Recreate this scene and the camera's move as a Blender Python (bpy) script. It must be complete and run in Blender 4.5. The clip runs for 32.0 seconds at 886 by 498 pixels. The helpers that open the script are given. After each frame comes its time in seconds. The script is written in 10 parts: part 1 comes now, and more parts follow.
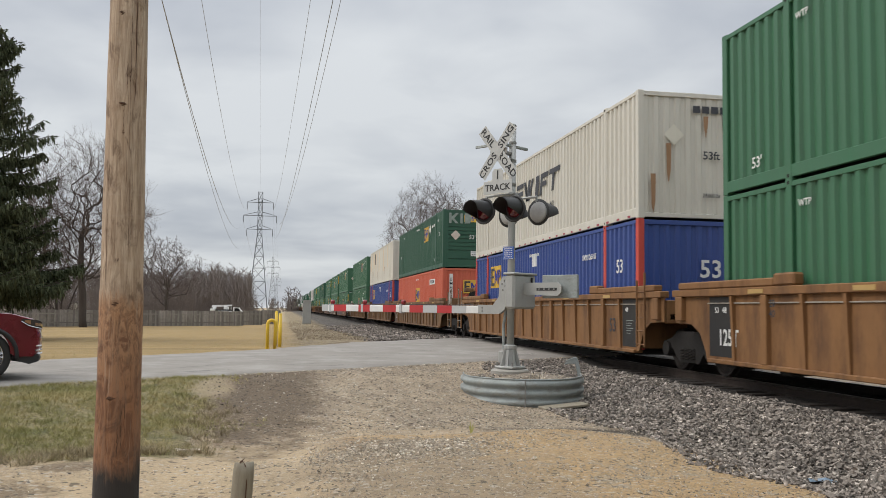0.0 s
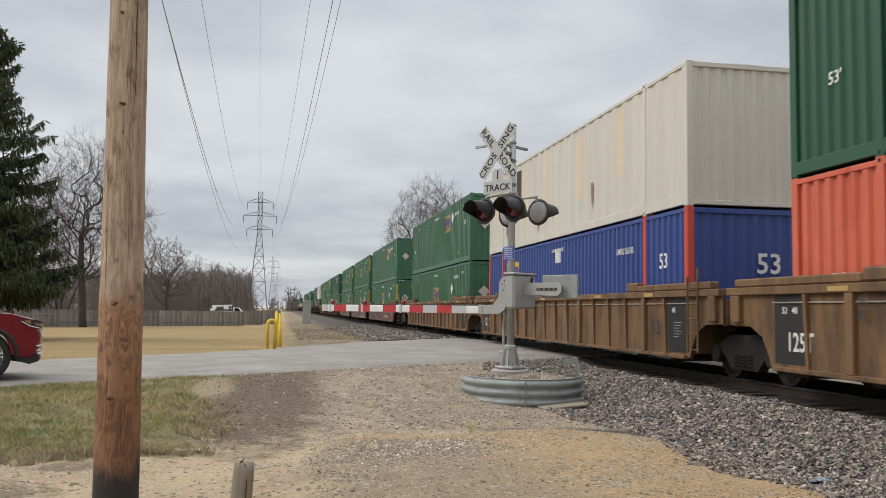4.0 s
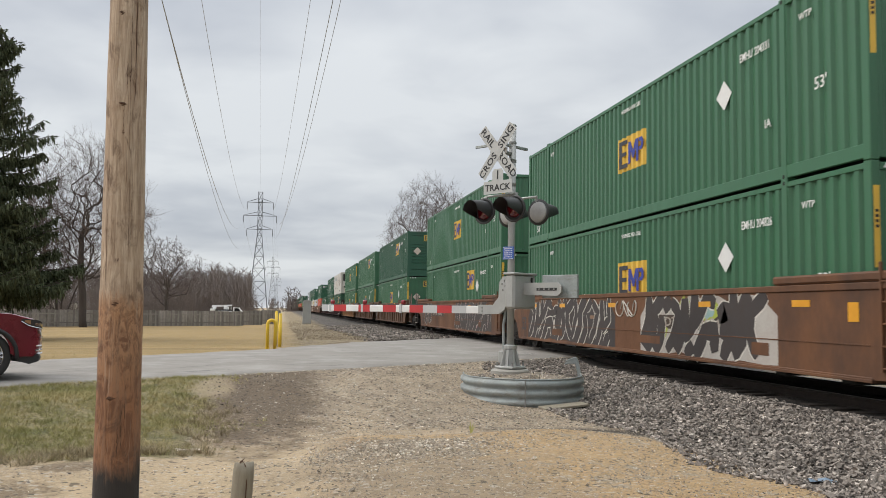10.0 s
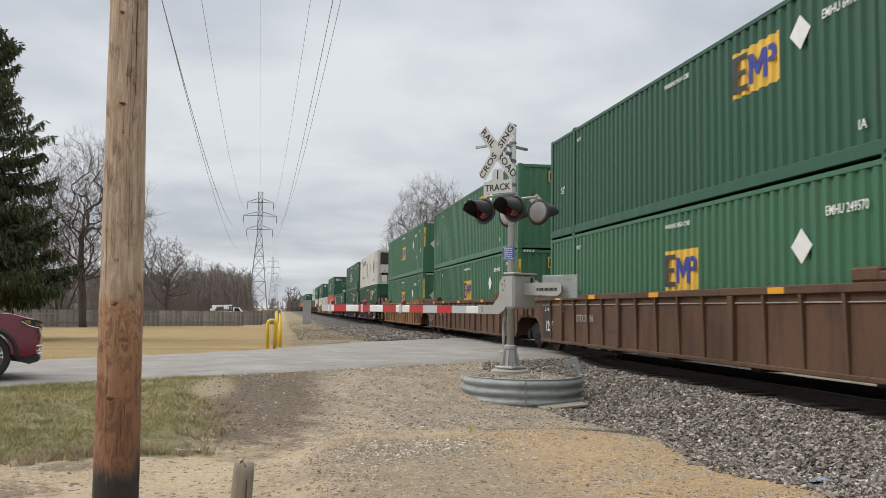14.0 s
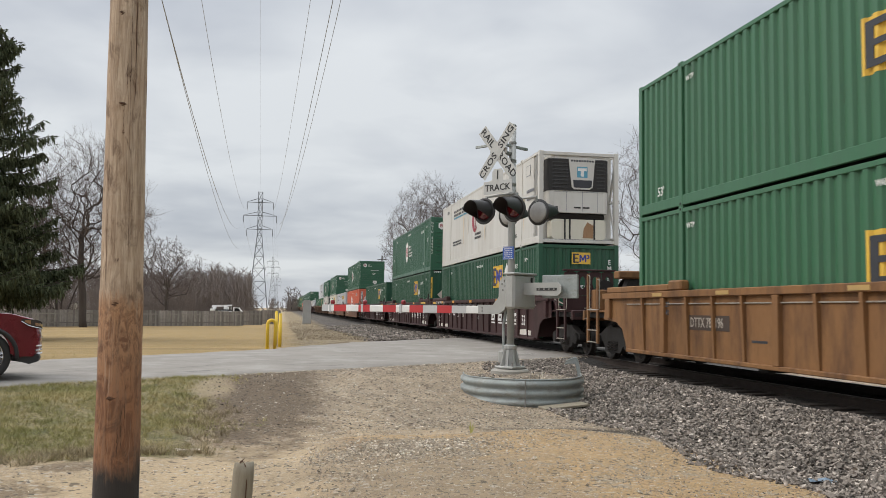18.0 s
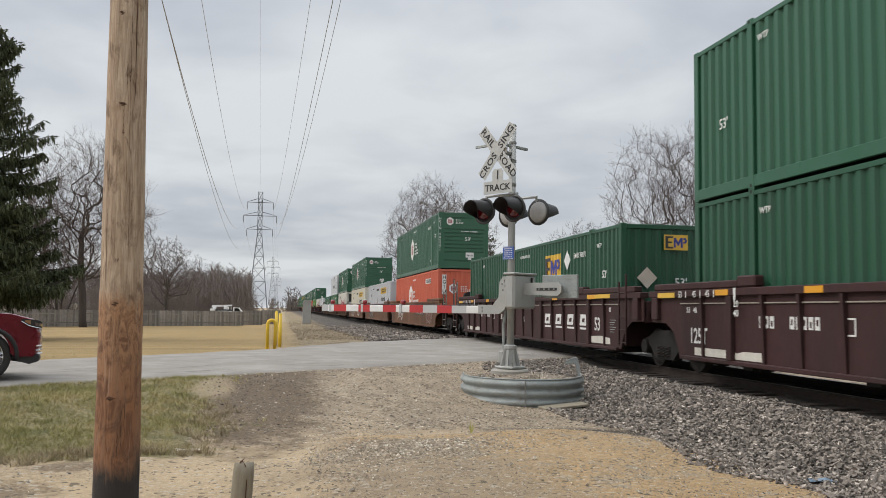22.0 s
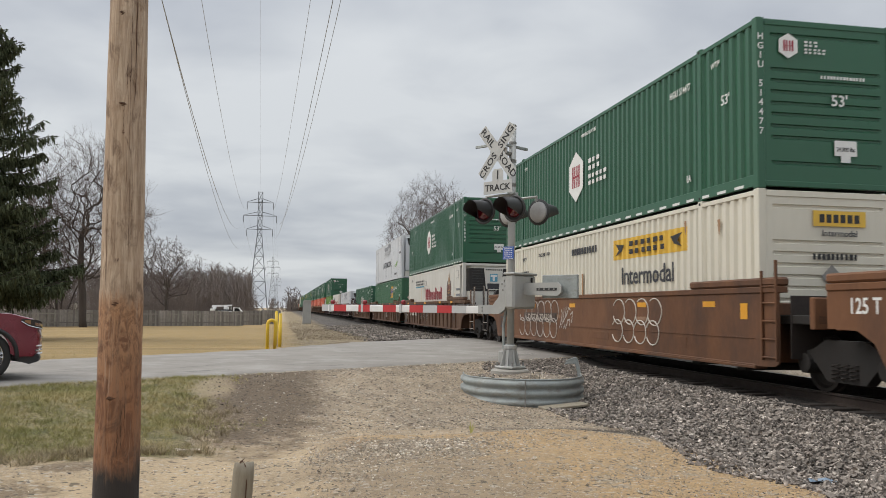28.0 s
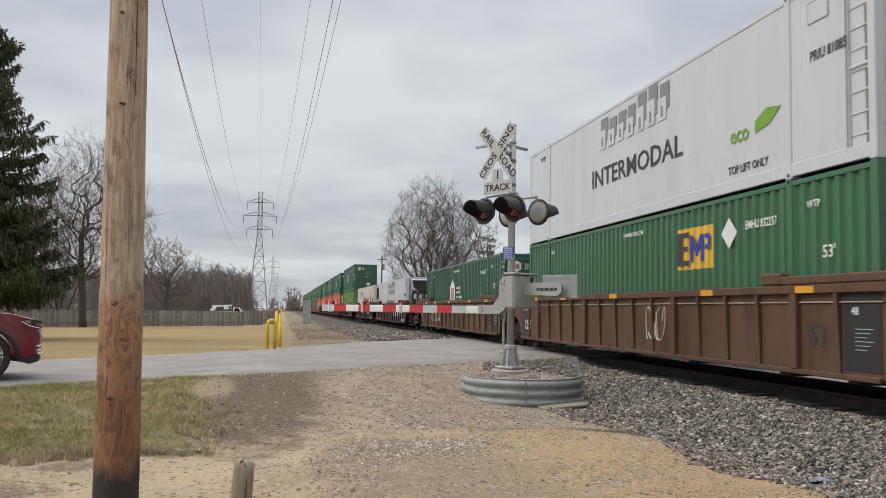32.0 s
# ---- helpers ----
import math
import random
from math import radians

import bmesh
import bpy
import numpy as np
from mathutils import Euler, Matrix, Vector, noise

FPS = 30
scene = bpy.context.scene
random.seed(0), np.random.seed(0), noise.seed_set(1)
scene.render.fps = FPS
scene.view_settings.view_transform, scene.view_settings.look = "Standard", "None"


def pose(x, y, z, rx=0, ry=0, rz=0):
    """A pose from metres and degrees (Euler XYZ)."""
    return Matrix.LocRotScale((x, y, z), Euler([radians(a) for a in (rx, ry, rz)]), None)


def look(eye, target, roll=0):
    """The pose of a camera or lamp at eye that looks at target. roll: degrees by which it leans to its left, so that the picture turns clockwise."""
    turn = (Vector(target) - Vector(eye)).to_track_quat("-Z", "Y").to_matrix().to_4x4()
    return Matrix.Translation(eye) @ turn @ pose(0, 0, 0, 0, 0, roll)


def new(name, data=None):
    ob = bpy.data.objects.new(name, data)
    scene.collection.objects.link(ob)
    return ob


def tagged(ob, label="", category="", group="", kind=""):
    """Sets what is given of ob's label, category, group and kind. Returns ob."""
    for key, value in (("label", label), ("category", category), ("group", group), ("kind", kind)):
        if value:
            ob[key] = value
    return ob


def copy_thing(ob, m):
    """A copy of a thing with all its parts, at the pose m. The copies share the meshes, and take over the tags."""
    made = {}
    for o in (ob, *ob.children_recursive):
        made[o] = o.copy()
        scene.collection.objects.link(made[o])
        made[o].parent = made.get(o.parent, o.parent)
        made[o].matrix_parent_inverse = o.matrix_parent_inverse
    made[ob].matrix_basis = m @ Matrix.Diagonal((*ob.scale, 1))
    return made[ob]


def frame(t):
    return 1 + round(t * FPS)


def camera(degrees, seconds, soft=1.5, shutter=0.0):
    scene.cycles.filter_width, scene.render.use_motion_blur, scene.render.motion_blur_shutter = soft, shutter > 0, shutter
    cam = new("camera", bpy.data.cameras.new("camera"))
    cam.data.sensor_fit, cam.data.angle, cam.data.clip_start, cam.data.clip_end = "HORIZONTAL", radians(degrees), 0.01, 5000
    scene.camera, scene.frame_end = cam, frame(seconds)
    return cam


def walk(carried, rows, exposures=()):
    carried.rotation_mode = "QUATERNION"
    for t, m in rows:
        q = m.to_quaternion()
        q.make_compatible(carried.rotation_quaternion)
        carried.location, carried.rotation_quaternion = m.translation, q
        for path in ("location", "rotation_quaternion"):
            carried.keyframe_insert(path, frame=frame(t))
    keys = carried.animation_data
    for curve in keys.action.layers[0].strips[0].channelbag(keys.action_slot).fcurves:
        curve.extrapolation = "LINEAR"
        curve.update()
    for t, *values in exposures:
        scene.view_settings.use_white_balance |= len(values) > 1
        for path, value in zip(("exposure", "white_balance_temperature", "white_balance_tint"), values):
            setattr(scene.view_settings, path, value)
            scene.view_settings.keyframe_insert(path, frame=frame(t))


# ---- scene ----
# camera: a phone held still beside a level crossing; the track runs along +y
EYE = Vector((0.0, 0.0, 1.16))
YAW, PITCH, ROLL = radians(10.538), radians(4.104), 0.80
AIM = EYE + Vector((math.sin(YAW) * math.cos(PITCH), math.cos(YAW) * math.cos(PITCH), math.sin(PITCH)))
cam = camera(54.95, 32.0, soft=0.36, shutter=0.12)
walk(cam, [(0.0, look(EYE, AIM, ROLL)), (32.0, look(EYE, AIM, ROLL))], exposures=[(0.0, -0.04), (3.0, -0.06), (6.0, 0.0), (10.0, 0.05), (14.0, 0.04), (18.0, 0.03), (19.0, -0.05), (20.0, 0.0), (22.0, -0.02), (23.0, -0.07), (25.0, -0.04), (28.0, -0.08), (29.0, -0.08), (30.0, -0.09), (31.0, -0.02), (32.0, -0.05)])

# ---- light: bright overcast, the sun behind thin cloud to the west, on the near side of the track
SUN_EL, SUN_AZ = radians(42), radians(-78)
world = bpy.data.worlds.new("overcast_sky")
scene.world = world
world.use_nodes = True
wn, wl = world.node_tree.nodes, world.node_tree.links
wn.clear()


def wnode(kind, **values):
    n = wn.new(kind)
    for k, v in values.items():
        n.inputs[k].default_value = v
    return n


w_out = wn.new("ShaderNodeOutputWorld")
w_bg = wn.new("ShaderNodeBackground")
w_sky = wn.new("ShaderNodeTexSky")
w_sky.sky_type, w_sky.sun_disc = "NISHITA", False
w_sky.sun_elevation, w_sky.sun_rotation = SUN_EL, SUN_AZ
w_tc = wn.new("ShaderNodeTexCoord")
w_sep = wn.new("ShaderNodeSeparateXYZ")
wl.new(w_tc.outputs["Generated"], w_sep.inputs[0])


def wmath(op, a, b=None):
    n = wn.new("ShaderNodeMath")
    n.operation = op
    for i, v in enumerate((a, b)):
        if v is None:
            continue
        if isinstance(v, (int, float)):
            n.inputs[i].default_value = v
        else:
            wl.new(v, n.inputs[i])
    return n.outputs[0]


w_up = wmath("MAXIMUM", w_sep.outputs[2], 0.0)
w_den = wmath("ADD", w_up, 0.16)
w_cmb = wn.new("ShaderNodeCombineXYZ")
wl.new(wmath("DIVIDE", w_sep.outputs[0], w_den), w_cmb.inputs[0])
wl.new(wmath("DIVIDE", w_sep.outputs[1], w_den), w_cmb.inputs[1])


def wnoise(scale, detail, lo, hi, shift):
    m = wn.new("ShaderNodeMapping")
    m.inputs["Location"].default_value = (shift, shift * 0.7, 0)
    m.inputs["Scale"].default_value = (0.95, 1.0, 1)
    wl.new(w_cmb.outputs[0], m.inputs[0])
    n = wnode("ShaderNodeTexNoise", Scale=scale, Detail=detail, Roughness=0.52, Distortion=0.25)
    wl.new(m.outputs[0], n.inputs["Vector"])
    r = wn.new("ShaderNodeMapRange")
    r.inputs[1].default_value, r.inputs[2].default_value = lo, hi
    wl.new(n.outputs[0], r.inputs[0])
    return r.outputs[0]


w_cloud = wmath("ADD", wmath("MULTIPLY", wnoise(0.8, 3, 0.34, 0.66, 4.1), 0.62), wmath("MULTIPLY", wnoise(2.1, 4, 0.34, 0.7, 1.7), 0.38))
w_ramp = wn.new("ShaderNodeValToRGB")
wl.new(w_cloud, w_ramp.inputs[0])
w_ramp.color_ramp.elements[0].position, w_ramp.color_ramp.elements[0].color = 0.12, (0.468, 0.50, 0.555, 1)
w_ramp.color_ramp.elements[1].position, w_ramp.color_ramp.elements[1].color = 0.75, (0.722, 0.75, 0.774, 1)
# overcast skies are brightest overhead and towards the sun
w_gain = wmath("ADD", 1.0, wmath("MULTIPLY", wmath("POWER", w_up, 3.0), 2.7))
w_dot = wn.new("ShaderNodeVectorMath")
w_dot.operation = "DOT_PRODUCT"
w_dot.inputs[1].default_value = (math.sin(SUN_AZ) * math.cos(SUN_EL), math.cos(SUN_AZ) * math.cos(SUN_EL), math.sin(SUN_EL))
wl.new(w_tc.outputs["Generated"], w_dot.inputs[0])
w_glow = wmath("MULTIPLY", wmath("POWER", wmath("MAXIMUM", w_dot.outputs["Value"], 0.0), 5.0), 0.62)
w_mul = wn.new("ShaderNodeVectorMath")
w_mul.operation = "SCALE"
wl.new(w_ramp.outputs[0], w_mul.inputs[0])
wl.new(w_gain, w_mul.inputs["Scale"])
w_warm = wn.new("ShaderNodeVectorMath")
w_warm.operation = "SCALE"
w_warm.inputs[0].default_value = (0.72, 0.67, 0.58)
wl.new(w_glow, w_warm.inputs["Scale"])
w_sum = wn.new("ShaderNodeVectorMath")
wl.new(w_mul.outputs[0], w_sum.inputs[0])
wl.new(w_warm.outputs[0], w_sum.inputs[1])
w_sc = wn.new("ShaderNodeVectorMath")
w_sc.operation = "SCALE"
w_sc.inputs["Scale"].default_value = 0.10
wl.new(w_sky.outputs[0], w_sc.inputs[0])
w_mix = wn.new("ShaderNodeMix")
w_mix.data_type = "RGBA"
w_mix.inputs[0].default_value = 0.92
wl.new(w_sc.outputs[0], w_mix.inputs[6])
wl.new(w_sum.outputs[0], w_mix.inputs[7])
wl.new(w_mix.outputs[2], w_bg.inputs[0])
w_bg.inputs[1].default_value = 1.0
wl.new(w_bg.outputs[0], w_out.inputs[0])

sun = new("sun", bpy.data.lights.new("sun", "SUN"))
sun.data.energy, sun.data.angle, sun.data.color = 1.42, radians(28), (1.0, 0.95, 0.88)
sun.matrix_world = look((60 * math.sin(SUN_AZ), 60 * math.cos(SUN_AZ), 60 * math.tan(SUN_EL)), (0, 0, 0))


# ---- mesh building
class Mesher:
    """Vertices and faces of one mesh."""

    def __init__(self):
        self.v, self.f = [], []

    def add(self, verts, faces):
        n = len(self.v)
        self.v += [tuple(q) for q in verts]
        self.f += [tuple(i + n for i in q) for q in faces]
        return self

    def box(self, x0, x1, y0, y1, z0, z1, c=0.006, m=None):
        """A box with chamfered edges."""
        c = min(c, (x1 - x0) * 0.3, (y1 - y0) * 0.3, (z1 - z0) * 0.3)
        lo, hi = (x0, y0, z0), (x1, y1, z1)
        verts, ids = [], {}
        for k in range(8):
            s = [(k >> i) & 1 for i in range(3)]
            for ax in range(3):
                q = [(hi[i] if s[i] else lo[i]) if i == ax else ((hi[i] - c) if s[i] else (lo[i] + c)) for i in range(3)]
                ids[(tuple(s), ax)] = len(verts)
                verts.append(m @ Vector(q) if m else q)
        faces = []
        for ax in range(3):
            b, d = (ax + 1) % 3, (ax + 2) % 3
            for s in (0, 1):
                ring = []
                for i, j in ((0, 0), (1, 0), (1, 1), (0, 1)):
                    key = [0, 0, 0]
                    key[ax], key[b], key[d] = s, i, j
                    ring.append(ids[(tuple(key), ax)])
                faces.append(ring if s else ring[::-1])
            for i in (0, 1):
                for j in (0, 1):
                    k0, k1 = [0, 0, 0], [0, 0, 0]
                    k0[b] = k1[b] = i
                    k0[d] = k1[d] = j
                    k0[ax], k1[ax] = 0, 1
                    q = [ids[(tuple(k0), b)], ids[(tuple(k1), b)], ids[(tuple(k1), d)], ids[(tuple(k0), d)]]
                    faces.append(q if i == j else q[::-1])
        for k in range(8):
            s = tuple((k >> i) & 1 for i in range(3))
            q = [ids[(s, 0)], ids[(s, 1)], ids[(s, 2)]]
            faces.append(q if sum(s) % 2 else q[::-1])
        return self.add(verts, faces)

    def tube(self, p0, p1, r0, r1=None, n=10, caps=True):
        r1 = r0 if r1 is None else r1
        p0, p1 = Vector(p0), Vector(p1)
        d = (p1 - p0).normalized()
        a = d.orthogonal().normalized()
        b = d.cross(a)
        ring = [a * math.cos(2 * math.pi * i / n) + b * math.sin(2 * math.pi * i / n) for i in range(n)]
        verts = [p0 + q * r0 for q in ring] + [p1 + q * r1 for q in ring]
        faces = [(i, (i + 1) % n, n + (i + 1) % n, n + i) for i in range(n)]
        if caps:
            faces += [tuple(range(n))[::-1], tuple(range(n, 2 * n))]
        return self.add(verts, faces)

    def path(self, pts, r, n=8, caps=True):
        """A round bar along points."""
        pts = [Vector(q) for q in pts]
        rings, verts = [], []
        a = None
        for i, q in enumerate(pts):
            d = (pts[min(i + 1, len(pts) - 1)] - pts[max(i - 1, 0)]).normalized()
            a = d.orthogonal().normalized() if a is None else (a - d * a.dot(d)).normalized()
            b = d.cross(a)
            rr = r[i] if isinstance(r, (list, tuple)) else r
            verts += [q + (a * math.cos(2 * math.pi * k / n) + b * math.sin(2 * math.pi * k / n)) * rr for k in range(n)]
        faces = []
        for i in range(len(pts) - 1):
            faces += [(i * n + k, i * n + (k + 1) % n, (i + 1) * n + (k + 1) % n, (i + 1) * n + k) for k in range(n)]
        if caps:
            faces += [tuple(range(n))[::-1], tuple(range((len(pts) - 1) * n, len(pts) * n))]
        return self.add(verts, faces)

    def prism(self, pts, lo, hi, axis="x"):
        """A polygon pushed along an axis; pts are the two other coordinates in x, y, z order."""
        def at(q, w):
            return {"x": (w, q[0], q[1]), "y": (q[0], w, q[1]), "z": (q[0], q[1], w)}[axis]
        n = len(pts)
        area = sum(pts[i][0] * pts[(i + 1) % n][1] - pts[(i + 1) % n][0] * pts[i][1] for i in range(n))
        if (area > 0) == (axis == "y"):
            pts = pts[::-1]
        verts = [at(q, lo) for q in pts] + [at(q, hi) for q in pts]
        faces = [tuple(range(n))[::-1], tuple(range(n, 2 * n))] + [(i, (i + 1) % n, n + (i + 1) % n, n + i) for i in range(n)]
        return self.add(verts, faces)

    def sheet(self, rows):
        """A grid of points, row by row."""
        n = len(rows[0])
        verts = [q for r in rows for q in r]
        faces = [(i * n + j, i * n + j + 1, (i + 1) * n + j + 1, (i + 1) * n + j) for i in range(len(rows) - 1) for j in range(n - 1)]
        return self.add(verts, faces)

    def spin(self, profile, c, n=20, axis="x"):
        """A profile of (along, radius) turned round an axis through c."""
        verts = []
        for w, r in profile:
            for k in range(n):
                u, v = r * math.cos(2 * math.pi * k / n), r * math.sin(2 * math.pi * k / n)
                q = {"x": (w, u, v), "y": (u, w, v), "z": (u, v, w)}[axis]
                verts.append((q[0] + c[0], q[1] + c[1], q[2] + c[2]))
        m = len(profile)
        faces = [(i * n + k, i * n + (k + 1) % n, (i + 1) * n + (k + 1) % n, (i + 1) * n + k) for i in range(m - 1) for k in range(n)]
        faces += [tuple(range(n))[::-1], tuple(range((m - 1) * n, m * n))]
        return self.add(verts, faces)

    def mesh(self, name, material, smooth=False):
        me = bpy.data.meshes.new(name)
        me.from_pydata(self.v, [], self.f)
        if smooth:
            me.polygons.foreach_set("use_smooth", [True] * len(me.polygons))
        if material:
            me.materials.append(material)
        me.update()
        return me


def part(name, m, material, parent=None, label="", smooth=False, kind=""):
    """One mesh object under a thing or a part."""
    me = m if isinstance(m, bpy.types.Mesh) else m.mesh(name, material, smooth)
    ob = new(name, me)
    ob.parent = parent
    return tagged(ob, label=label, kind=kind)


def empty(name, label, category, group="", kind="", m=None):
    ob = new(name)
    ob.empty_display_size = 0.2
    if m is not None:
        ob.matrix_basis = m
    return tagged(ob, label, category, group, kind)


LETTERS = {}


def text(body, size, material, parent, m, name="lettering", align="CENTER", squeeze=1.0):
    """Raised painted lettering; m places its centre, x along the words, z out of the surface."""
    key = (body, size, material.name, align, squeeze)
    if key not in LETTERS:
        cu = bpy.data.curves.new("lettering", "FONT")
        cu.body, cu.size, cu.align_x, cu.align_y = body, size, align, "CENTER"
        cu.resolution_u, cu.extrude, cu.offset = 2, 0.0015, size * 0.014
        ob = bpy.data.objects.new("lettering", cu)
        scene.collection.objects.link(ob)
        me = bpy.data.meshes.new_from_object(ob)
        bpy.data.objects.remove(ob)
        if squeeze != 1.0:
            me.transform(Matrix.Diagonal((squeeze, 1, 1, 1)))
        me.materials.clear()
        me.materials.append(material)
        LETTERS[key] = me
    ob = new(name, LETTERS[key])
    ob.parent, ob.matrix_basis = parent, m
    return ob


def on_side(x, y, z):
    """On a face that looks towards -x, words running towards -y."""
    return Matrix(((0, 0, -1, x), (-1, 0, 0, y), (0, 1, 0, z), (0, 0, 0, 1)))


def on_front(x, y, z):
    """On a face that looks towards -y."""
    return Matrix(((1, 0, 0, x), (0, 0, -1, y), (0, 1, 0, z), (0, 0, 0, 1)))


# ---- materials
def material(name, base, second=None, rough=0.6, metal=0.0, scale=4.0, stretch=(1, 1, 1), fine=60.0, bump=0.15, amount=0.5,
             third=None, third_at=(0.62, 0.75), third_scale=2.0, third_stretch=(1, 1, 1), spread=0.0, coat=0.0, rough_var=0.12, island=0.0):
    """A surface with broad and fine variation, patches of a third colour (rust, dirt) and fine relief."""
    ma = bpy.data.materials.new(name)
    ma.use_nodes = True
    nt = ma.node_tree
    n, l = nt.nodes, nt.links
    bs = n["Principled BSDF"]
    second = second or tuple(c * 0.78 for c in base)
    tc = n.new("ShaderNodeTexCoord")
    mp = n.new("ShaderNodeMapping")
    mp.inputs["Scale"].default_value = stretch
    l.new(tc.outputs["Object"], mp.inputs[0])
    src = mp.outputs[0]
    if spread:
        oi = n.new("ShaderNodeObjectInfo")
        ad = n.new("ShaderNodeVectorMath")
        ad.operation = "MULTIPLY_ADD"
        cx = n.new("ShaderNodeCombineXYZ")
        for i in range(3):
            l.new(oi.outputs["Random"], cx.inputs[i])
        l.new(cx.outputs[0], ad.inputs[0])
        ad.inputs[1].default_value = (spread,) * 3
        l.new(src, ad.inputs[2])
        src = ad.outputs[0]

    def noise_tex(sc, detail=6, vec=src, rgh=0.6):
        t = n.new("ShaderNodeTexNoise")
        t.inputs["Scale"].default_value, t.inputs["Detail"].default_value, t.inputs["Roughness"].default_value = sc, detail, rgh
        l.new(vec, t.inputs["Vector"])
        return t.outputs[0]

    def ranged(v, a, b, c=0.0, d=1.0):
        r = n.new("ShaderNodeMapRange")
        for i, w in zip((1, 2, 3, 4), (a, b, c, d)):
            r.inputs[i].default_value = w
        l.new(v, r.inputs[0])
        return r.outputs[0]

    def mixed(fac, a, b):
        x = n.new("ShaderNodeMix")
        x.data_type = "RGBA"
        if isinstance(fac, float):
            x.inputs[0].default_value = fac
        else:
            l.new(fac, x.inputs[0])
        for i, w in ((6, a), (7, b)):
            if isinstance(w, tuple):
                x.inputs[i].default_value = (*w, 1)
            else:
                l.new(w, x.inputs[i])
        return x.outputs[2]

    broad, grain = noise_tex(scale), noise_tex(fine, 4)
    both = n.new("ShaderNodeMath")
    both.operation = "MULTIPLY_ADD"
    l.new(grain, both.inputs[0])
    both.inputs[1].default_value = 0.45
    l.new(broad, both.inputs[2])
    col = mixed(ranged(both.outputs[0], 0.45, 0.98, 0.0, amount * 1.6), base, second)
    if third:
        mp3 = n.new("ShaderNodeMapping")
        mp3.inputs["Scale"].default_value = third_stretch
        mp3.inputs["Location"].default_value = (3.7, 1.3, 5.1)
        l.new(tc.outputs["Object"], mp3.inputs[0])
        col = mixed(ranged(noise_tex(third_scale, 8, mp3.outputs[0], 0.68), *third_at), col, third)
    if island:
        ge = n.new("ShaderNodeNewGeometry")
        hs = n.new("ShaderNodeHueSaturation")
        l.new(ranged(ge.outputs["Random Per Island"], 0.0, 1.0, 1.0 - island, 1.0 + island), hs.inputs["Value"])
        l.new(col, hs.inputs["Color"])
        col = hs.outputs[0]
    l.new(col, bs.inputs["Base Color"])
    l.new(ranged(both.outputs[0], 0.4, 1.0, max(rough - rough_var, 0.05), min(rough + rough_var, 1.0)), bs.inputs["Roughness"])
    bs.inputs["Metallic"].default_value = metal
    if coat:
        bs.inputs["Coat Weight"].default_value, bs.inputs["Coat Roughness"].default_value = coat, 0.08
    if bump:
        bp = n.new("ShaderNodeBump")
        bp.inputs["Strength"].default_value, bp.inputs["Distance"].default_value = bump, 0.02
        l.new(both.outputs[0], bp.inputs["Height"])
        l.new(bp.outputs[0], bs.inputs["Normal"])
    return ma


STREAK = (1.2, 2.2, 0.22)
RUST = (0.13, 0.055, 0.025)
GREEN = material("green_container_paint", (0.038, 0.138, 0.067), (0.049, 0.131, 0.074), 0.42, scale=1.2, stretch=STREAK, fine=9, bump=0.03, amount=0.6,
                 third=(0.045, 0.075, 0.05), third_at=(0.6, 0.78), third_scale=1.3, third_stretch=(1, 1.4, 0.35), spread=7)
DARKGREEN = material("dark_green_container_paint", (0.016, 0.082, 0.046), (0.026, 0.085, 0.052), 0.5, scale=1.2, stretch=STREAK, fine=9, bump=0.03,
                     third=(0.06, 0.07, 0.055), third_at=(0.58, 0.8), third_scale=1.2, third_stretch=(1, 1.4, 0.35), spread=7)
MIDGREEN = material("mid_green_container_paint", (0.0128, 0.076, 0.037), (0.018, 0.074, 0.042), 0.42, scale=1.2, stretch=STREAK, fine=9, bump=0.03, amount=0.6,
                    third=(0.034, 0.06, 0.04), third_at=(0.6, 0.78), third_scale=1.3, third_stretch=(1, 1.4, 0.35), spread=7)
HUBGREEN = material("hub_green_container_paint", (0.022, 0.102, 0.053), (0.03, 0.098, 0.058), 0.36, scale=1.0, stretch=STREAK, fine=9, bump=0.03, spread=7)
ORANGE = material("faded_orange_container_paint", (0.53, 0.10, 0.05), (0.57, 0.145, 0.085), 0.55, scale=0.9, stretch=STREAK, fine=8, bump=0.03,
                  third=(0.42, 0.06, 0.035), third_at=(0.55, 0.75), third_scale=1.1, third_stretch=(1, 1.3, 0.3), spread=7)
BLUE = material("blue_container_paint", (0.022, 0.055, 0.24), (0.04, 0.075, 0.23), 0.5, scale=1.0, stretch=STREAK, fine=8, bump=0.03,
                third=(0.02, 0.03, 0.33), third_at=(0.62, 0.68), third_scale=0.45, spread=7)
RED = material("red_post_paint", (0.55, 0.07, 0.05), None, 0.55, scale=3, bump=0.03)
WHITE = material("weathered_white_container_paint", (0.60, 0.575, 0.51), (0.50, 0.47, 0.40), 0.5, scale=0.9, stretch=STREAK, fine=9, bump=0.02,
                 third=(0.30, 0.20, 0.12), third_at=(0.66, 0.88), third_scale=1.4, third_stretch=(1, 2.4, 0.3), spread=7)
CREAM = material("cream_white_container_paint", (0.66, 0.625, 0.53), (0.56, 0.53, 0.44), 0.45, scale=0.9, stretch=STREAK, fine=9, bump=0.02, spread=7)
REEFERCLEAN = material("white_refrigerated_panel_paint", (0.60, 0.585, 0.54), (0.51, 0.49, 0.44), 0.4, scale=0.7, stretch=STREAK, fine=7, bump=0.02,
                       third=(0.45, 0.38, 0.29), third_at=(0.62, 0.92), third_scale=1.2, third_stretch=(1, 1.5, 0.4), spread=7)
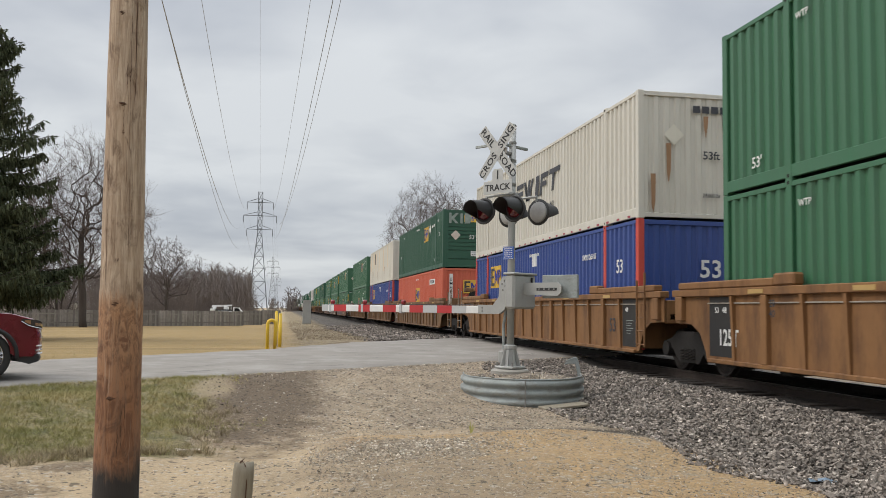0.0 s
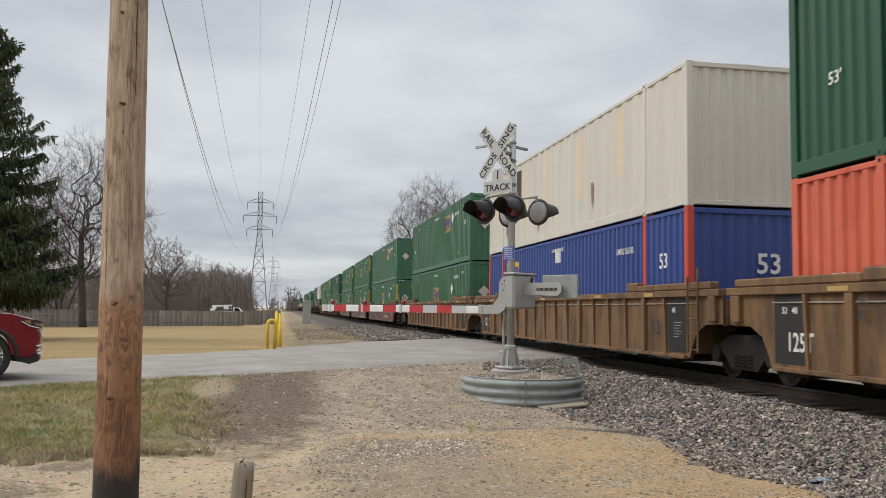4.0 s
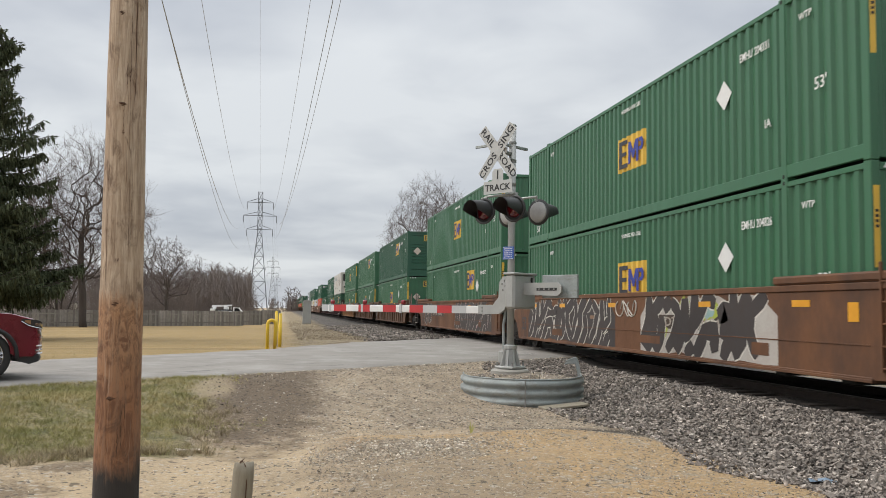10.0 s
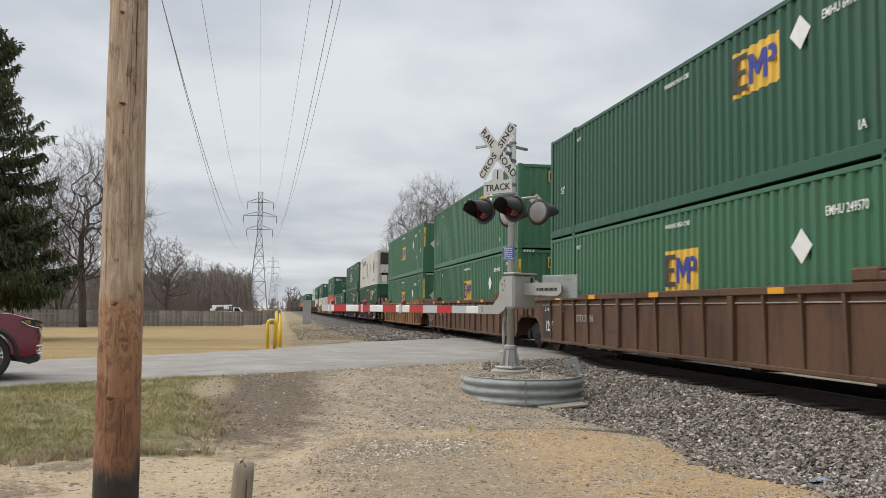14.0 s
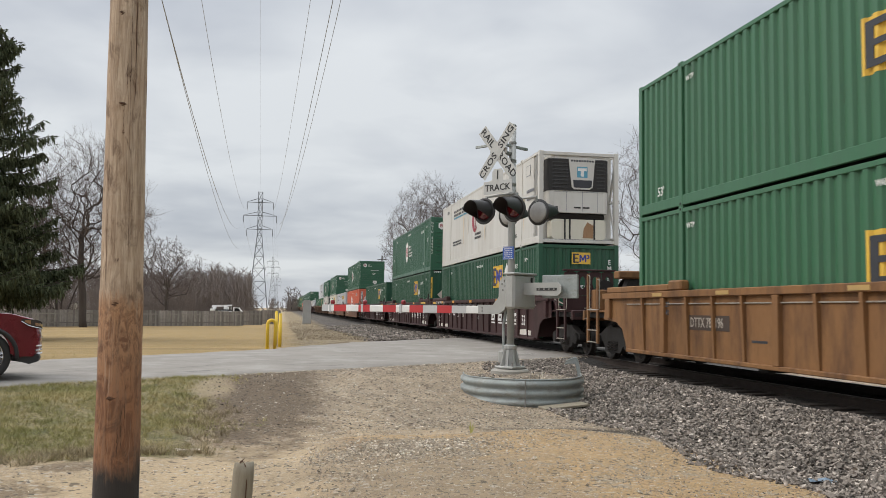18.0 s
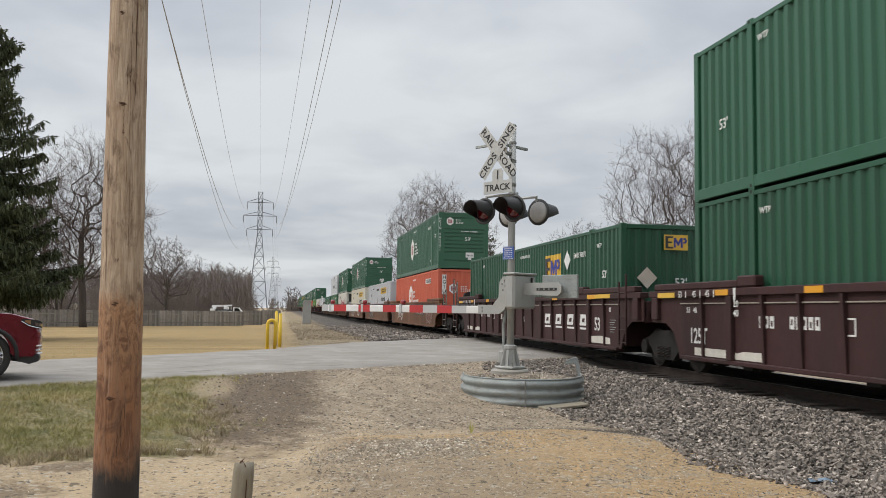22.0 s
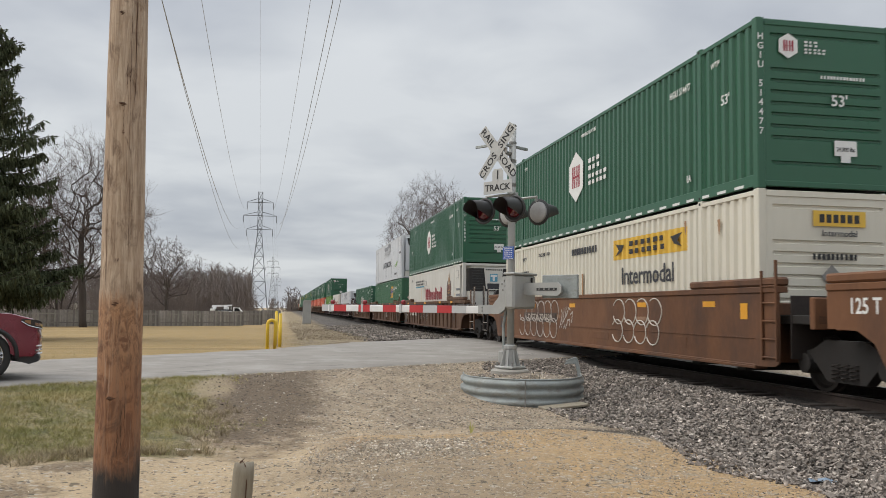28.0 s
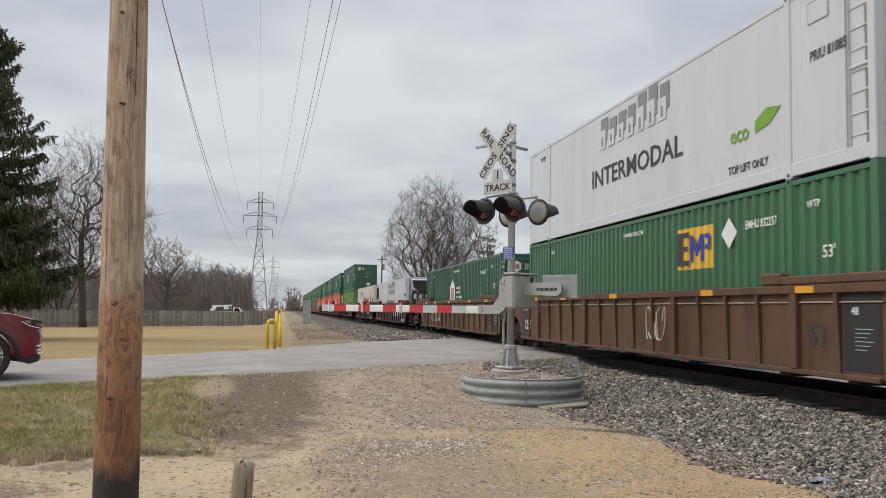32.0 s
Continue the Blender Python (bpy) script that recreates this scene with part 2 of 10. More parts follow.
REEFER = material("white_refrigerated_panel_paint", (0.58, 0.565, 0.53), (0.48, 0.46, 0.42), 0.38, scale=0.7, stretch=STREAK, fine=7, bump=0.02,
                  third=(0.34, 0.28, 0.20), third_at=(0.58, 0.9), third_scale=1.2, third_stretch=(1, 1.5, 0.4), spread=7)
PRIMEW = material("clean_white_panel_paint", (0.55, 0.565, 0.59), (0.48, 0.495, 0.52), 0.32, scale=0.7, stretch=STREAK, fine=7, bump=0.015, spread=7)
LIMEGREEN = material("yellow_green_container_paint", (0.12, 0.24, 0.05), None, 0.5, scale=1.2, stretch=STREAK, bump=0.03)
TAN = material("tan_wagon_paint", (0.25, 0.126, 0.05), (0.185, 0.092, 0.041), 0.62, scale=1.1, stretch=(1, 1, 0.5), fine=14, bump=0.06,
               third=(0.10, 0.05, 0.026), third_at=(0.47, 0.68), third_scale=1.6, third_stretch=(1, 1.3, 0.35), spread=5)
TANDIRTY = material("dirty_tan_wagon_paint", (0.215, 0.121, 0.057), (0.15, 0.085, 0.045), 0.66, scale=1.1, stretch=(1, 1, 0.5), fine=14, bump=0.06,
                    third=(0.066, 0.041, 0.028), third_at=(0.44, 0.66), third_scale=1.6, third_stretch=(1, 1.3, 0.35), spread=5)
BROWN = material("rusty_brown_wagon_paint", (0.122, 0.066, 0.038), (0.084, 0.047, 0.03), 0.66, scale=1.1, stretch=(1, 1, 0.5), fine=14, bump=0.06,
                 third=(0.058, 0.032, 0.022), third_at=(0.47, 0.68), third_scale=1.6, third_stretch=(1, 1.3, 0.35), spread=5)
SMOOTHBROWN = material("orange_brown_wagon_paint", (0.17, 0.076, 0.035), (0.115, 0.055, 0.03), 0.62, scale=0.8, stretch=(1, 1, 0.5), fine=12, bump=0.03,
                       third=(0.078, 0.042, 0.028), third_at=(0.46, 0.68), third_scale=1.1, third_stretch=(1, 0.7, 0.45), spread=5)
MAROON = material("maroon_wagon_paint", (0.05, 0.0195, 0.019), (0.04, 0.021, 0.02), 0.62, scale=1.1, stretch=(1, 1, 0.5), fine=14, bump=0.05,
                  third=(0.03, 0.019, 0.017), third_at=(0.5, 0.72), third_scale=1.0, third_stretch=(1, 1.3, 0.35), spread=5)
GRIME = material("black_greasy_running_gear", (0.0105, 0.0095, 0.009), (0.026, 0.021, 0.018), 0.78, metal=0.1, scale=5, fine=40, bump=0.2)
WHEELSTEEL = material("dark_wheel_steel", (0.018, 0.016, 0.015), (0.045, 0.034, 0.028), 0.6, metal=0.4, scale=6, fine=50, bump=0.1)
RAILTOP = material("polished_rail_steel", (0.33, 0.31, 0.29), (0.12, 0.08, 0.06), 0.35, metal=0.8, scale=2, stretch=(8, 0.4, 8), bump=0.02)
RAILSIDE = material("rusty_rail_side", (0.04, 0.027, 0.021), (0.028, 0.02, 0.017), 0.85, scale=4, fine=50, bump=0.2)
BLACKPAINT = material("black_stencil_panel", (0.014, 0.014, 0.015), (0.03, 0.026, 0.023), 0.65, scale=2.5, fine=16, bump=0.03)
DARKPAINT = material("dark_grey_lettering_paint", (0.035, 0.037, 0.045), None, 0.55, scale=3, bump=0.0)
WHITEPAINT = material("white_lettering_paint", (0.74, 0.74, 0.72), (0.6, 0.6, 0.58), 0.55, scale=5, fine=30, bump=0.0)
YELLOWSIGN = material("yellow_placard", (0.72, 0.46, 0.055), (0.62, 0.38, 0.06), 0.5, scale=2, fine=14, bump=0.0, spread=5)
FADEDYELLOW = material("faded_yellow_placard", (0.48, 0.31, 0.10), (0.36, 0.24, 0.10), 0.55, scale=2, fine=14, bump=0.0)
LOGOBLUE = material("blue_lettering_paint", (0.03, 0.045, 0.28), None, 0.5, scale=3, bump=0.0)
LOGORED = material("crimson_lettering_paint", (0.30, 0.022, 0.04), None, 0.5, scale=3, bump=0.0)
LOGOGOLD = material("gold_crest_paint", (0.42, 0.25, 0.08), (0.2, 0.08, 0.06), 0.5, scale=6, bump=0.0)
CRESTDARK = material("dark_crest_paint", (0.05, 0.045, 0.05), (0.10, 0.06, 0.04), 0.5, scale=9, fine=30, bump=0.0)
CRESTRED = material("dull_red_crest_paint", (0.16, 0.055, 0.045), (0.08, 0.035, 0.03), 0.5, scale=9, fine=30, bump=0.0)
TEALINK = material("teal_lettering_paint", (0.10, 0.32, 0.45), None, 0.5, scale=3, bump=0.0)
LEAFGREEN = material("bright_green_lettering_paint", (0.16, 0.34, 0.03), None, 0.5, scale=3, bump=0.0)
GREYINK = material("grey_lettering_paint", (0.22, 0.23, 0.25), None, 0.5, scale=3, bump=0.0)
REFLECTOR = material("orange_yellow_reflector", (0.70, 0.33, 0.02), (0.6, 0.27, 0.02), 0.4, scale=5, bump=0.0)
DIMPINK = material("dim_pink_grey_spray_paint", (0.27, 0.19, 0.19), (0.16, 0.11, 0.11), 0.6, scale=3, fine=20, bump=0.0)
PINKSPRAY = material("pink_spray_paint", (0.40, 0.215, 0.22), (0.28, 0.14, 0.14), 0.6, scale=3, fine=20, bump=0.0)
BLACKSPRAY = material("black_spray_paint", (0.035, 0.03, 0.03), (0.06, 0.045, 0.04), 0.6, scale=3, fine=20, bump=0.0)
WHITESPRAY = material("white_spray_paint", (0.66, 0.63, 0.57), (0.45, 0.42, 0.36), 0.6, scale=3, fine=20, bump=0.0)
PLUMSPRAY = material("plum_grey_spray_paint", (0.10, 0.07, 0.08), (0.15, 0.10, 0.11), 0.6, scale=3, fine=20, bump=0.0)
PALESPRAY = material("pale_grey_spray_paint", (0.46, 0.44, 0.40), (0.36, 0.30, 0.27), 0.6, scale=3, fine=20, bump=0.0)
FADEDRED = material("faded_red_spray_paint", (0.17, 0.035, 0.03), (0.13, 0.05, 0.04), 0.6, scale=3, fine=20, bump=0.0)
TEALSPRAY = material("pale_teal_spray_paint", (0.30, 0.44, 0.43), (0.2, 0.3, 0.3), 0.6, scale=3, fine=20, bump=0.0)
DIRTYPLACARD = material("dirty_pale_placard", (0.50, 0.41, 0.33), (0.62, 0.56, 0.5), 0.6, scale=5, fine=20, bump=0.0)
FADEDGREY = material("faded_grey_spray_paint", (0.30, 0.34, 0.31), (0.16, 0.22, 0.18), 0.6, scale=5, fine=20, bump=0.0)
DIMWHITE = material("worn_white_lettering", (0.42, 0.46, 0.43), (0.2, 0.28, 0.23), 0.55, scale=6, fine=30, bump=0.0)
LIMESPRAY = material("lime_spray_paint", (0.40, 0.48, 0.07), (0.28, 0.3, 0.05), 0.6, scale=3, fine=20, bump=0.0)
STEELGREY = material("grey_steel_fitting", (0.30, 0.30, 0.29), (0.2, 0.18, 0.16), 0.5, metal=0.4, scale=6, fine=50, bump=0.06)
GALV = material("galvanised_steel", (0.34, 0.365, 0.355), (0.22, 0.24, 0.235), 0.62, metal=0.2, scale=3.5, fine=35, bump=0.05,
                third=(0.17, 0.15, 0.125), third_at=(0.52, 0.76), third_scale=2.5, third_stretch=(1, 1, 2.5))
ALUM = material("silver_painted_cabinet", (0.40, 0.40, 0.385), (0.33, 0.33, 0.31), 0.5, metal=0.25, scale=2.5, fine=25, bump=0.05,
                third=(0.24, 0.22, 0.19), third_at=(0.6, 0.85), third_scale=2.5, third_stretch=(2, 2, 0.5))
SIGNWHITE = material("reflective_white_sign", (0.47, 0.47, 0.455), (0.39, 0.39, 0.375), 0.5, scale=3, fine=18, bump=0.0)
SIGNBLACK = material("black_sign_ink", (0.02, 0.02, 0.022), None, 0.5, scale=3, bump=0.0)
SIGNBLUE = material("blue_notice_enamel", (0.03, 0.10, 0.42), (0.04, 0.12, 0.4), 0.4, scale=3, bump=0.0)
LAMPBLACK = material("black_signal_housing", (0.022, 0.022, 0.024), (0.045, 0.043, 0.04), 0.5, scale=4, fine=40, bump=0.05)
ARMWHITE = material("white_barrier_tape", (0.74, 0.73, 0.71), (0.62, 0.61, 0.59), 0.45, scale=3, fine=25, bump=0.0)
ARMGREY = material("worn_grey_barrier", (0.42, 0.42, 0.42), (0.5, 0.5, 0.5), 0.5, scale=4, fine=25, bump=0.0)
ARMRED = material("red_barrier_tape", (0.48, 0.03, 0.035), (0.4, 0.028, 0.03), 0.4, scale=3, fine=25, bump=0.0)
CONCRETE = material("pale_concrete", (0.36, 0.34, 0.30), (0.27, 0.25, 0.22), 0.85, scale=3, fine=50, bump=0.25)
YELLOWPAINT = material("yellow_bollard_paint", (0.72, 0.48, 0.03), (0.62, 0.40, 0.04), 0.45, scale=4, fine=30, bump=0.03)


def pole_material():
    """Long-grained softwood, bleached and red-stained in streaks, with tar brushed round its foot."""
    ma = bpy.data.materials.new("weathered_pole_wood")
    ma.use_nodes = True
    n, l = ma.node_tree.nodes, ma.node_tree.links
    bs = n["Principled BSDF"]
    tc = n.new("ShaderNodeTexCoord")

    def nz(stretch, scale, detail=7, rgh=0.62, warp=0.0):
        mp = n.new("ShaderNodeMapping")
        mp.inputs["Scale"].default_value = stretch
        l.new(tc.outputs["Object"], mp.inputs[0])
        t = n.new("ShaderNodeTexNoise")
        for k, v in (("Scale", scale), ("Detail", detail), ("Roughness", rgh), ("Distortion", warp)):
            t.inputs[k].default_value = v
        l.new(mp.outputs[0], t.inputs["Vector"])
        return t.outputs[0]

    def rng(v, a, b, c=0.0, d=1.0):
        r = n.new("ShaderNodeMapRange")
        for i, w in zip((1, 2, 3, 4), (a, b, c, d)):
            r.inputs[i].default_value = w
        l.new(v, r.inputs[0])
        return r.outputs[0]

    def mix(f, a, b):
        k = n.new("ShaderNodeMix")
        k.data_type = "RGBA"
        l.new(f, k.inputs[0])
        for i, v in ((6, a), (7, b)):
            if isinstance(v, tuple):
                k.inputs[i].default_value = (*v, 1)
            else:
                l.new(v, k.inputs[i])
        return k.outputs[2]

    grain = nz((9, 9, 0.75), 4.0, 9, 0.68, 1.1)
    fibre = nz((30, 30, 0.8), 5.0, 6, 0.6, 0.3)
    stain = nz((2.4, 2.4, 0.5), 1.7, 6, 0.6, 0.8)
    spots = nz((3, 3, 1.4), 3.2, 6, 0.7, 0.5)
    col = mix(rng(grain, 0.4, 0.6), (0.52, 0.405, 0.295), (0.32, 0.225, 0.15))
    col = mix(rng(fibre, 0.48, 0.72, 0.0, 0.6), col, (0.22, 0.15, 0.10))
    bands = nz((1.2, 1.2, 9), 2.2, 5, 0.65, 1.2)
    col = mix(rng(bands, 0.56, 0.7, 0.0, 0.5), col, (0.46, 0.36, 0.27))
    col = mix(rng(stain, 0.46, 0.62, 0.0, 0.5), col, (0.36, 0.24, 0.155))
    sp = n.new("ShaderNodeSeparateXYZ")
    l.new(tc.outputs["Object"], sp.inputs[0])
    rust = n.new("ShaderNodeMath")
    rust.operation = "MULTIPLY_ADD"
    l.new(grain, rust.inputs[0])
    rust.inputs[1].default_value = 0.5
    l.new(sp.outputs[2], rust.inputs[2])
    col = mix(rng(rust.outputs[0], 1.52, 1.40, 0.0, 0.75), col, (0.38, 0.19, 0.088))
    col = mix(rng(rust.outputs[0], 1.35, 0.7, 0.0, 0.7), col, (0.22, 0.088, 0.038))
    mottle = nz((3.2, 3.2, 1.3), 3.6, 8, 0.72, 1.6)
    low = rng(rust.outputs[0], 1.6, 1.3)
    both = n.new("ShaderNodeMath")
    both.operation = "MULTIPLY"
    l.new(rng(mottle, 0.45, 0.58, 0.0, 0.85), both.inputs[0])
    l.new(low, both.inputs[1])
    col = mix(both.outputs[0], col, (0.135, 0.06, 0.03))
    streak = nz((7, 7, 0.28), 2.4, 8, 0.7, 0.6)
    col = mix(rng(streak, 0.52, 0.64, 0.0, 0.45), col, (0.19, 0.13, 0.09))
    col = mix(rng(streak, 0.46, 0.36, 0.0, 0.35), col, (0.55, 0.44, 0.335))
    col = mix(rng(spots, 0.54, 0.66, 0.0, 0.7), col, (0.12, 0.07, 0.042))
    ad = n.new("ShaderNodeMath")
    ad.operation = "MULTIPLY_ADD"
    l.new(spots, ad.inputs[0])
    ad.inputs[1].default_value = -0.3
    l.new(sp.outputs[2], ad.inputs[2])
    ad2 = n.new("ShaderNodeMath")
    ad2.operation = "MULTIPLY_ADD"
    l.new(fibre, ad2.inputs[0])
    ad2.inputs[1].default_value = -0.12
    l.new(ad.outputs[0], ad2.inputs[2])
    col = mix(rng(ad2.outputs[0], -0.12, -0.28), col, (0.03, 0.025, 0.022))
    l.new(col, bs.inputs["Base Color"])
    bs.inputs["Roughness"].default_value = 0.85
    bp = n.new("ShaderNodeBump")
    bp.inputs["Strength"].default_value, bp.inputs["Distance"].default_value = 0.6, 0.012
    hsum = n.new("ShaderNodeMath")
    l.new(grain, hsum.inputs[0])
    l.new(fibre, hsum.inputs[1])
    l.new(hsum.outputs[0], bp.inputs["Height"])
    l.new(bp.outputs[0], bs.inputs["Normal"])
    return ma


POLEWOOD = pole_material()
KNOT = material("dark_wood_knot", (0.10, 0.045, 0.02), (0.05, 0.025, 0.015), 0.9, scale=12, bump=0.3)
STUMPWOOD = material("grey_weathered_post_wood", (0.28, 0.245, 0.185), (0.19, 0.16, 0.115), 0.9, scale=4, stretch=(5, 5, 0.6), fine=40, bump=0.5)
FENCEWOOD = material("grey_weathered_fence_wood", (0.31, 0.285, 0.258), (0.175, 0.16, 0.142), 0.9, scale=0.5, stretch=(1, 1, 0.5), fine=8, bump=0.2, amount=0.8, spread=9, island=0.32)
BARK = material("grey_brown_bark", (0.075, 0.06, 0.052), (0.045, 0.036, 0.031), 0.95, scale=1.5, stretch=(2, 2, 0.5), fine=14, bump=0.4)
TWIG = material("fine_reddish_twigs", (0.125, 0.098, 0.09), (0.085, 0.066, 0.06), 0.95, scale=0.8, bump=0.0)
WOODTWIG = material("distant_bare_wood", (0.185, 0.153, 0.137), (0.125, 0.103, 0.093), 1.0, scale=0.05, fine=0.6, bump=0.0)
NEEDLE = material("dark_spruce_needles", (0.055, 0.068, 0.037), (0.092, 0.10, 0.053), 0.95, scale=0.7, fine=6, bump=0.0, island=0.45)
NEEDLE.node_tree.nodes["Principled BSDF"].inputs["Specular IOR Level"].default_value = 0.15
CARRED = material("dark_red_car_paint", (0.17, 0.009, 0.022), (0.145, 0.008, 0.019), 0.28, metal=0.4, scale=3, fine=200, bump=0.0, coat=1.0, rough_var=0.05)
RUBBER = material("black_tyre_rubber", (0.02, 0.02, 0.021), (0.035, 0.033, 0.03), 0.85, scale=8, fine=60, bump=0.1)
TRIM = material("black_plastic_trim", (0.022, 0.022, 0.024), None, 0.55, scale=5, fine=90, bump=0.05)
CHROME = material("bright_chrome", (0.75, 0.75, 0.76), (0.66, 0.66, 0.67), 0.12, metal=1.0, scale=4, bump=0.0, rough_var=0.04)
VANWHITE = material("white_vehicle_paint", (0.78, 0.78, 0.78), (0.7, 0.7, 0.69), 0.35, scale=2, bump=0.0)
WIRE = material("dull_aluminium_wire", (0.36, 0.37, 0.385), None, 0.6, metal=0.3, scale=1, bump=0.0)
LATTICE = material("galvanised_lattice_steel", (0.20, 0.21, 0.22), (0.15, 0.16, 0.17), 0.6, metal=0.3, scale=0.5, bump=0.0)
SLEEPER = material("creosoted_sleeper", (0.026, 0.02, 0.016), (0.04, 0.031, 0.026), 0.95, scale=3, stretch=(0.5, 5, 5), fine=40, bump=0.4)
STONE = material("crushed_ballast_stone", (0.30, 0.258, 0.22), (0.14, 0.118, 0.10), 0.9, scale=5, fine=45, bump=0.35, amount=0.9,
                 third=(0.52, 0.46, 0.40), third_at=(0.54, 0.66), third_scale=9, island=0.68)
PEBBLE = material("pale_gravel", (0.40, 0.335, 0.255), (0.27, 0.22, 0.165), 0.9, scale=9, fine=50, bump=0.2, amount=0.9,
                  third=(0.60, 0.54, 0.45), third_at=(0.54, 0.62), third_scale=12, island=0.45)
DEBRIS = material("dark_leaf_and_bark_debris", (0.115, 0.085, 0.06), (0.065, 0.05, 0.037), 0.95, scale=9, fine=50, bump=0.2, island=0.5)
STRAW = material("winter_lawn_blades", (0.50, 0.395, 0.20), (0.27, 0.25, 0.095), 0.9, scale=1.3, fine=9, bump=0.0, amount=0.9, third=(0.19, 0.19, 0.066), third_at=(0.52, 0.68), third_scale=2.2, island=0.25)
DEADGRASS = material("dead_straw_tufts", (0.40, 0.33, 0.21), (0.27, 0.215, 0.13), 0.9, scale=2.0, fine=14, bump=0.0, amount=0.9, island=0.4)
GLASSDARK = material("dark_tinted_glass", (0.015, 0.018, 0.02), None, 0.08, scale=2, bump=0.0, rough_var=0.02, coat=0.6)
LENSGREY = material("dusty_reflector_back", (0.42, 0.41, 0.40), (0.30, 0.29, 0.28), 0.6, metal=0.1, scale=8, fine=40, bump=0.05)


def plain_glass(name, colour, rough=0.05, glow=None, strength=0.0):
    ma = bpy.data.materials.new(name)
    ma.use_nodes = True
    b = ma.node_tree.nodes["Principled BSDF"]
    b.inputs["Base Color"].default_value = (*colour, 1)
    b.inputs["Roughness"].default_value = rough
    b.inputs["Coat Weight"].default_value = 0.7
    if glow:
        b.inputs["Emission Color"].default_value = (*glow, 1)
        b.inputs["Emission Strength"].default_value = strength
    return ma


REDLENS = plain_glass("red_signal_lens", (0.06, 0.004, 0.008), 0.15, (1.0, 0.02, 0.05), 0.012)
AMBER = plain_glass("amber_lamp_cover", (0.30, 0.17, 0.09), 0.1)
HEADGLASS = plain_glass("clear_headlamp", (0.05, 0.048, 0.048), 0.06)
REDLAMP = plain_glass("red_arm_lamp", (0.22, 0.012, 0.018), 0.25, (1.0, 0.03, 0.04), 0.01)
for _paint in (MAROON, BROWN, TAN, TANDIRTY, SMOOTHBROWN):
    _paint.node_tree.nodes["Principled BSDF"].inputs["Specular IOR Level"].default_value = 0.3

# ---- the ground: one sheet, road bank, lawn falling away beyond the road, track bed
ROAD_AT, ROAD_U, ROAD_N = (-4.06, 13.61), (0.811, 0.585), (-0.585, 0.811)
TRACK_X = 8.936


def smooth(t):
    t = np.clip(t, 0.0, 1.0)
    return t * t * (3 - 2 * t)


def road_coords(x, y):
    dx, dy = np.asarray(x) - ROAD_AT[0], np.asarray(y) - ROAD_AT[1]
    return dx * ROAD_U[0] + dy * ROAD_U[1], dx * ROAD_N[0] + dy * ROAD_N[1]


def road_far(w):
    return np.interp(w, [-60, 2.9, 8.8, 15.4, 22, 60], [5.6, 5.8, 7.0, 10.2, 11.8, 12.5])


def ground_height(x, y):
    x, y = np.asarray(x, float), np.asarray(y, float)
    w, s = road_coords(x, y)
    far = road_far(w)
    h = np.where(s < 0, -0.05 - 0.44 * smooth(-s / 4.6), np.where(s < far, -0.07, -0.07 - 0.73 * smooth((s - far) / 52)))
    e = np.abs(x - TRACK_X)
    bed = np.where(s < 0, -0.17 - np.maximum(e - 1.75, 0) * 0.145, -0.2 - np.maximum(e - 1.75, 0) * 0.055)
    h = np.where((s > 0) & (s < far), h, np.maximum(h, bed))
    d = 1 - np.abs((x - 2.6) / 2.4) ** 4 - np.abs((y - 8.6) / 2.85) ** 4
    h = h + 0.05 * smooth((d + 0.1) / 0.55)
    h = h + 0.10 * np.exp(-((x - 2.2) / 2.3) ** 2 - ((y - 7.0) / 2.1) ** 2)
    near = np.exp(-(np.hypot(x, y - 9) / 14) ** 2) * (s < -0.3)
    h = h + near * 0.018 * (np.sin(x * 2.3 + 1.3 * np.sin(y * 1.7)) + np.sin(y * 3.1 + 2 * np.sin(x * 1.1)))
    return h


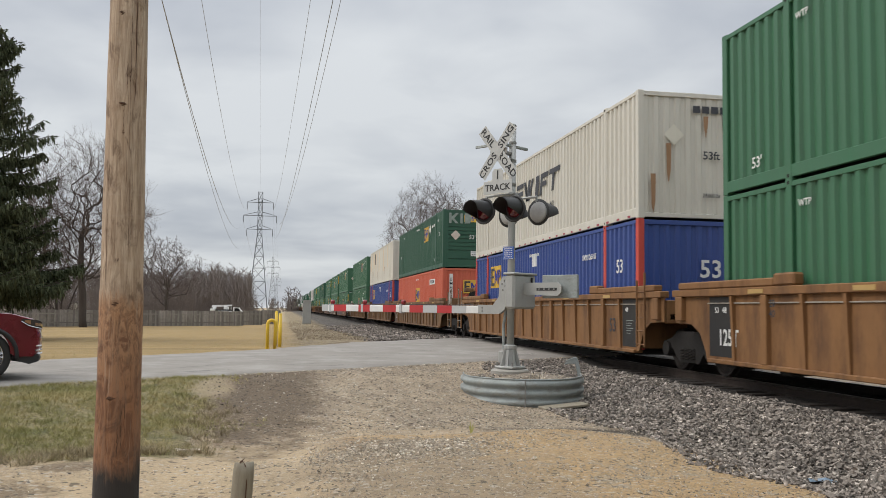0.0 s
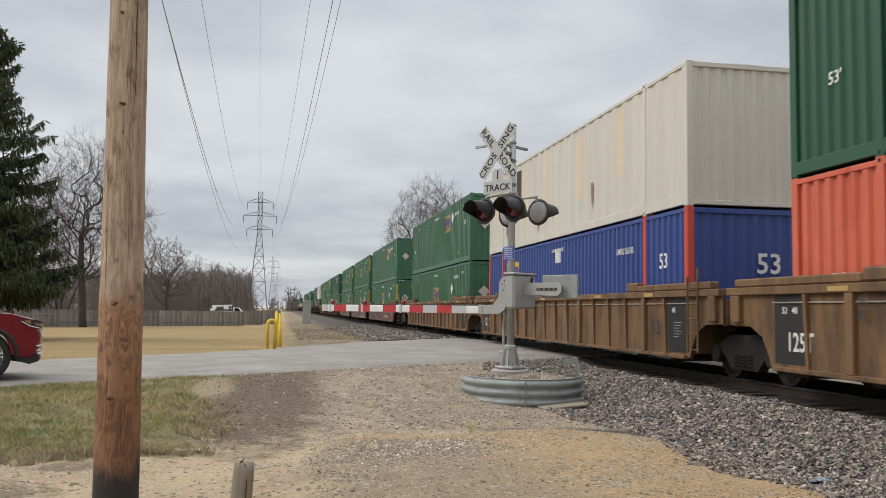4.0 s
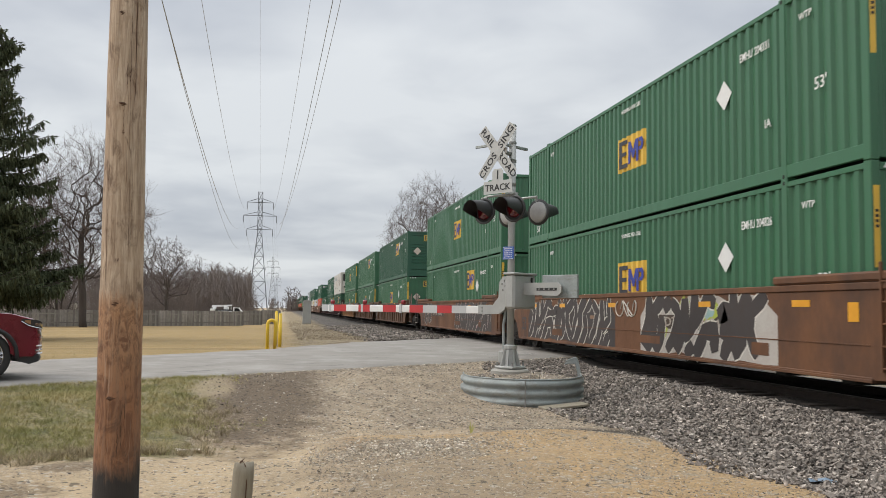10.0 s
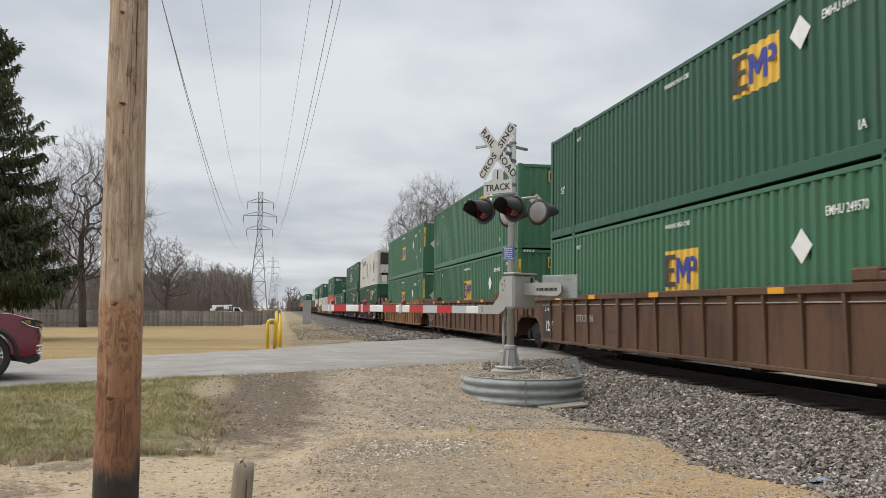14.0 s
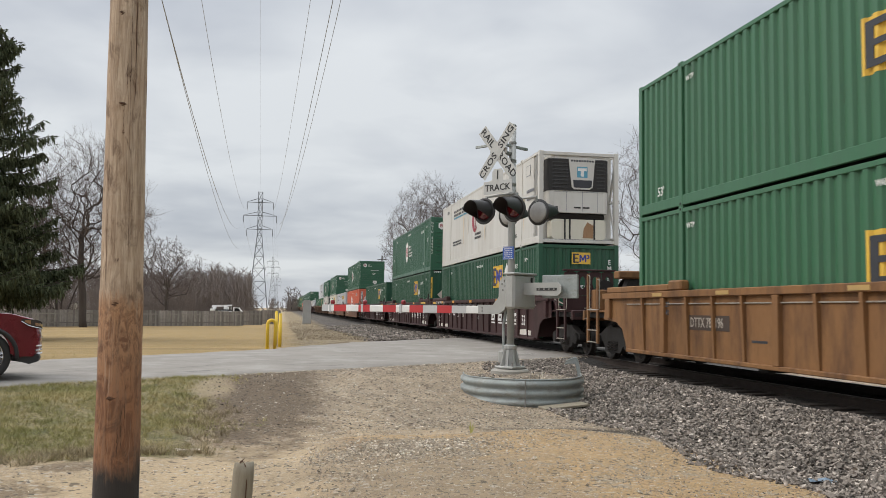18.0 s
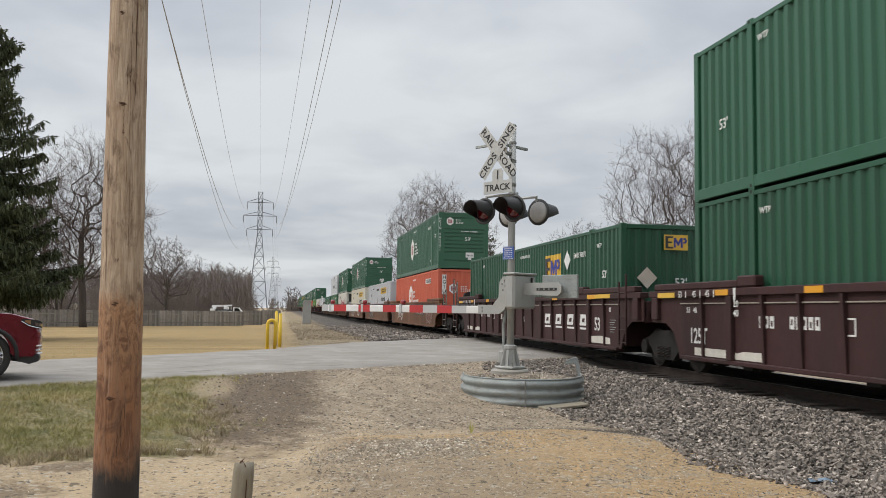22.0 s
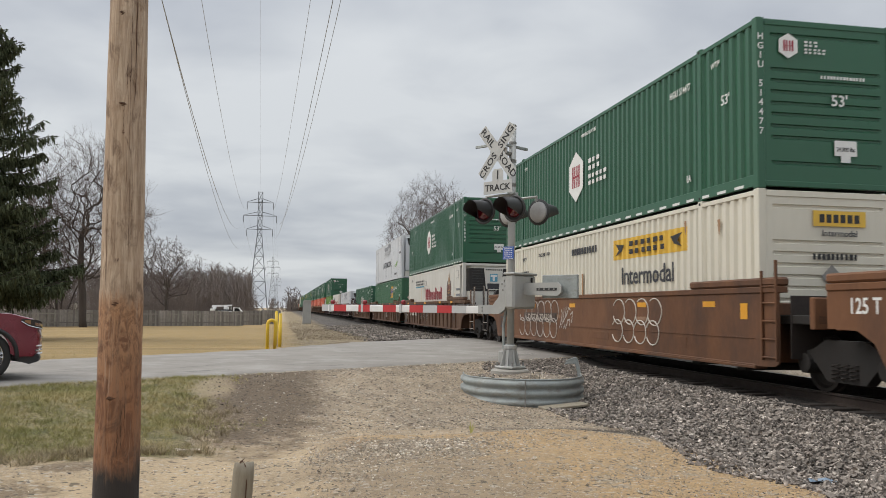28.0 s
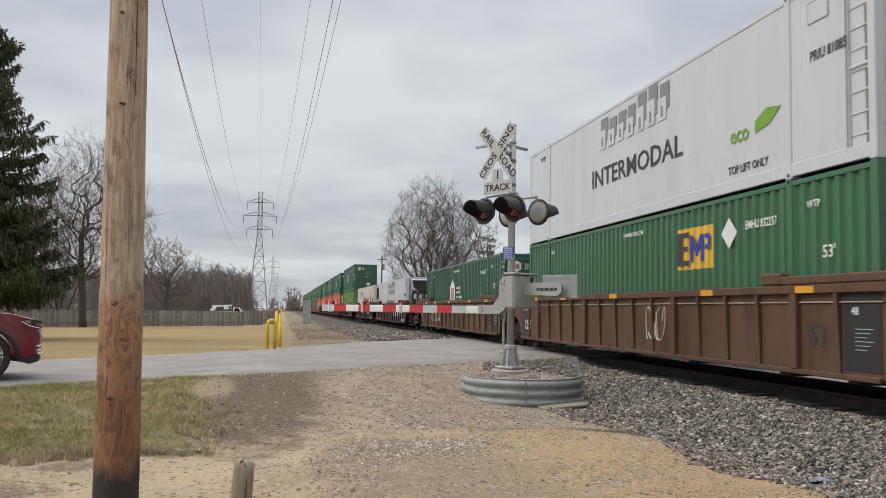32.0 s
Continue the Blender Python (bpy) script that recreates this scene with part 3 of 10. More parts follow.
def zone_material():
    """Dirt, winter grass, straw-coloured lawn and track stone, by where they lie on the plan."""
    ma = bpy.data.materials.new("earth_grass_and_gravel")
    ma.use_nodes = True
    n, l = ma.node_tree.nodes, ma.node_tree.links
    bs = n["Principled BSDF"]
    tc = n.new("ShaderNodeTexCoord")
    sp = n.new("ShaderNodeSeparateXYZ")
    l.new(tc.outputs["Object"], sp.inputs[0])
    X, Y = sp.outputs[0], sp.outputs[1]

    def m(op, a, b=0.0, c=None):
        k = n.new("ShaderNodeMath")
        k.operation = op
        for i, v in enumerate((a, b, c)):
            if v is None:
                continue
            if isinstance(v, (int, float)):
                k.inputs[i].default_value = v
            else:
                l.new(v, k.inputs[i])
        return k.outputs[0]

    def nz(scale, detail=6, rgh=0.6):
        t = n.new("ShaderNodeTexNoise")
        t.inputs["Scale"].default_value, t.inputs["Detail"].default_value, t.inputs["Roughness"].default_value = scale, detail, rgh
        l.new(tc.outputs["Object"], t.inputs["Vector"])
        return t.outputs[0]

    def step(v, a, b):
        r = n.new("ShaderNodeMapRange")
        r.inputs[1].default_value, r.inputs[2].default_value = a, b
        l.new(v, r.inputs[0])
        return r.outputs[0]

    def mix(f, a, b):
        k = n.new("ShaderNodeMix")
        k.data_type = "RGBA"
        l.new(f, k.inputs[0])
        for i, v in ((6, a), (7, b)):
            if isinstance(v, tuple):
                k.inputs[i].default_value = (*v, 1)
            else:
                l.new(v, k.inputs[i])
        return k.outputs[2]

    S = m("ADD", m("MULTIPLY", m("ADD", X, -ROAD_AT[0]), ROAD_N[0]), m("MULTIPLY", m("ADD", Y, -ROAD_AT[1]), ROAD_N[1]))
    def cells(scale, warp=0.0):
        """Random value of a stone-sized cell, and the distance to its middle."""
        t = n.new("ShaderNodeTexVoronoi")
        t.inputs["Scale"].default_value = scale
        l.new(tc.outputs["Object"], t.inputs["Vector"])
        c = n.new("ShaderNodeSeparateColor")
        l.new(t.outputs["Color"], c.inputs[0])
        return c.outputs[0], t.outputs["Distance"]

    rough_n, mid, fine, tiny = nz(0.55), nz(2.6), nz(19, 5), nz(75, 4)
    peb, peb_d = cells(58)
    cob, cob_d = cells(24)
    wob = m("MULTIPLY", m("SUBTRACT", rough_n, 0.5), 3.2)
    patch = nz(1.15, 4)
    dirt = mix(step(patch, 0.38, 0.62), (0.53, 0.395, 0.25), (0.285, 0.21, 0.135))
    dirt = mix(step(fine, 0.5, 0.7), dirt, (0.48, 0.39, 0.28))
    # stony grey ground towards the crossing, pale trodden earth by the grass
    stony = step(m("ADD", m("ADD", Y, m("MULTIPLY", X, 0.6)), m("MULTIPLY", wob, 1.2)), 11.5, 14.0)
    dirt = mix(m("MULTIPLY", stony, 0.75), dirt, mix(step(mid, 0.38, 0.6), (0.45, 0.36, 0.26), (0.27, 0.21, 0.15)))
    bare = m("MULTIPLY", step(m("ADD", X, m("MULTIPLY", wob, 0.5)), 0.9, -0.4), step(m("ADD", Y, wob), 10.6, 9.6))
    dirt = mix(m("MULTIPLY", bare, 0.7), dirt, mix(step(fine, 0.42, 0.6), (0.60, 0.455, 0.285), (0.45, 0.335, 0.205)))
    mound = m("SUBTRACT", 1.0, m("ADD", m("POWER", m("ABSOLUTE", m("DIVIDE", m("ADD", X, -2.6), 2.4)), 4.0), m("POWER", m("ABSOLUTE", m("DIVIDE", m("ADD", Y, -8.6), 2.85)), 4.0)))
    sand = mix(step(fine, 0.42, 0.66), (0.53, 0.355, 0.18), (0.37, 0.25, 0.13))
    sand = mix(step(m("ADD", mid, m("MULTIPLY", rough_n, 0.6)), 0.86, 0.98), sand, (0.33, 0.265, 0.185))
    # trodden greyer gravel on the near side of the mound
    sand = mix(m("MULTIPLY", m("MULTIPLY", step(m("ADD", X, m("MULTIPLY", wob, 0.7)), 2.9, 1.9), step(m("ADD", Y, m("MULTIPLY", wob, 0.5)), 10.9, 9.7)), 0.85), sand, mix(step(mid, 0.4, 0.62), (0.36, 0.275, 0.18), (0.255, 0.19, 0.125)))
    sand = mix(m("MULTIPLY", step(m("ADD", m("POWER", m("DIVIDE", m("ADD", X, -0.95), 0.8), 2.0), m("ADD", m("POWER", m("DIVIDE", m("ADD", Y, -10.1), 0.5), 2.0), wob)), 1.3, 0.5), 0.7), sand, (0.27, 0.165, 0.085))
    edge_m = m("ADD", mound, m("MULTIPLY", wob, 0.16))
    sandy = m("MULTIPLY", step(m("ADD", edge_m, m("MULTIPLY", m("SUBTRACT", fine, 0.5), 0.3)), -0.05, 0.35), step(m("ADD", X, m("MULTIPLY", wob, 0.8)), 0.0, 1.6))
    col = mix(sandy, dirt, sand)
    # darker band just outside the mound's edge, fading out towards the left
    rim_dark = m("MULTIPLY", m("MULTIPLY", step(edge_m, 0.03, -0.1), step(edge_m, -1.1, -0.35)), step(m("ADD", X, m("MULTIPLY", wob, 0.6)), 2.4, 3.2))
    col = mix(m("MULTIPLY", rim_dark, 1.0), col, (0.062, 0.048, 0.035))
    # bare brown earth with dead leaves beside the grass
    light_spot = m("ADD", m("POWER", m("DIVIDE", m("ADD", X, 1.07), 0.3), 2.0), m("POWER", m("DIVIDE", m("ADD", Y, -14.3), 0.95), 2.0))
    soil_d = m("ADD", m("POWER", m("DIVIDE", m("ADD", X, 0.3), 1.0), 2.0), m("POWER", m("DIVIDE", m("ADD", Y, -14.9), 4.4), 2.0))
    soil = step(m("ADD", m("ADD", soil_d, m("MULTIPLY", wob, 0.35)), m("ADD", m("MULTIPLY", m("SUBTRACT", mid, 0.5), 2.2), m("MULTIPLY", m("SUBTRACT", fine, 0.5), 0.9))), 1.35, 0.55)
    col = mix(m("MULTIPLY", soil, 0.88), col, mix(step(fine, 0.36, 0.66), (0.098, 0.068, 0.043), (0.175, 0.128, 0.083)))
    # brown leaf mould on the pale earth below the grass
    mould_d = m("MINIMUM", m("ADD", m("POWER", m("DIVIDE", m("ADD", X, 2.75), 0.75), 2.0), m("POWER", m("DIVIDE", m("ADD", Y, -8.1), 0.5), 2.0)),
                m("ADD", m("POWER", m("DIVIDE", m("ADD", X, 2.05), 0.42), 2.0), m("POWER", m("DIVIDE", m("ADD", Y, -9.25), 0.3), 2.0)))
    mould = step(m("ADD", mould_d, m("ADD", m("MULTIPLY", m("SUBTRACT", mid, 0.5), 3.0), m("MULTIPLY", m("SUBTRACT", fine, 0.5), 2.4))), 1.3, 0.6)
    col = mix(m("MULTIPLY", mould, 0.75), col, mix(step(fine, 0.4, 0.62), (0.12, 0.083, 0.05), (0.22, 0.16, 0.10)))
    bare_of = m("SUBTRACT", 1.0, m("MULTIPLY", soil, 0.85))
    col = mix(m("MULTIPLY", m("MULTIPLY", m("MULTIPLY", step(peb, 0.78, 0.86), 0.55), step(mid, 0.44, 0.6)), bare_of), col, (0.58, 0.50, 0.385))
    col = mix(m("MULTIPLY", m("MULTIPLY", step(peb, 0.26, 0.16), 0.5), step(patch, 0.42, 0.62)), col, (0.17, 0.128, 0.09))
    col = mix(m("MULTIPLY", m("MULTIPLY", step(cob, 0.93, 0.95), 0.55), bare_of), col, (0.56, 0.51, 0.43))
    col = mix(m("MULTIPLY", step(cob, 0.06, 0.04), 0.8), col, (0.10, 0.08, 0.06))
    col = mix(m("MULTIPLY", step(tiny, 0.56, 0.72), 0.5), col, (0.17, 0.13, 0.09))
    front = step(S, 0.0, -0.25)
    turf = mix(step(fine, 0.4, 0.62), (0.20, 0.175, 0.078), (0.33, 0.265, 0.14))
    turf = mix(m("MULTIPLY", step(peb, 0.3, 0.1), 0.8), turf, (0.07, 0.065, 0.03))
    turf = mix(step(mid, 0.48, 0.66), turf, (0.12, 0.115, 0.05))
    grass = m("MULTIPLY", m("MULTIPLY", step(m("ADD", m("ADD", X, m("MULTIPLY", wob, 0.4)), m("MULTIPLY", m("SUBTRACT", mid, 0.5), 1.6)), -0.9, -1.15), step(m("ADD", m("ADD", Y, m("MULTIPLY", wob, 0.4)), m("MULTIPLY", m("SUBTRACT", mid, 0.5), -1.6)), 9.7, 9.95)), front)
    col = mix(m("MULTIPLY", grass, step(m("ADD", mid, m("MULTIPLY", fine, 0.6)), 0.48, 0.72)), col, turf)
    col = mix(m("MULTIPLY", step(m("ADD", light_spot, m("ADD", m("MULTIPLY", wob, 0.6), m("MULTIPLY", m("SUBTRACT", fine, 0.5), 2.0))), 1.6, 0.4), 0.6), col, (0.42, 0.325, 0.21))
    back = step(S, 4.5, 5.5)
    mown = n.new("ShaderNodeMapping")
    mown.inputs["Rotation"].default_value, mown.inputs["Scale"].default_value = (0, 0, -0.30), (0.05, 0.75, 1)
    l.new(tc.outputs["Object"], mown.inputs[0])
    swath = n.new("ShaderNodeTexNoise")
    swath.inputs["Scale"].default_value, swath.inputs["Detail"].default_value = 1.0, 5
    l.new(mown.outputs[0], swath.inputs["Vector"])
    lawn = mix(step(nz(0.16, 3), 0.38, 0.62), (0.42, 0.277, 0.11), (0.335, 0.222, 0.088))
    lawn = mix(m("MULTIPLY", step(swath.outputs[0], 0.43, 0.6), 0.75), lawn, (0.235, 0.155, 0.062))
    lawn = mix(m("MULTIPLY", step(mid, 0.45, 0.7), 0.35), lawn, (0.25, 0.19, 0.075))
    lawn = mix(step(fine, 0.45, 0.65), lawn, (0.32, 0.24, 0.12))
    field = mix(step(Y, 102.0, 112.0), lawn, (0.36, 0.28, 0.175))
    lawny = m("MULTIPLY", back, step(m("ADD", X, m("MULTIPLY", wob, 0.4)), 0.8, -0.3))
    wild = mix(step(mid, 0.42, 0.6), (0.30, 0.235, 0.14), (0.16, 0.12, 0.075))
    col = mix(m("MULTIPLY", back, step(X, -0.5, 0.6)), col, wild)
    col = mix(lawny, col, field)
    bed = mix(step(fine, 0.4, 0.65), (0.12, 0.102, 0.087), (0.05, 0.042, 0.037))
    edge = m("ADD", X, m("MULTIPLY", wob, 0.35))
    # oil stain plus the shade under the train, both painted into the bed colour
    oil_shade = step(m("ADD", m("ABSOLUTE", m("ADD", X, -8.936)), m("MULTIPLY", wob, 0.12)), 2.35, 1.7)
    bed = mix(oil_shade, bed, (0.024, 0.02, 0.017))
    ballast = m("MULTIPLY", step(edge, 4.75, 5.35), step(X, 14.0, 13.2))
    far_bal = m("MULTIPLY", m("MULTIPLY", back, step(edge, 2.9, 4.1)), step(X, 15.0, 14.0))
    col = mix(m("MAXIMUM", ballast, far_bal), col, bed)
    l.new(col, bs.inputs["Base Color"])
    bs.inputs["Roughness"].default_value = 0.95
    bp = n.new("ShaderNodeBump")
    bp.inputs["Strength"].default_value, bp.inputs["Distance"].default_value = 1.0, 0.04
    l.new(m("ADD", m("ADD", m("MULTIPLY", mid, 2.2), m("ADD", fine, m("MULTIPLY", tiny, 0.6))), m("MULTIPLY", m("ADD", peb_d, cob_d), -0.35)), bp.inputs["Height"])
    l.new(bp.outputs[0], bs.inputs["Normal"])
    return ma


xs = np.concatenate([[-2500, -900, -400, -200, -120, -80, -55, -40, -30, -22, -16, -12], np.arange(-9.5, 13.6, 0.2), [15, 18, 22, 30, 45, 70, 120, 250, 600, 2500]])
ys = np.concatenate([[-900, -300, -100, -40, -15, -6, -2, 1], np.arange(2.5, 34, 0.2), np.arange(35, 70, 2), [75, 82, 90, 100, 112, 130, 160, 220, 320, 500, 900, 1800, 4900]])
gx, gy = np.meshgrid(xs, ys)
gz = ground_height(gx, gy)
g = Mesher()
g.sheet([[(gx[i, j], gy[i, j], gz[i, j]) for j in range(len(xs))] for i in range(len(ys))])
ground = part("ground", g, zone_material(), smooth=True)
tagged(ground, "bare earth, gravel and winter grass beside the track", "ground", kind="structure")

ASPHALT = material("worn_grey_asphalt", (0.268, 0.243, 0.215), (0.212, 0.192, 0.17), 0.95, scale=0.5, stretch=(1, 1, 1), fine=24, bump=0.12, amount=0.8,
                   third=(0.295, 0.276, 0.25), third_at=(0.48, 0.66), third_scale=1.3)
r = Mesher()
rows = []
for w in np.concatenate([np.arange(-60, -6, 3.0), np.arange(-6, 30, 0.5), np.arange(30, 70, 4.0)]):
    sf = float(road_far(w))
    row = []
    for k in (0.0, 0.012, 0.12, 0.25, 0.5, 0.75, 0.88, 0.988, 1.0):
        wav = 0.06 * math.sin(w * 1.7) + 0.05 * math.sin(w * 4.1 + 1)
        s = (-0.05 + wav) * (1 - k) + (sf + wav * 1.5) * k
        x, y = ROAD_AT[0] + ROAD_U[0] * w + ROAD_N[0] * s, ROAD_AT[1] + ROAD_U[1] * w + ROAD_N[1] * s
        row.append((x, y, (-0.035 + 0.02 * math.sin(math.pi * k)) if 0 < k < 1 else -0.10))
    rows.append(row)
r.sheet(rows)
road = part("road", r, ASPHALT, smooth=True)
tagged(road, "worn grey asphalt country road running up to the crossing", "road", kind="structure")
PATCH = material("dark_asphalt_patch", (0.085, 0.083, 0.08), (0.06, 0.06, 0.06), 0.9, scale=1.5, fine=30, bump=0.15)
crack = Mesher()
rs = random.Random(5)
for k in range(26):
    w, s = rs.uniform(0, 16), rs.uniform(0.4, 5.5)
    pts = []
    for i in range(6):
        pts.append((w, s))
        w, s = w + rs.uniform(0.15, 0.45), s + rs.uniform(-0.12, 0.12)
    row = [[], []]
    for (w, s), d in zip(pts, (0.004, 0.014, 0.018, 0.012, 0.016, 0.004)):
        for q, sg in ((0, -1), (1, 1)):
            x, y = ROAD_AT[0] + ROAD_U[0] * w + ROAD_N[0] * (s + sg * d), ROAD_AT[1] + ROAD_U[1] * w + ROAD_N[1] * (s + sg * d)
            row[q].append((x, y, -0.0105))
    crack.sheet(row[::-1])
part("crack_sealing", crack, PATCH, road)

# ---- track: two rails on sleepers
track = empty("railway_track", "rusty steel rails on dark wooden sleepers in grey ballast", "railway track", kind="structure")
for side in (-1, 1):
    x = TRACK_X + side * 0.7525
    a = Mesher()
    prof = [(-0.07, -0.17), (0.07, -0.17), (0.07, -0.155), (0.012, -0.135), (0.012, -0.045), (0.037, -0.035), (0.037, -0.006), (0.03, -0.003), (-0.03, -0.003), (-0.037, -0.006),
            (-0.037, -0.035), (-0.012, -0.045), (-0.012, -0.135), (-0.07, -0.155)]
    a.prism([(x + q[0], q[1]) for q in prof], -120, 1600, "y")
    rail = part("rail", a, RAILSIDE, track, "rusty steel rail")
    b = Mesher().box(x - 0.031, x + 0.031, -120, 1600, -0.003, 0.0, 0.001)
    part("running_surface", b, RAILTOP, rail, "polished top of the rail")
tie = Mesher().box(-1.28, 1.28, -0.115, 0.115, -0.34, -0.155, 0.012).mesh("sleeper", SLEEPER)
for k in range(210):
    y = -4 + k * 0.52
    if 22.4 < y < 38.5:
        continue
    ob = new("sleeper", tie)
    ob.parent, ob.location = track, (TRACK_X + 0.02 * math.sin(k * 2.1), y, 0.0)


def scatter(name, count, place, size, material_, seed, flat=0.7, height=None):
    """Many small broken stones as one mesh: each a bent octahedron."""
    rng = np.random.default_rng(seed)
    pts = place(rng, count)
    count = len(pts)
    rad = rng.uniform(size[0], size[1], count) * rng.uniform(0.6, 1.0, count)
    base = np.array([(1, 0, 0), (-1, 0, 0), (0, 1, 0), (0, -1, 0), (0, 0, 1), (0, 0, -1)], float)
    tri = np.array([(0, 2, 4), (2, 1, 4), (1, 3, 4), (3, 0, 4), (2, 0, 5), (1, 2, 5), (3, 1, 5), (0, 3, 5)])
    v = base[None] * rng.uniform(0.55, 1.25, (count, 6, 1)) + rng.normal(0, 0.16, (count, 6, 3))
    v[:, :, 2] *= flat
    ang = rng.uniform(0, 2 * np.pi, count)
    c, s = np.cos(ang)[:, None], np.sin(ang)[:, None]
    vx, vy = v[:, :, 0] * c - v[:, :, 1] * s, v[:, :, 0] * s + v[:, :, 1] * c
    tl = rng.uniform(-0.6, 0.6, count)[:, None]
    vz = v[:, :, 2] + vx * tl * 0.5
    v = np.stack([vx, vy, vz], -1) * rad[:, None, None]
    z = (height or ground_height)(pts[:, 0], pts[:, 1]) + rad * 0.2
    v += np.stack([pts[:, 0], pts[:, 1], z], -1)[:, None, :]
    f = (tri[None] + (np.arange(count) * 6)[:, None, None]).reshape(-1, 3)
    me = bpy.data.meshes.new(name)
    me.from_pydata(v.reshape(-1, 3).tolist(), [], f.tolist())
    me.materials.append(material_)
    return new(name, me)


def crushed(name, count, place, size, material_, seed):
    """Crushed track stone: each a crooked block, tipped at random."""
    rng = np.random.default_rng(seed)
    pts = place(rng, count)
    count = len(pts)
    rad = size[0] + (size[1] - size[0]) * rng.uniform(0, 1, count) ** 1.6
    base = np.array([(x, y, z) for z in (-1, 1) for y in (-1, 1) for x in (-1, 1)], float)
    quad = np.array([(0, 2, 3, 1), (4, 5, 7, 6), (0, 1, 5, 4), (2, 6, 7, 3), (0, 4, 6, 2), (1, 3, 7, 5)])
    v = base[None] * rng.uniform(0.28, 0.85, (count, 8, 1)) * rng.uniform(0.55, 1.15, (count, 1, 3)) + rng.normal(0, 0.1, (count, 8, 3))
    q = rng.normal(0, 1, (count, 4))
    q /= np.linalg.norm(q, axis=1)[:, None]
    w, x, y, z = q.T
    turn = np.stack([np.stack([1 - 2 * (y * y + z * z), 2 * (x * y - z * w), 2 * (x * z + y * w)], -1),
                     np.stack([2 * (x * y + z * w), 1 - 2 * (x * x + z * z), 2 * (y * z - x * w)], -1),
                     np.stack([2 * (x * z - y * w), 2 * (y * z + x * w), 1 - 2 * (x * x + y * y)], -1)], 1)
    v = np.einsum("nij,nkj->nki", turn, v) * rad[:, None, None]
    v[:, :, 2] *= 0.8
    lift = ground_height(pts[:, 0], pts[:, 1]) + rad * rng.uniform(0.0, 0.75, count)
    v += np.stack([pts[:, 0], pts[:, 1], lift], -1)[:, None, :]
    f = (quad[None] + (np.arange(count) * 8)[:, None, None]).reshape(-1, 4)
    me = bpy.data.meshes.new(name)
    me.from_pydata(v.reshape(-1, 3).tolist(), [], f.tolist())
    me.materials.append(material_)
    return new(name, me)


def ballast_near(rng, n):
    x, y = rng.uniform(4.3, 7.45, n), 3.5 + 20 * rng.uniform(0, 1, n) ** 1.25
    w, s = road_coords(x, y)
    keep = (s < -0.35 - 0.3 * rng.uniform(0, 1, n)) & (x > 4.55 + 0.25 * np.sin(y * 1.3) + 0.55 * rng.uniform(0, 1, n) ** 2)
    return np.stack([x, y], -1)[keep]


def ballast_far(rng, n):
    x, y = rng.uniform(3.0, 7.9, n), 30 + 45 * rng.uniform(0, 1, n) ** 1.3
    w, s = road_coords(x, y)
    keep = (s > road_far(w) + 0.25) & (x > 3.5 + 0.5 * np.sin(y * 0.9) * rng.uniform(0, 1, n))
    return np.stack([x, y], -1)[keep]


def gravel_spots(rng, n):
    x, y = rng.uniform(-3.2, 5.2, n), 4.5 + 14 * rng.uniform(0, 1, n) ** 1.4
    w, s = road_coords(x, y)
    patch = np.sin(x * 1.9 + 1.2 * np.sin(y * 1.1)) + np.sin(y * 1.6 + x)
    keep = (s < -0.1) & ((x > -0.6) | (y < 9.3)) & (rng.uniform(-1.6, 2.2, n) < patch)
    return np.stack([x, y], -1)[keep]


def stony_spots(rng, n):
    y = 11.8 + 15 * rng.uniform(0, 1, n) ** 1.3
    x = rng.uniform(0.2, 5.0, n) + (y - 12) * 0.06
    w, s = road_coords(x, y)
    keep = (s < 0.05 * rng.normal(0, 1, n)) & (x > 0.4 + 0.8 * rng.uniform(0, 1, n)) & (np.hypot(x - 4.37, y - 15.36) > 1.15)
    return np.stack([x, y], -1)[keep]


def edge_spots(rng, n):
    w = rng.uniform(-3, 17, n)
    s = rng.normal(-0.12, 0.13, n)
    x, y = ROAD_AT[0] + ROAD_U[0] * w + ROAD_N[0] * s, ROAD_AT[1] + ROAD_U[1] * w + ROAD_N[1] * s
    keep = (s < 0.12) & ((w > 4.0) | (rng.uniform(0, 1, n) < 0.25))
    return np.stack([x, y], -1)[keep]


def mound_spots(rng, n):
    x, y = rng.uniform(0.2, 5.4, n), rng.uniform(5.2, 11.8, n)
    w = np.sin(x * 2.3 + 1.7 * np.sin(y * 1.9)) + np.sin(y * 2.9 - x)
    return np.stack([x, y], -1)[rng.uniform(-2.2, 1.6, n) < w]


def rubble_spots(rng, n):
    x = rng.normal(1.5, 0.6, n)
    y = 9.75 + 0.35 * (x - 1.5) + rng.normal(0, 0.32, n)
    return np.stack([x, y], -1)


tagged(crushed("ballast_stones", 56000, ballast_near, (0.017, 0.042), STONE, 3), "sharp grey crushed stones along the near side of the track", "ballast", kind="stuff")
tagged(crushed("ballast_stones", 9000, ballast_far, (0.035, 0.08), STONE, 4), "sharp grey crushed stones beyond the road", "ballast", kind="stuff")
tagged(scatter("gravel", 24000, gravel_spots, (0.005, 0.016), PEBBLE, 6), "pale loose gravel scattered over the earth", "gravel", kind="stuff")
tagged(scatter("gravel", 260, gravel_spots, (0.02, 0.05), PEBBLE, 8), "larger loose pale stones on the earth", "gravel", kind="stuff")
tagged(scatter("gravel", 17000, stony_spots, (0.007, 0.028), PEBBLE, 21, 0.55), "pale stones trodden into the grey earth by the crossing", "gravel", kind="stuff")
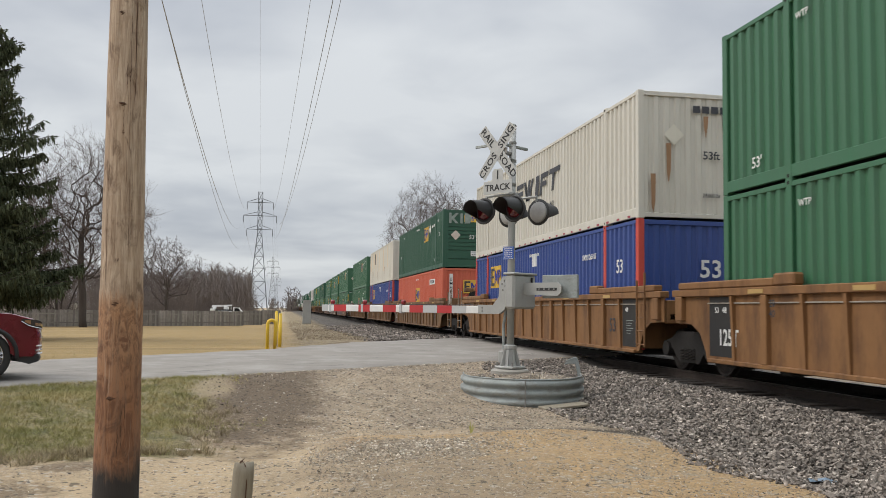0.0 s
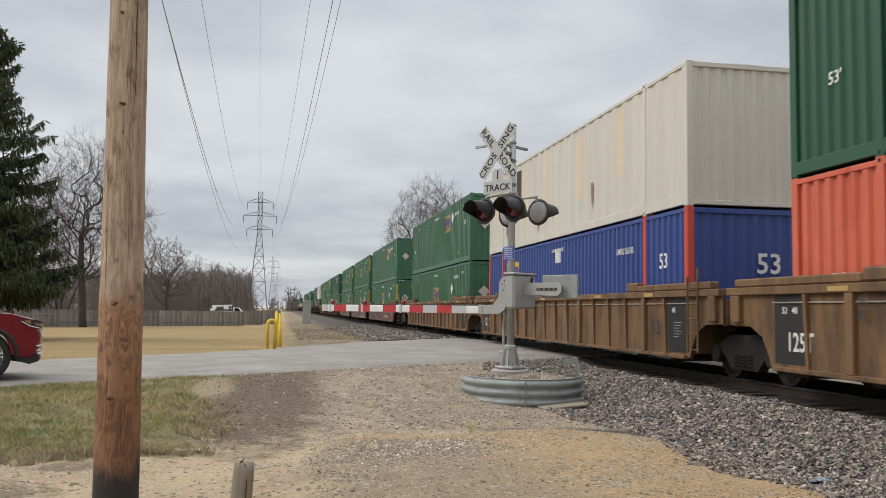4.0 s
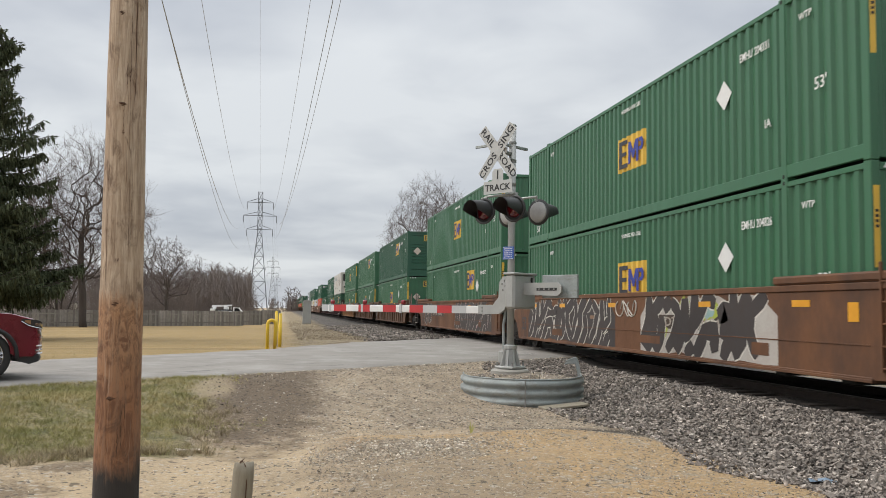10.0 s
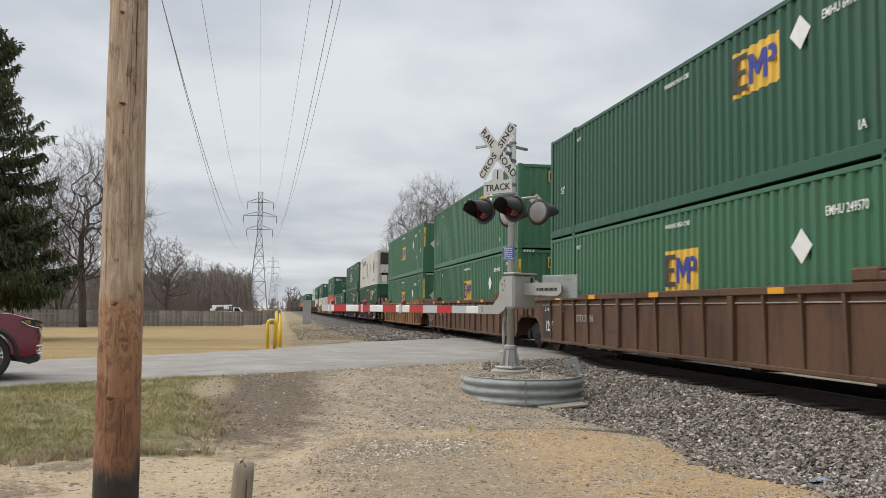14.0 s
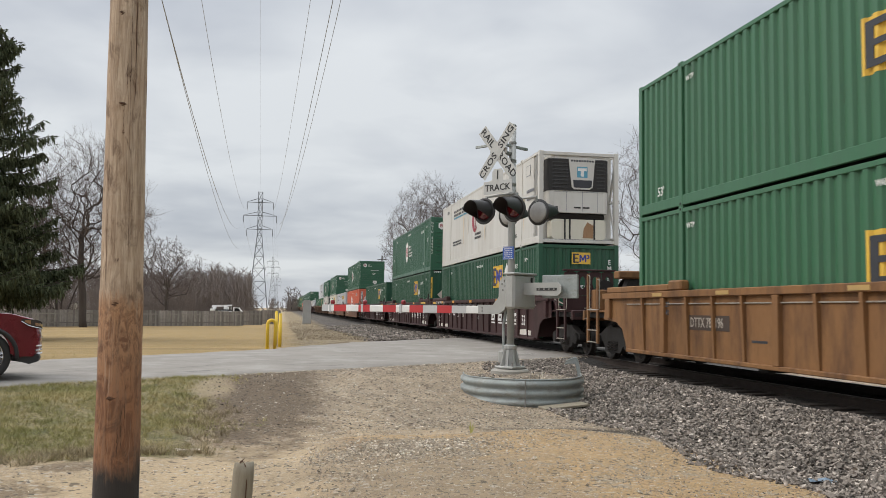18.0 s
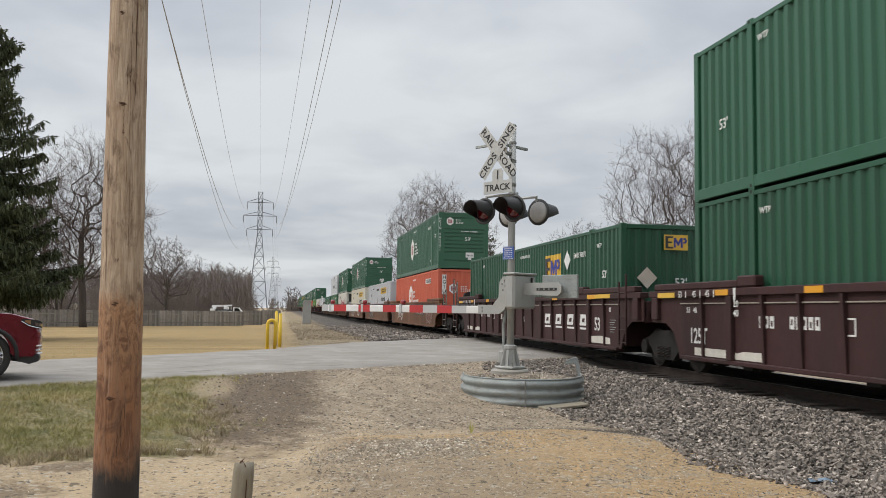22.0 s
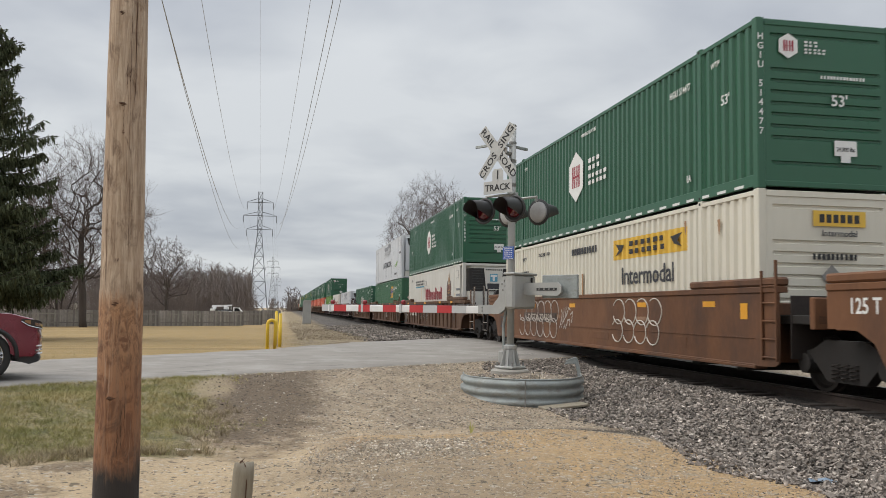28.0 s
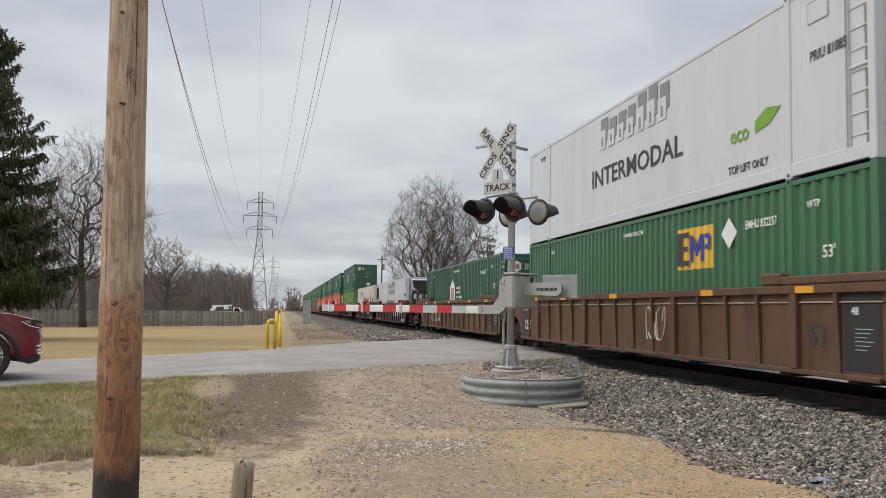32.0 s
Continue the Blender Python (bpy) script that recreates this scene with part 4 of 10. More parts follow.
tagged(scatter("gravel", 3000, edge_spots, (0.01, 0.03), PEBBLE, 22, 0.5), "loose gravel along the ragged road edge", "gravel", kind="stuff")
tagged(scatter("gravel", 19000, mound_spots, (0.005, 0.015), PEBBLE, 23), "ochre gravel on the low mound", "gravel", kind="stuff")
tagged(scatter("gravel", 3200, rubble_spots, (0.007, 0.027), PEBBLE, 24), "pale rubble spilled beside the mound", "gravel", kind="stuff")
def soil_spots(rng, n):
    x, y = rng.normal(-0.35, 0.55, n), rng.normal(14.6, 2.4, n)
    w, s = road_coords(x, y)
    return np.stack([x, y], -1)[(s < -0.2) & (y > 10)]


tagged(scatter("leaf_debris", 900, soil_spots, (0.006, 0.03), DEBRIS, 27, 0.4), "dark leaf and bark debris on the brown soil", "debris", kind="stuff")
tagged(scatter("gravel", 700, soil_spots, (0.006, 0.022), PEBBLE, 28, 0.5), "stray pale stones on the brown soil", "gravel", kind="stuff")
tagged(scatter("leaf_debris", 1100, stony_spots, (0.012, 0.04), DEBRIS, 25, 0.3), "dark leaf and bark debris on the stony earth", "debris", kind="stuff")
tagged(scatter("leaf_debris", 1200, gravel_spots, (0.008, 0.026), DEBRIS, 26, 0.3), "dark leaf and bark debris on the earth", "debris", kind="stuff")
tagged(scatter("ballast_stones", 1100, gravel_spots, (0.008, 0.022), STONE, 9), "dark stray stones and dead leaves on the earth", "gravel", kind="stuff")


def blades(name, count, place, height, material_, seed):
    rng = np.random.default_rng(seed)
    p = place(rng, count)
    n = len(p)
    z = ground_height(p[:, 0], p[:, 1])
    a, hgt = rng.uniform(0, 2 * np.pi, n), rng.uniform(*height, n)
    wd = rng.uniform(0.0025, 0.005, n)
    lx, ly = rng.normal(0, 0.75, n) * hgt, rng.normal(0, 0.75, n) * hgt
    b0 = np.stack([p[:, 0] - wd * np.cos(a), p[:, 1] - wd * np.sin(a), z - 0.005], -1)
    b1 = np.stack([p[:, 0] + wd * np.cos(a), p[:, 1] + wd * np.sin(a), z - 0.005], -1)
    tip = np.stack([p[:, 0] + lx, p[:, 1] + ly, z + hgt], -1)
    v = np.stack([b0, b1, tip], 1).reshape(-1, 3)
    me = bpy.data.meshes.new(name)
    me.from_pydata(v.tolist(), [], np.arange(3 * n).reshape(-1, 3).tolist())
    me.materials.append(material_)
    return new(name, me)


def turf_spots(rng, n):
    """Tufts of blades, thinner towards the bare earth and the road."""
    k = n // 14
    x, y = rng.uniform(-8.5, 0.5, k), 8.6 + 9.6 * rng.uniform(0, 1, k) ** 1.15
    w, s = road_coords(x, y)
    edge = -1.12 + 0.22 * np.sin(y * 1.7) + 0.2 * np.sin(y * 4.3 + 1) + rng.normal(0, 0.22, k)
    low = 9.95 + 0.2 * np.sin(x * 2.7) + 0.15 * np.sin(x * 6.1) + rng.normal(0, 0.12, k)
    patch = np.sin(x * 3.1 + 2 * np.sin(y * 1.3)) + np.sin(y * 2.3 + 1.4 * x)
    spot = ((x + 1.07) / 0.34) ** 2 + ((y - 14.3) / 1.1) ** 2
    keep = (s < -0.1) & (x < edge) & (y > low) & (rng.uniform(-2.4, 1.0, k) < patch + 0.9) & (spot > rng.uniform(0.5, 1.4, k))
    c = np.stack([x, y], -1)[keep]
    c = np.repeat(c, 14, axis=0)
    return c + rng.normal(0, 0.035, c.shape)


def tuft_spots(rng, n):
    """Long dead tufts where the grass gives way to bare earth."""
    k = n // 26
    x = rng.uniform(-3.4, -0.35, k)
    y = np.where(x < -1.25, 9.95 + 0.2 * np.sin(x * 2.7) + rng.normal(0, 0.14, k), 9.9 + rng.uniform(0, 3.2, k))
    x = np.where(x < -1.25, x, -1.0 + rng.normal(0, 0.22, k))
    c = np.repeat(np.stack([x, y], -1), 26, axis=0)
    return c + rng.normal(0, 0.03, c.shape)


def verge_spots(rng, n):
    x, y = rng.uniform(-12, 2.5, n), rng.uniform(19, 45, n)
    w, s = road_coords(x, y)
    d = s - road_far(w)
    keep = (d > 0.02) & (d < 9 * rng.uniform(0, 1, n) ** 3) & (x < 1.5)
    return np.stack([x, y], -1)[keep]


tagged(blades("grass", 300000, turf_spots, (0.02, 0.065), STRAW, 11), "short patchy winter grass, part green and part straw", "grass", kind="stuff")
tagged(blades("grass", 5200, tuft_spots, (0.05, 0.13), DEADGRASS, 13), "long dead straw tufts at the edge of the grass", "grass", kind="stuff")
tagged(blades("grass", 22000, verge_spots, (0.015, 0.05), STRAW, 12), "dry straw grass along the far road edge", "grass", kind="stuff")

# ---- the train. Each unit's own space: y = 0 at the front end of its box, z = 0 at the rail top, the face towards the road at x < 0
BOX_L, BOX_H, BOX_W = 16.154, 2.896, 1.2955
SHARED = {}


def shared(key, build):
    if key not in SHARED:
        SHARED[key] = build()
    return SHARED[key]


def bent(a, pitch, depth):
    """Depth of a pressed steel wall at a metres along it."""
    t = (a / pitch) % 1.0
    return depth * (0.0 if t < 0.36 else (t - 0.36) / 0.14 if t < 0.5 else 1.0 if t < 0.86 else (1.0 - t) / 0.14)


def breaks(a0, a1, pitch):
    pts, k = [a0], math.floor(a0 / pitch)
    while k * pitch < a1:
        pts += [v for v in (k * pitch + q * pitch for q in (0.0, 0.36, 0.5, 0.86)) if a0 + 1e-4 < v < a1 - 1e-4]
        k += 1
    return pts + [a1]


PITCH_OF = {"pressed": (0.272, 0.05), "wide": (0.61, 0.03), "panelled": (1.22, 0.004)}


def side_mesh(style, paint):
    def build():
        pitch, depth = PITCH_OF[style]
        m = Mesher()
        ysl = breaks(0.62 if style == "panelled" else 0.14, BOX_L - 0.14, pitch)
        m.sheet([[(-1.282 + bent(y, pitch, depth), y, z) for y in ysl] for z in (0.13, 1.45, 2.80)])
        return m.mesh("side_wall", paint)
    return shared(("side", style, paint.name), build)


def plate_mesh(style, a0, a1, z0, z1, paint, lift=0.004):
    """A painted area that follows the pressed wall."""
    pitch, depth = PITCH_OF[style]
    m = Mesher()
    ysl = breaks(a0, a1, pitch)
    m.sheet([[(-1.282 - lift + bent(y, pitch, depth), y, z) for y in ysl] for z in (z0, z1)])
    return m.mesh("placard", paint)


def poly(pts, paint, x=-1.292, thick=0.003):
    """A flat painted shape on the side; pts are (along, up)."""
    return Mesher().prism(pts, x - thick, x, "x").mesh("painted_shape", paint)


def fpoly(pts, paint, y=-0.012, thick=0.003):
    """A flat painted shape on the front end; pts are (across, up)."""
    return Mesher().prism(pts, y - thick, y, "y").mesh("painted_shape", paint)


def rect(c, u, w, h):
    return [(c - w / 2, u - h / 2), (c + w / 2, u - h / 2), (c + w / 2, u + h / 2), (c - w / 2, u + h / 2)]


def diamond(c, u, r):
    return [(c - r, u), (c, u - r), (c + r, u), (c, u + r)]


def logo_row(parent, side, c, u, w, h, n, paint, stroke=0.26, lift=0.0, slant=0.0, name="letter_block"):
    """A brand's row of marks as plain notched blocks, open to one side or another."""
    step_ = w / n
    sg = -1 if side else 1
    for k in range(n):
        cc = c + sg * (-w / 2 + (k + 0.5) * step_)
        bw, bar = step_ * 0.66, h * 0.40
        for v, cutl, cutr in ((0.5, 0.0, 0.22 * (k % 2)), (-0.5, 0.2 * ((k + 1) % 3 == 0), 0.12 * (k % 3 == 1))):
            y0 = v * (h - bar)
            pts = [(-bw / 2 + cutl * bw, y0 - bar * 0.45), (bw / 2 - cutr * bw, y0 - bar * 0.45), (bw / 2 - cutr * bw, y0 + bar * 0.45), (-bw / 2 + cutl * bw, y0 + bar * 0.45)]
            pts = [(cc + sg * (q[0] + slant * q[1]), u + q[1]) for q in pts]
            part("lettering_bar", poly(pts, paint, -1.2925 - lift) if side else fpoly(pts, paint, -0.014 - lift), None, parent)


def bars(parent, side, c, u, w, h, n, paint, seed=0, name="lettering_bar"):
    """Words that cannot be read: a row of short bars."""
    rr = random.Random(seed + int(c * 100))
    m = Mesher()
    x = c - w / 2
    while x < c + w / 2 - 0.01:
        d = w / n * rr.uniform(0.5, 0.8)
        pts = rect(x + d / 2, u, d, h)
        if side:
            m.prism(pts, -1.2985, -1.2915, "x")
        else:
            m.prism(pts, -0.016, -0.013, "y")
        x += w / n
    return part(name, m, paint, parent, kind="stuff")


def badge_letters(parent, side, c, u, w, h, faded=False):
    """Yellow placard with a black comb-like mark and blue peaks."""
    yel = FADEDYELLOW if faded else YELLOWSIGN
    sg = -1 if side else 1
    mk = poly if side else fpoly

    def P(pts):
        return [(c + sg * q[0] * w, u + q[1] * h) for q in pts]
    if side:
        part("placard", plate_mesh(side, c - w / 2, c + w / 2, u - h / 2, u + h / 2, yel, 0.003), None, parent, "yellow placard")
    else:
        part("placard", fpoly(rect(c, u, w, h), yel, -0.012), None, parent, "yellow placard")
    lift = {"x": -1.2925} if side else {"y": -0.0155}
    part("mark", mk(P([(-0.44, -0.4), (-0.12, -0.4), (-0.12, -0.28), (-0.33, -0.28), (-0.33, -0.05), (-0.16, -0.05), (-0.16, 0.06), (-0.33, 0.06), (-0.33, 0.28), (-0.12, 0.28),
                       (-0.12, 0.4), (-0.44, 0.4)]), DARKPAINT, **lift), None, parent)
    part("mark", mk(P([(-0.09, -0.33), (-0.01, -0.33), (-0.01, 0.05), (0.07, -0.2), (0.12, -0.2), (0.2, 0.05), (0.2, -0.33), (0.28, -0.33), (0.28, 0.3), (0.18, 0.3), (0.09, 0.02), (0.0, 0.3),
                       (-0.09, 0.3)]), LOGOBLUE, **lift), None, parent)
    part("mark", mk(P([(0.3, 0.3), (0.4, 0.3), (0.455, 0.2), (0.455, 0.05), (0.4, -0.05), (0.3, -0.05), (0.3, 0.04), (0.37, 0.06), (0.38, 0.18), (0.3, 0.2)]), LOGOBLUE, **lift), None, parent)


def badge_hex(parent, side, c, u, r, white=WHITEPAINT, words=True):
    """White six-sided badge with red strokes, and two rows of bars beside it."""
    sg = -1 if side else 1
    mk = poly if side else fpoly
    l0, l1 = ({"x": -1.2925}, {"x": -1.2965}) if side else ({"y": -0.012}, {"y": -0.016})
    part("badge", mk([(c + r * 0.93 * math.sin(k * math.pi / 3), u + r * math.cos(k * math.pi / 3)) for k in range(6)], white, **l0), None, parent, "white six-sided badge")
    for dx, du, w, h in ((-0.36, 0.0, 0.15, 0.86), (0.36, 0.0, 0.15, 0.86), (-0.13, 0.25, 0.13, 0.36), (-0.13, -0.25, 0.13, 0.36), (0.13, 0.25, 0.13, 0.36), (0.13, -0.25, 0.13, 0.36), (0.0, 0.0, 0.54, 0.1)):
        part("stroke", mk(rect(c + sg * dx * r, u + du * r, w * r, h * r), LOGORED, **l1), None, parent, "red stroke")
    if words:
        logo_row(parent, side, c + sg * r * 1.95, u + 0.26 * r, r * 1.25, r * 0.46, 3, white, 0.24)
        logo_row(parent, side, c + sg * r * 2.3, u - 0.32 * r, r * 1.95, r * 0.42, 5, white, 0.24)


def box_body(thing, paint, style="pressed", front="pressed", posts=None, low_band=None):
    """Walls, frame, roof and ends of a 53-foot box under its thing."""
    posts = posts or paint
    for m in (None, pose(0, BOX_L, 0, 0, 0, 180)):
        ob = part("side_wall", side_mesh(style, paint), None, thing)
        if m and style == "panelled":
            ob.matrix_basis = Matrix.Identity(4)
            ob.data = shared(("far_side", paint.name), lambda: Mesher().box(1.262, 1.282, 0.62, BOX_L - 0.14, 0.13, 2.80, 0.004).mesh("side_wall", paint))
        elif m:
            ob.matrix_basis = m
    head = 0.58 if style == "panelled" else 0.05
    roof = shared(("roof", style, paint.name), lambda: Mesher().sheet([[(-1.27, y, 2.872), (0.0, y, 2.884), (1.27, y, 2.872)] for y in np.linspace(head, BOX_L - 0.05, 20)]).mesh("roof", paint))
    part("roof", roof, None, thing)
    part("floor", shared(("floor",), lambda: Mesher().box(-1.26, 1.26, 0.05, BOX_L - 0.05, 0.06, 0.14).mesh("floor", GRIME)), None, thing)
    for nm, z0, z1 in (("top_rail", 2.785, 2.868), ("bottom_rail", 0.035, 0.235)):
        me = shared((nm, paint.name), lambda z0=z0, z1=z1, nm=nm: Mesher().box(-1.2925, -1.22, 0.12, BOX_L - 0.12, z0, z1, 0.008).mesh(nm, paint))
        part(nm, me, None, thing)
        part(nm, me, None, thing).matrix_basis = pose(0, BOX_L, 0, 0, 0, 180)
    cp = shared(("corner", posts.name), lambda: Mesher().box(-1.2955, -1.15, 0.0, 0.155, 0.0, 2.89, 0.012).mesh("corner_post", posts))
    cpm = shared(("cornerm", posts.name), lambda: Mesher().box(1.15, 1.2955, 0.0, 0.155, 0.0, 2.89, 0.012).mesh("corner_post", posts))
    cast = shared(("cast", paint.name), lambda: Mesher().box(-0.089, 0.089, -0.089, 0.089, -0.059, 0.059, 0.012).mesh("corner_casting", posts))
    hole = shared(("hole",), lambda: Mesher().spin([(-0.002, 0.02), (0.0, 0.032)], (0, 0, 0), 10).mesh("hole", GRIME))
    for me, sx in ((cp, -1), (cpm, 1)):
        part("corner_post", me, None, thing)
        part("corner_post", cpm if sx < 0 else cp, None, thing).matrix_basis = pose(0, BOX_L, 0, 0, 0, 180)
        for y in (2.0, BOX_L - 2.0):
            lp = shared(("lift", posts.name), lambda: Mesher().box(-0.018, 0.06, -0.075, 0.075, 0.0, 2.9, 0.01).mesh("lifting_post", posts))
            ob = part("lifting_post", lp, None, thing)
            ob.matrix_basis = pose(-1.2835, y, 0) if sx < 0 else pose(1.2835, y, 0, 0, 0, 180)
            for z in (0.06, 2.85):
                o2 = part("corner_casting", cast, None, thing)
                o2.matrix_basis = pose(sx * 1.213, y, z)
                if sx < 0:
                    o3 = part("casting_hole", hole, None, thing)
                    o3.matrix_basis = pose(-1.3035, y, z)
    rear = shared(("rear", paint.name), lambda: Mesher().box(-1.15, 1.15, BOX_L - 0.07, BOX_L - 0.02, 0.02, 2.87).mesh("rear_doors", paint))
    part("rear_doors", rear, None, thing)
    hd = shared(("header", paint.name), lambda: Mesher().box(-1.15, 1.15, 0.004, 0.1, 2.765, 2.868, 0.008).mesh("end_header", paint))
    part("end_header", hd, None, thing)
    part("end_sill", shared(("end_sill", paint.name), lambda: Mesher().box(-1.15, 1.15, 0.004, 0.1, 0.035, 0.13, 0.008).mesh("end_sill", paint)), None, thing)
    if front == "pressed":
        def build():
            m = Mesher()
            xs_ = [x - 1.15 for x in breaks(0.0, 2.3, 0.256)]
            m.sheet([[(x, 0.03 + bent(x + 1.15, 0.256, 0.03), z) for x in xs_][::-1] for z in (0.12, 2.77)])
            return m.mesh("front_wall", paint)
        part("front_wall", shared(("fw", paint.name), build), None, thing)
    elif front == "barred":
        def build():
            m = Mesher()
            zs, deps = [0.12], [0.02]
            for z in (0.45, 0.88, 1.07, 1.27, 1.46, 1.65, 1.84, 2.03, 2.62):
                zs += [z - 0.05, z - 0.028, z + 0.012, z + 0.02]
                deps += [0.02, 0.055, 0.055, 0.02]
            zs.append(2.77)
            deps.append(0.02)
            m.sheet([[(x, d if abs(x) < 1.0 else 0.02, z) for x in (1.15, 1.04, 0.99, -0.99, -1.04, -1.15)] for z, d in zip(zs, deps)])
            return m.mesh("front_wall", paint)
        part("front_wall", shared(("fb", paint.name), build), None, thing)


def reflect_dashes(thing, paint, z=0.075, count=26, step_=0.6, length=0.3):
    me = shared(("dash", paint.name, length), lambda: Mesher().box(-1.2965, -1.292, 0.0, length, -0.025, 0.025, 0.0005).mesh("reflective_dash", paint))
    for k in range(count):
        part("reflective_dash", me, None, thing, "reflective tape dash" if k == 0 else "").location = (0, 0.45 + k * step_, z)


def end_marks(thing, code="", hexes=False, badge=True, faded=False, seed=1):
    """Lettering on the front end: badge, diamond, length, load placard, code down the post."""
    if badge and not hexes:
        badge_letters(thing, None, 0.06, 2.46, 0.60, 0.36, faded)
    if hexes:
        badge_hex(thing, None, -0.72, 2.42, 0.215)
        bars(thing, None, 0.3, 1.92, 0.85, 0.055, 14, WHITEPAINT, seed)
    else:
        part("hazard_diamond", fpoly(diamond(-0.66, 1.62, 0.25), DIRTYPLACARD, -0.012), None, thing, "dirty white diamond placard")
    text("53'", 0.27, WHITEPAINT, thing, on_front(0.18 if not hexes else 0.22, -0.014, 1.52))
    part("load_placard", fpoly(rect(0.32, 0.72, 0.42, 0.26), WHITEPAINT, -0.012), None, thing, "white load placard")
    if hexes:
        text("24,000 lbs", 0.105, SIGNBLACK, thing, on_front(0.32, -0.018, 0.70), squeeze=0.8)
        part("load_placard", fpoly(rect(0.32, 0.54, 0.18, 0.12), WHITEPAINT, -0.012), None, thing)
    else:
        text("24,000 lbs", 0.105, SIGNBLACK, thing, on_front(0.32, -0.018, 0.68), squeeze=0.8)
        part("lettering_bar", Mesher().prism(rect(0.32, 0.8, 0.36, 0.035), -0.018, -0.0155, "y"), GREYINK, thing)
    if code:
        text("\n".join(code), 0.16 if hexes else 0.19, WHITEPAINT, thing, on_front(-1.225 if hexes else 0.98, -0.004 if hexes else -0.014, 1.75 if hexes else 1.4), name="vertical_code")


def side_marks(thing, style, dz=0.0, code="", seed=1):
    """Length marks and small bars on the side."""
    text("53'", 0.26, WHITEPAINT, thing, on_side(-1.29, 1.05, 1.72 + dz))
    text("53'", 0.26, WHITEPAINT, thing, on_side(-1.29, BOX_L - 1.1, 0.42 if dz < 0 else 1.3))
    text("WTP", 0.15, WHITEPAINT, thing, on_side(-1.29, 1.4, 2.45))
    text("WTP", 0.15, WHITEPAINT, thing, on_side(-1.29, BOX_L - 2.4, 2.5))
    text("IA", 0.2, WHITEPAINT, thing, on_side(-1.29, 2.45, 0.5 if dz >= 0 else 1.0))
    text("WARNING HIGH CUBE", 0.13, WHITEPAINT, thing, on_side(-1.29, 8.0, 2.55), squeeze=0.8)
    if code:
        text(code, 0.2, WHITEPAINT, thing, on_side(-1.29, 2.82, 2.3), squeeze=0.78)


def caution_strip(thing):
    part("caution_strip", Mesher().box(-1.265, -1.175, -0.005, 0.0, 1.45, 2.55, 0.001), YELLOWSIGN, thing, "yellow caution strip on the corner post")
    for k in range(4):
        part("lettering_bar", Mesher().box(-1.245, -1.195, -0.0075, -0.0051, 1.98 + k * 0.07, 2.02 + k * 0.07, 0.0005), SIGNBLACK, thing)


def hatch_ends(thing):
    """Slanted white height marks at the top corners of the front end."""
    for x0 in (-1.1, 0.72):
        for k in range(4):
            x = x0 + k * 0.1
            part("height_mark", Mesher().prism([(x, 2.79), (x + 0.05, 2.79), (x + 0.09, 2.87), (x + 0.04, 2.87)], -0.001, 0.002, "y"), WHITEPAINT, thing, "slanted white height mark")


def streaks(thing, spots, paint):
    """Rust runs with a shape of their own."""
    for a, z0, z1, w in spots:
        part("rust_run", poly([(a - w / 2, z1), (a - w * 0.35, z0 + (z1 - z0) * 0.3), (a - w * 0.1, z0), (a + w * 0.15, z0 + (z1 - z0) * 0.2), (a + w / 2, z1)], paint, -1.2955, 0.002), None, thing, "rust run")


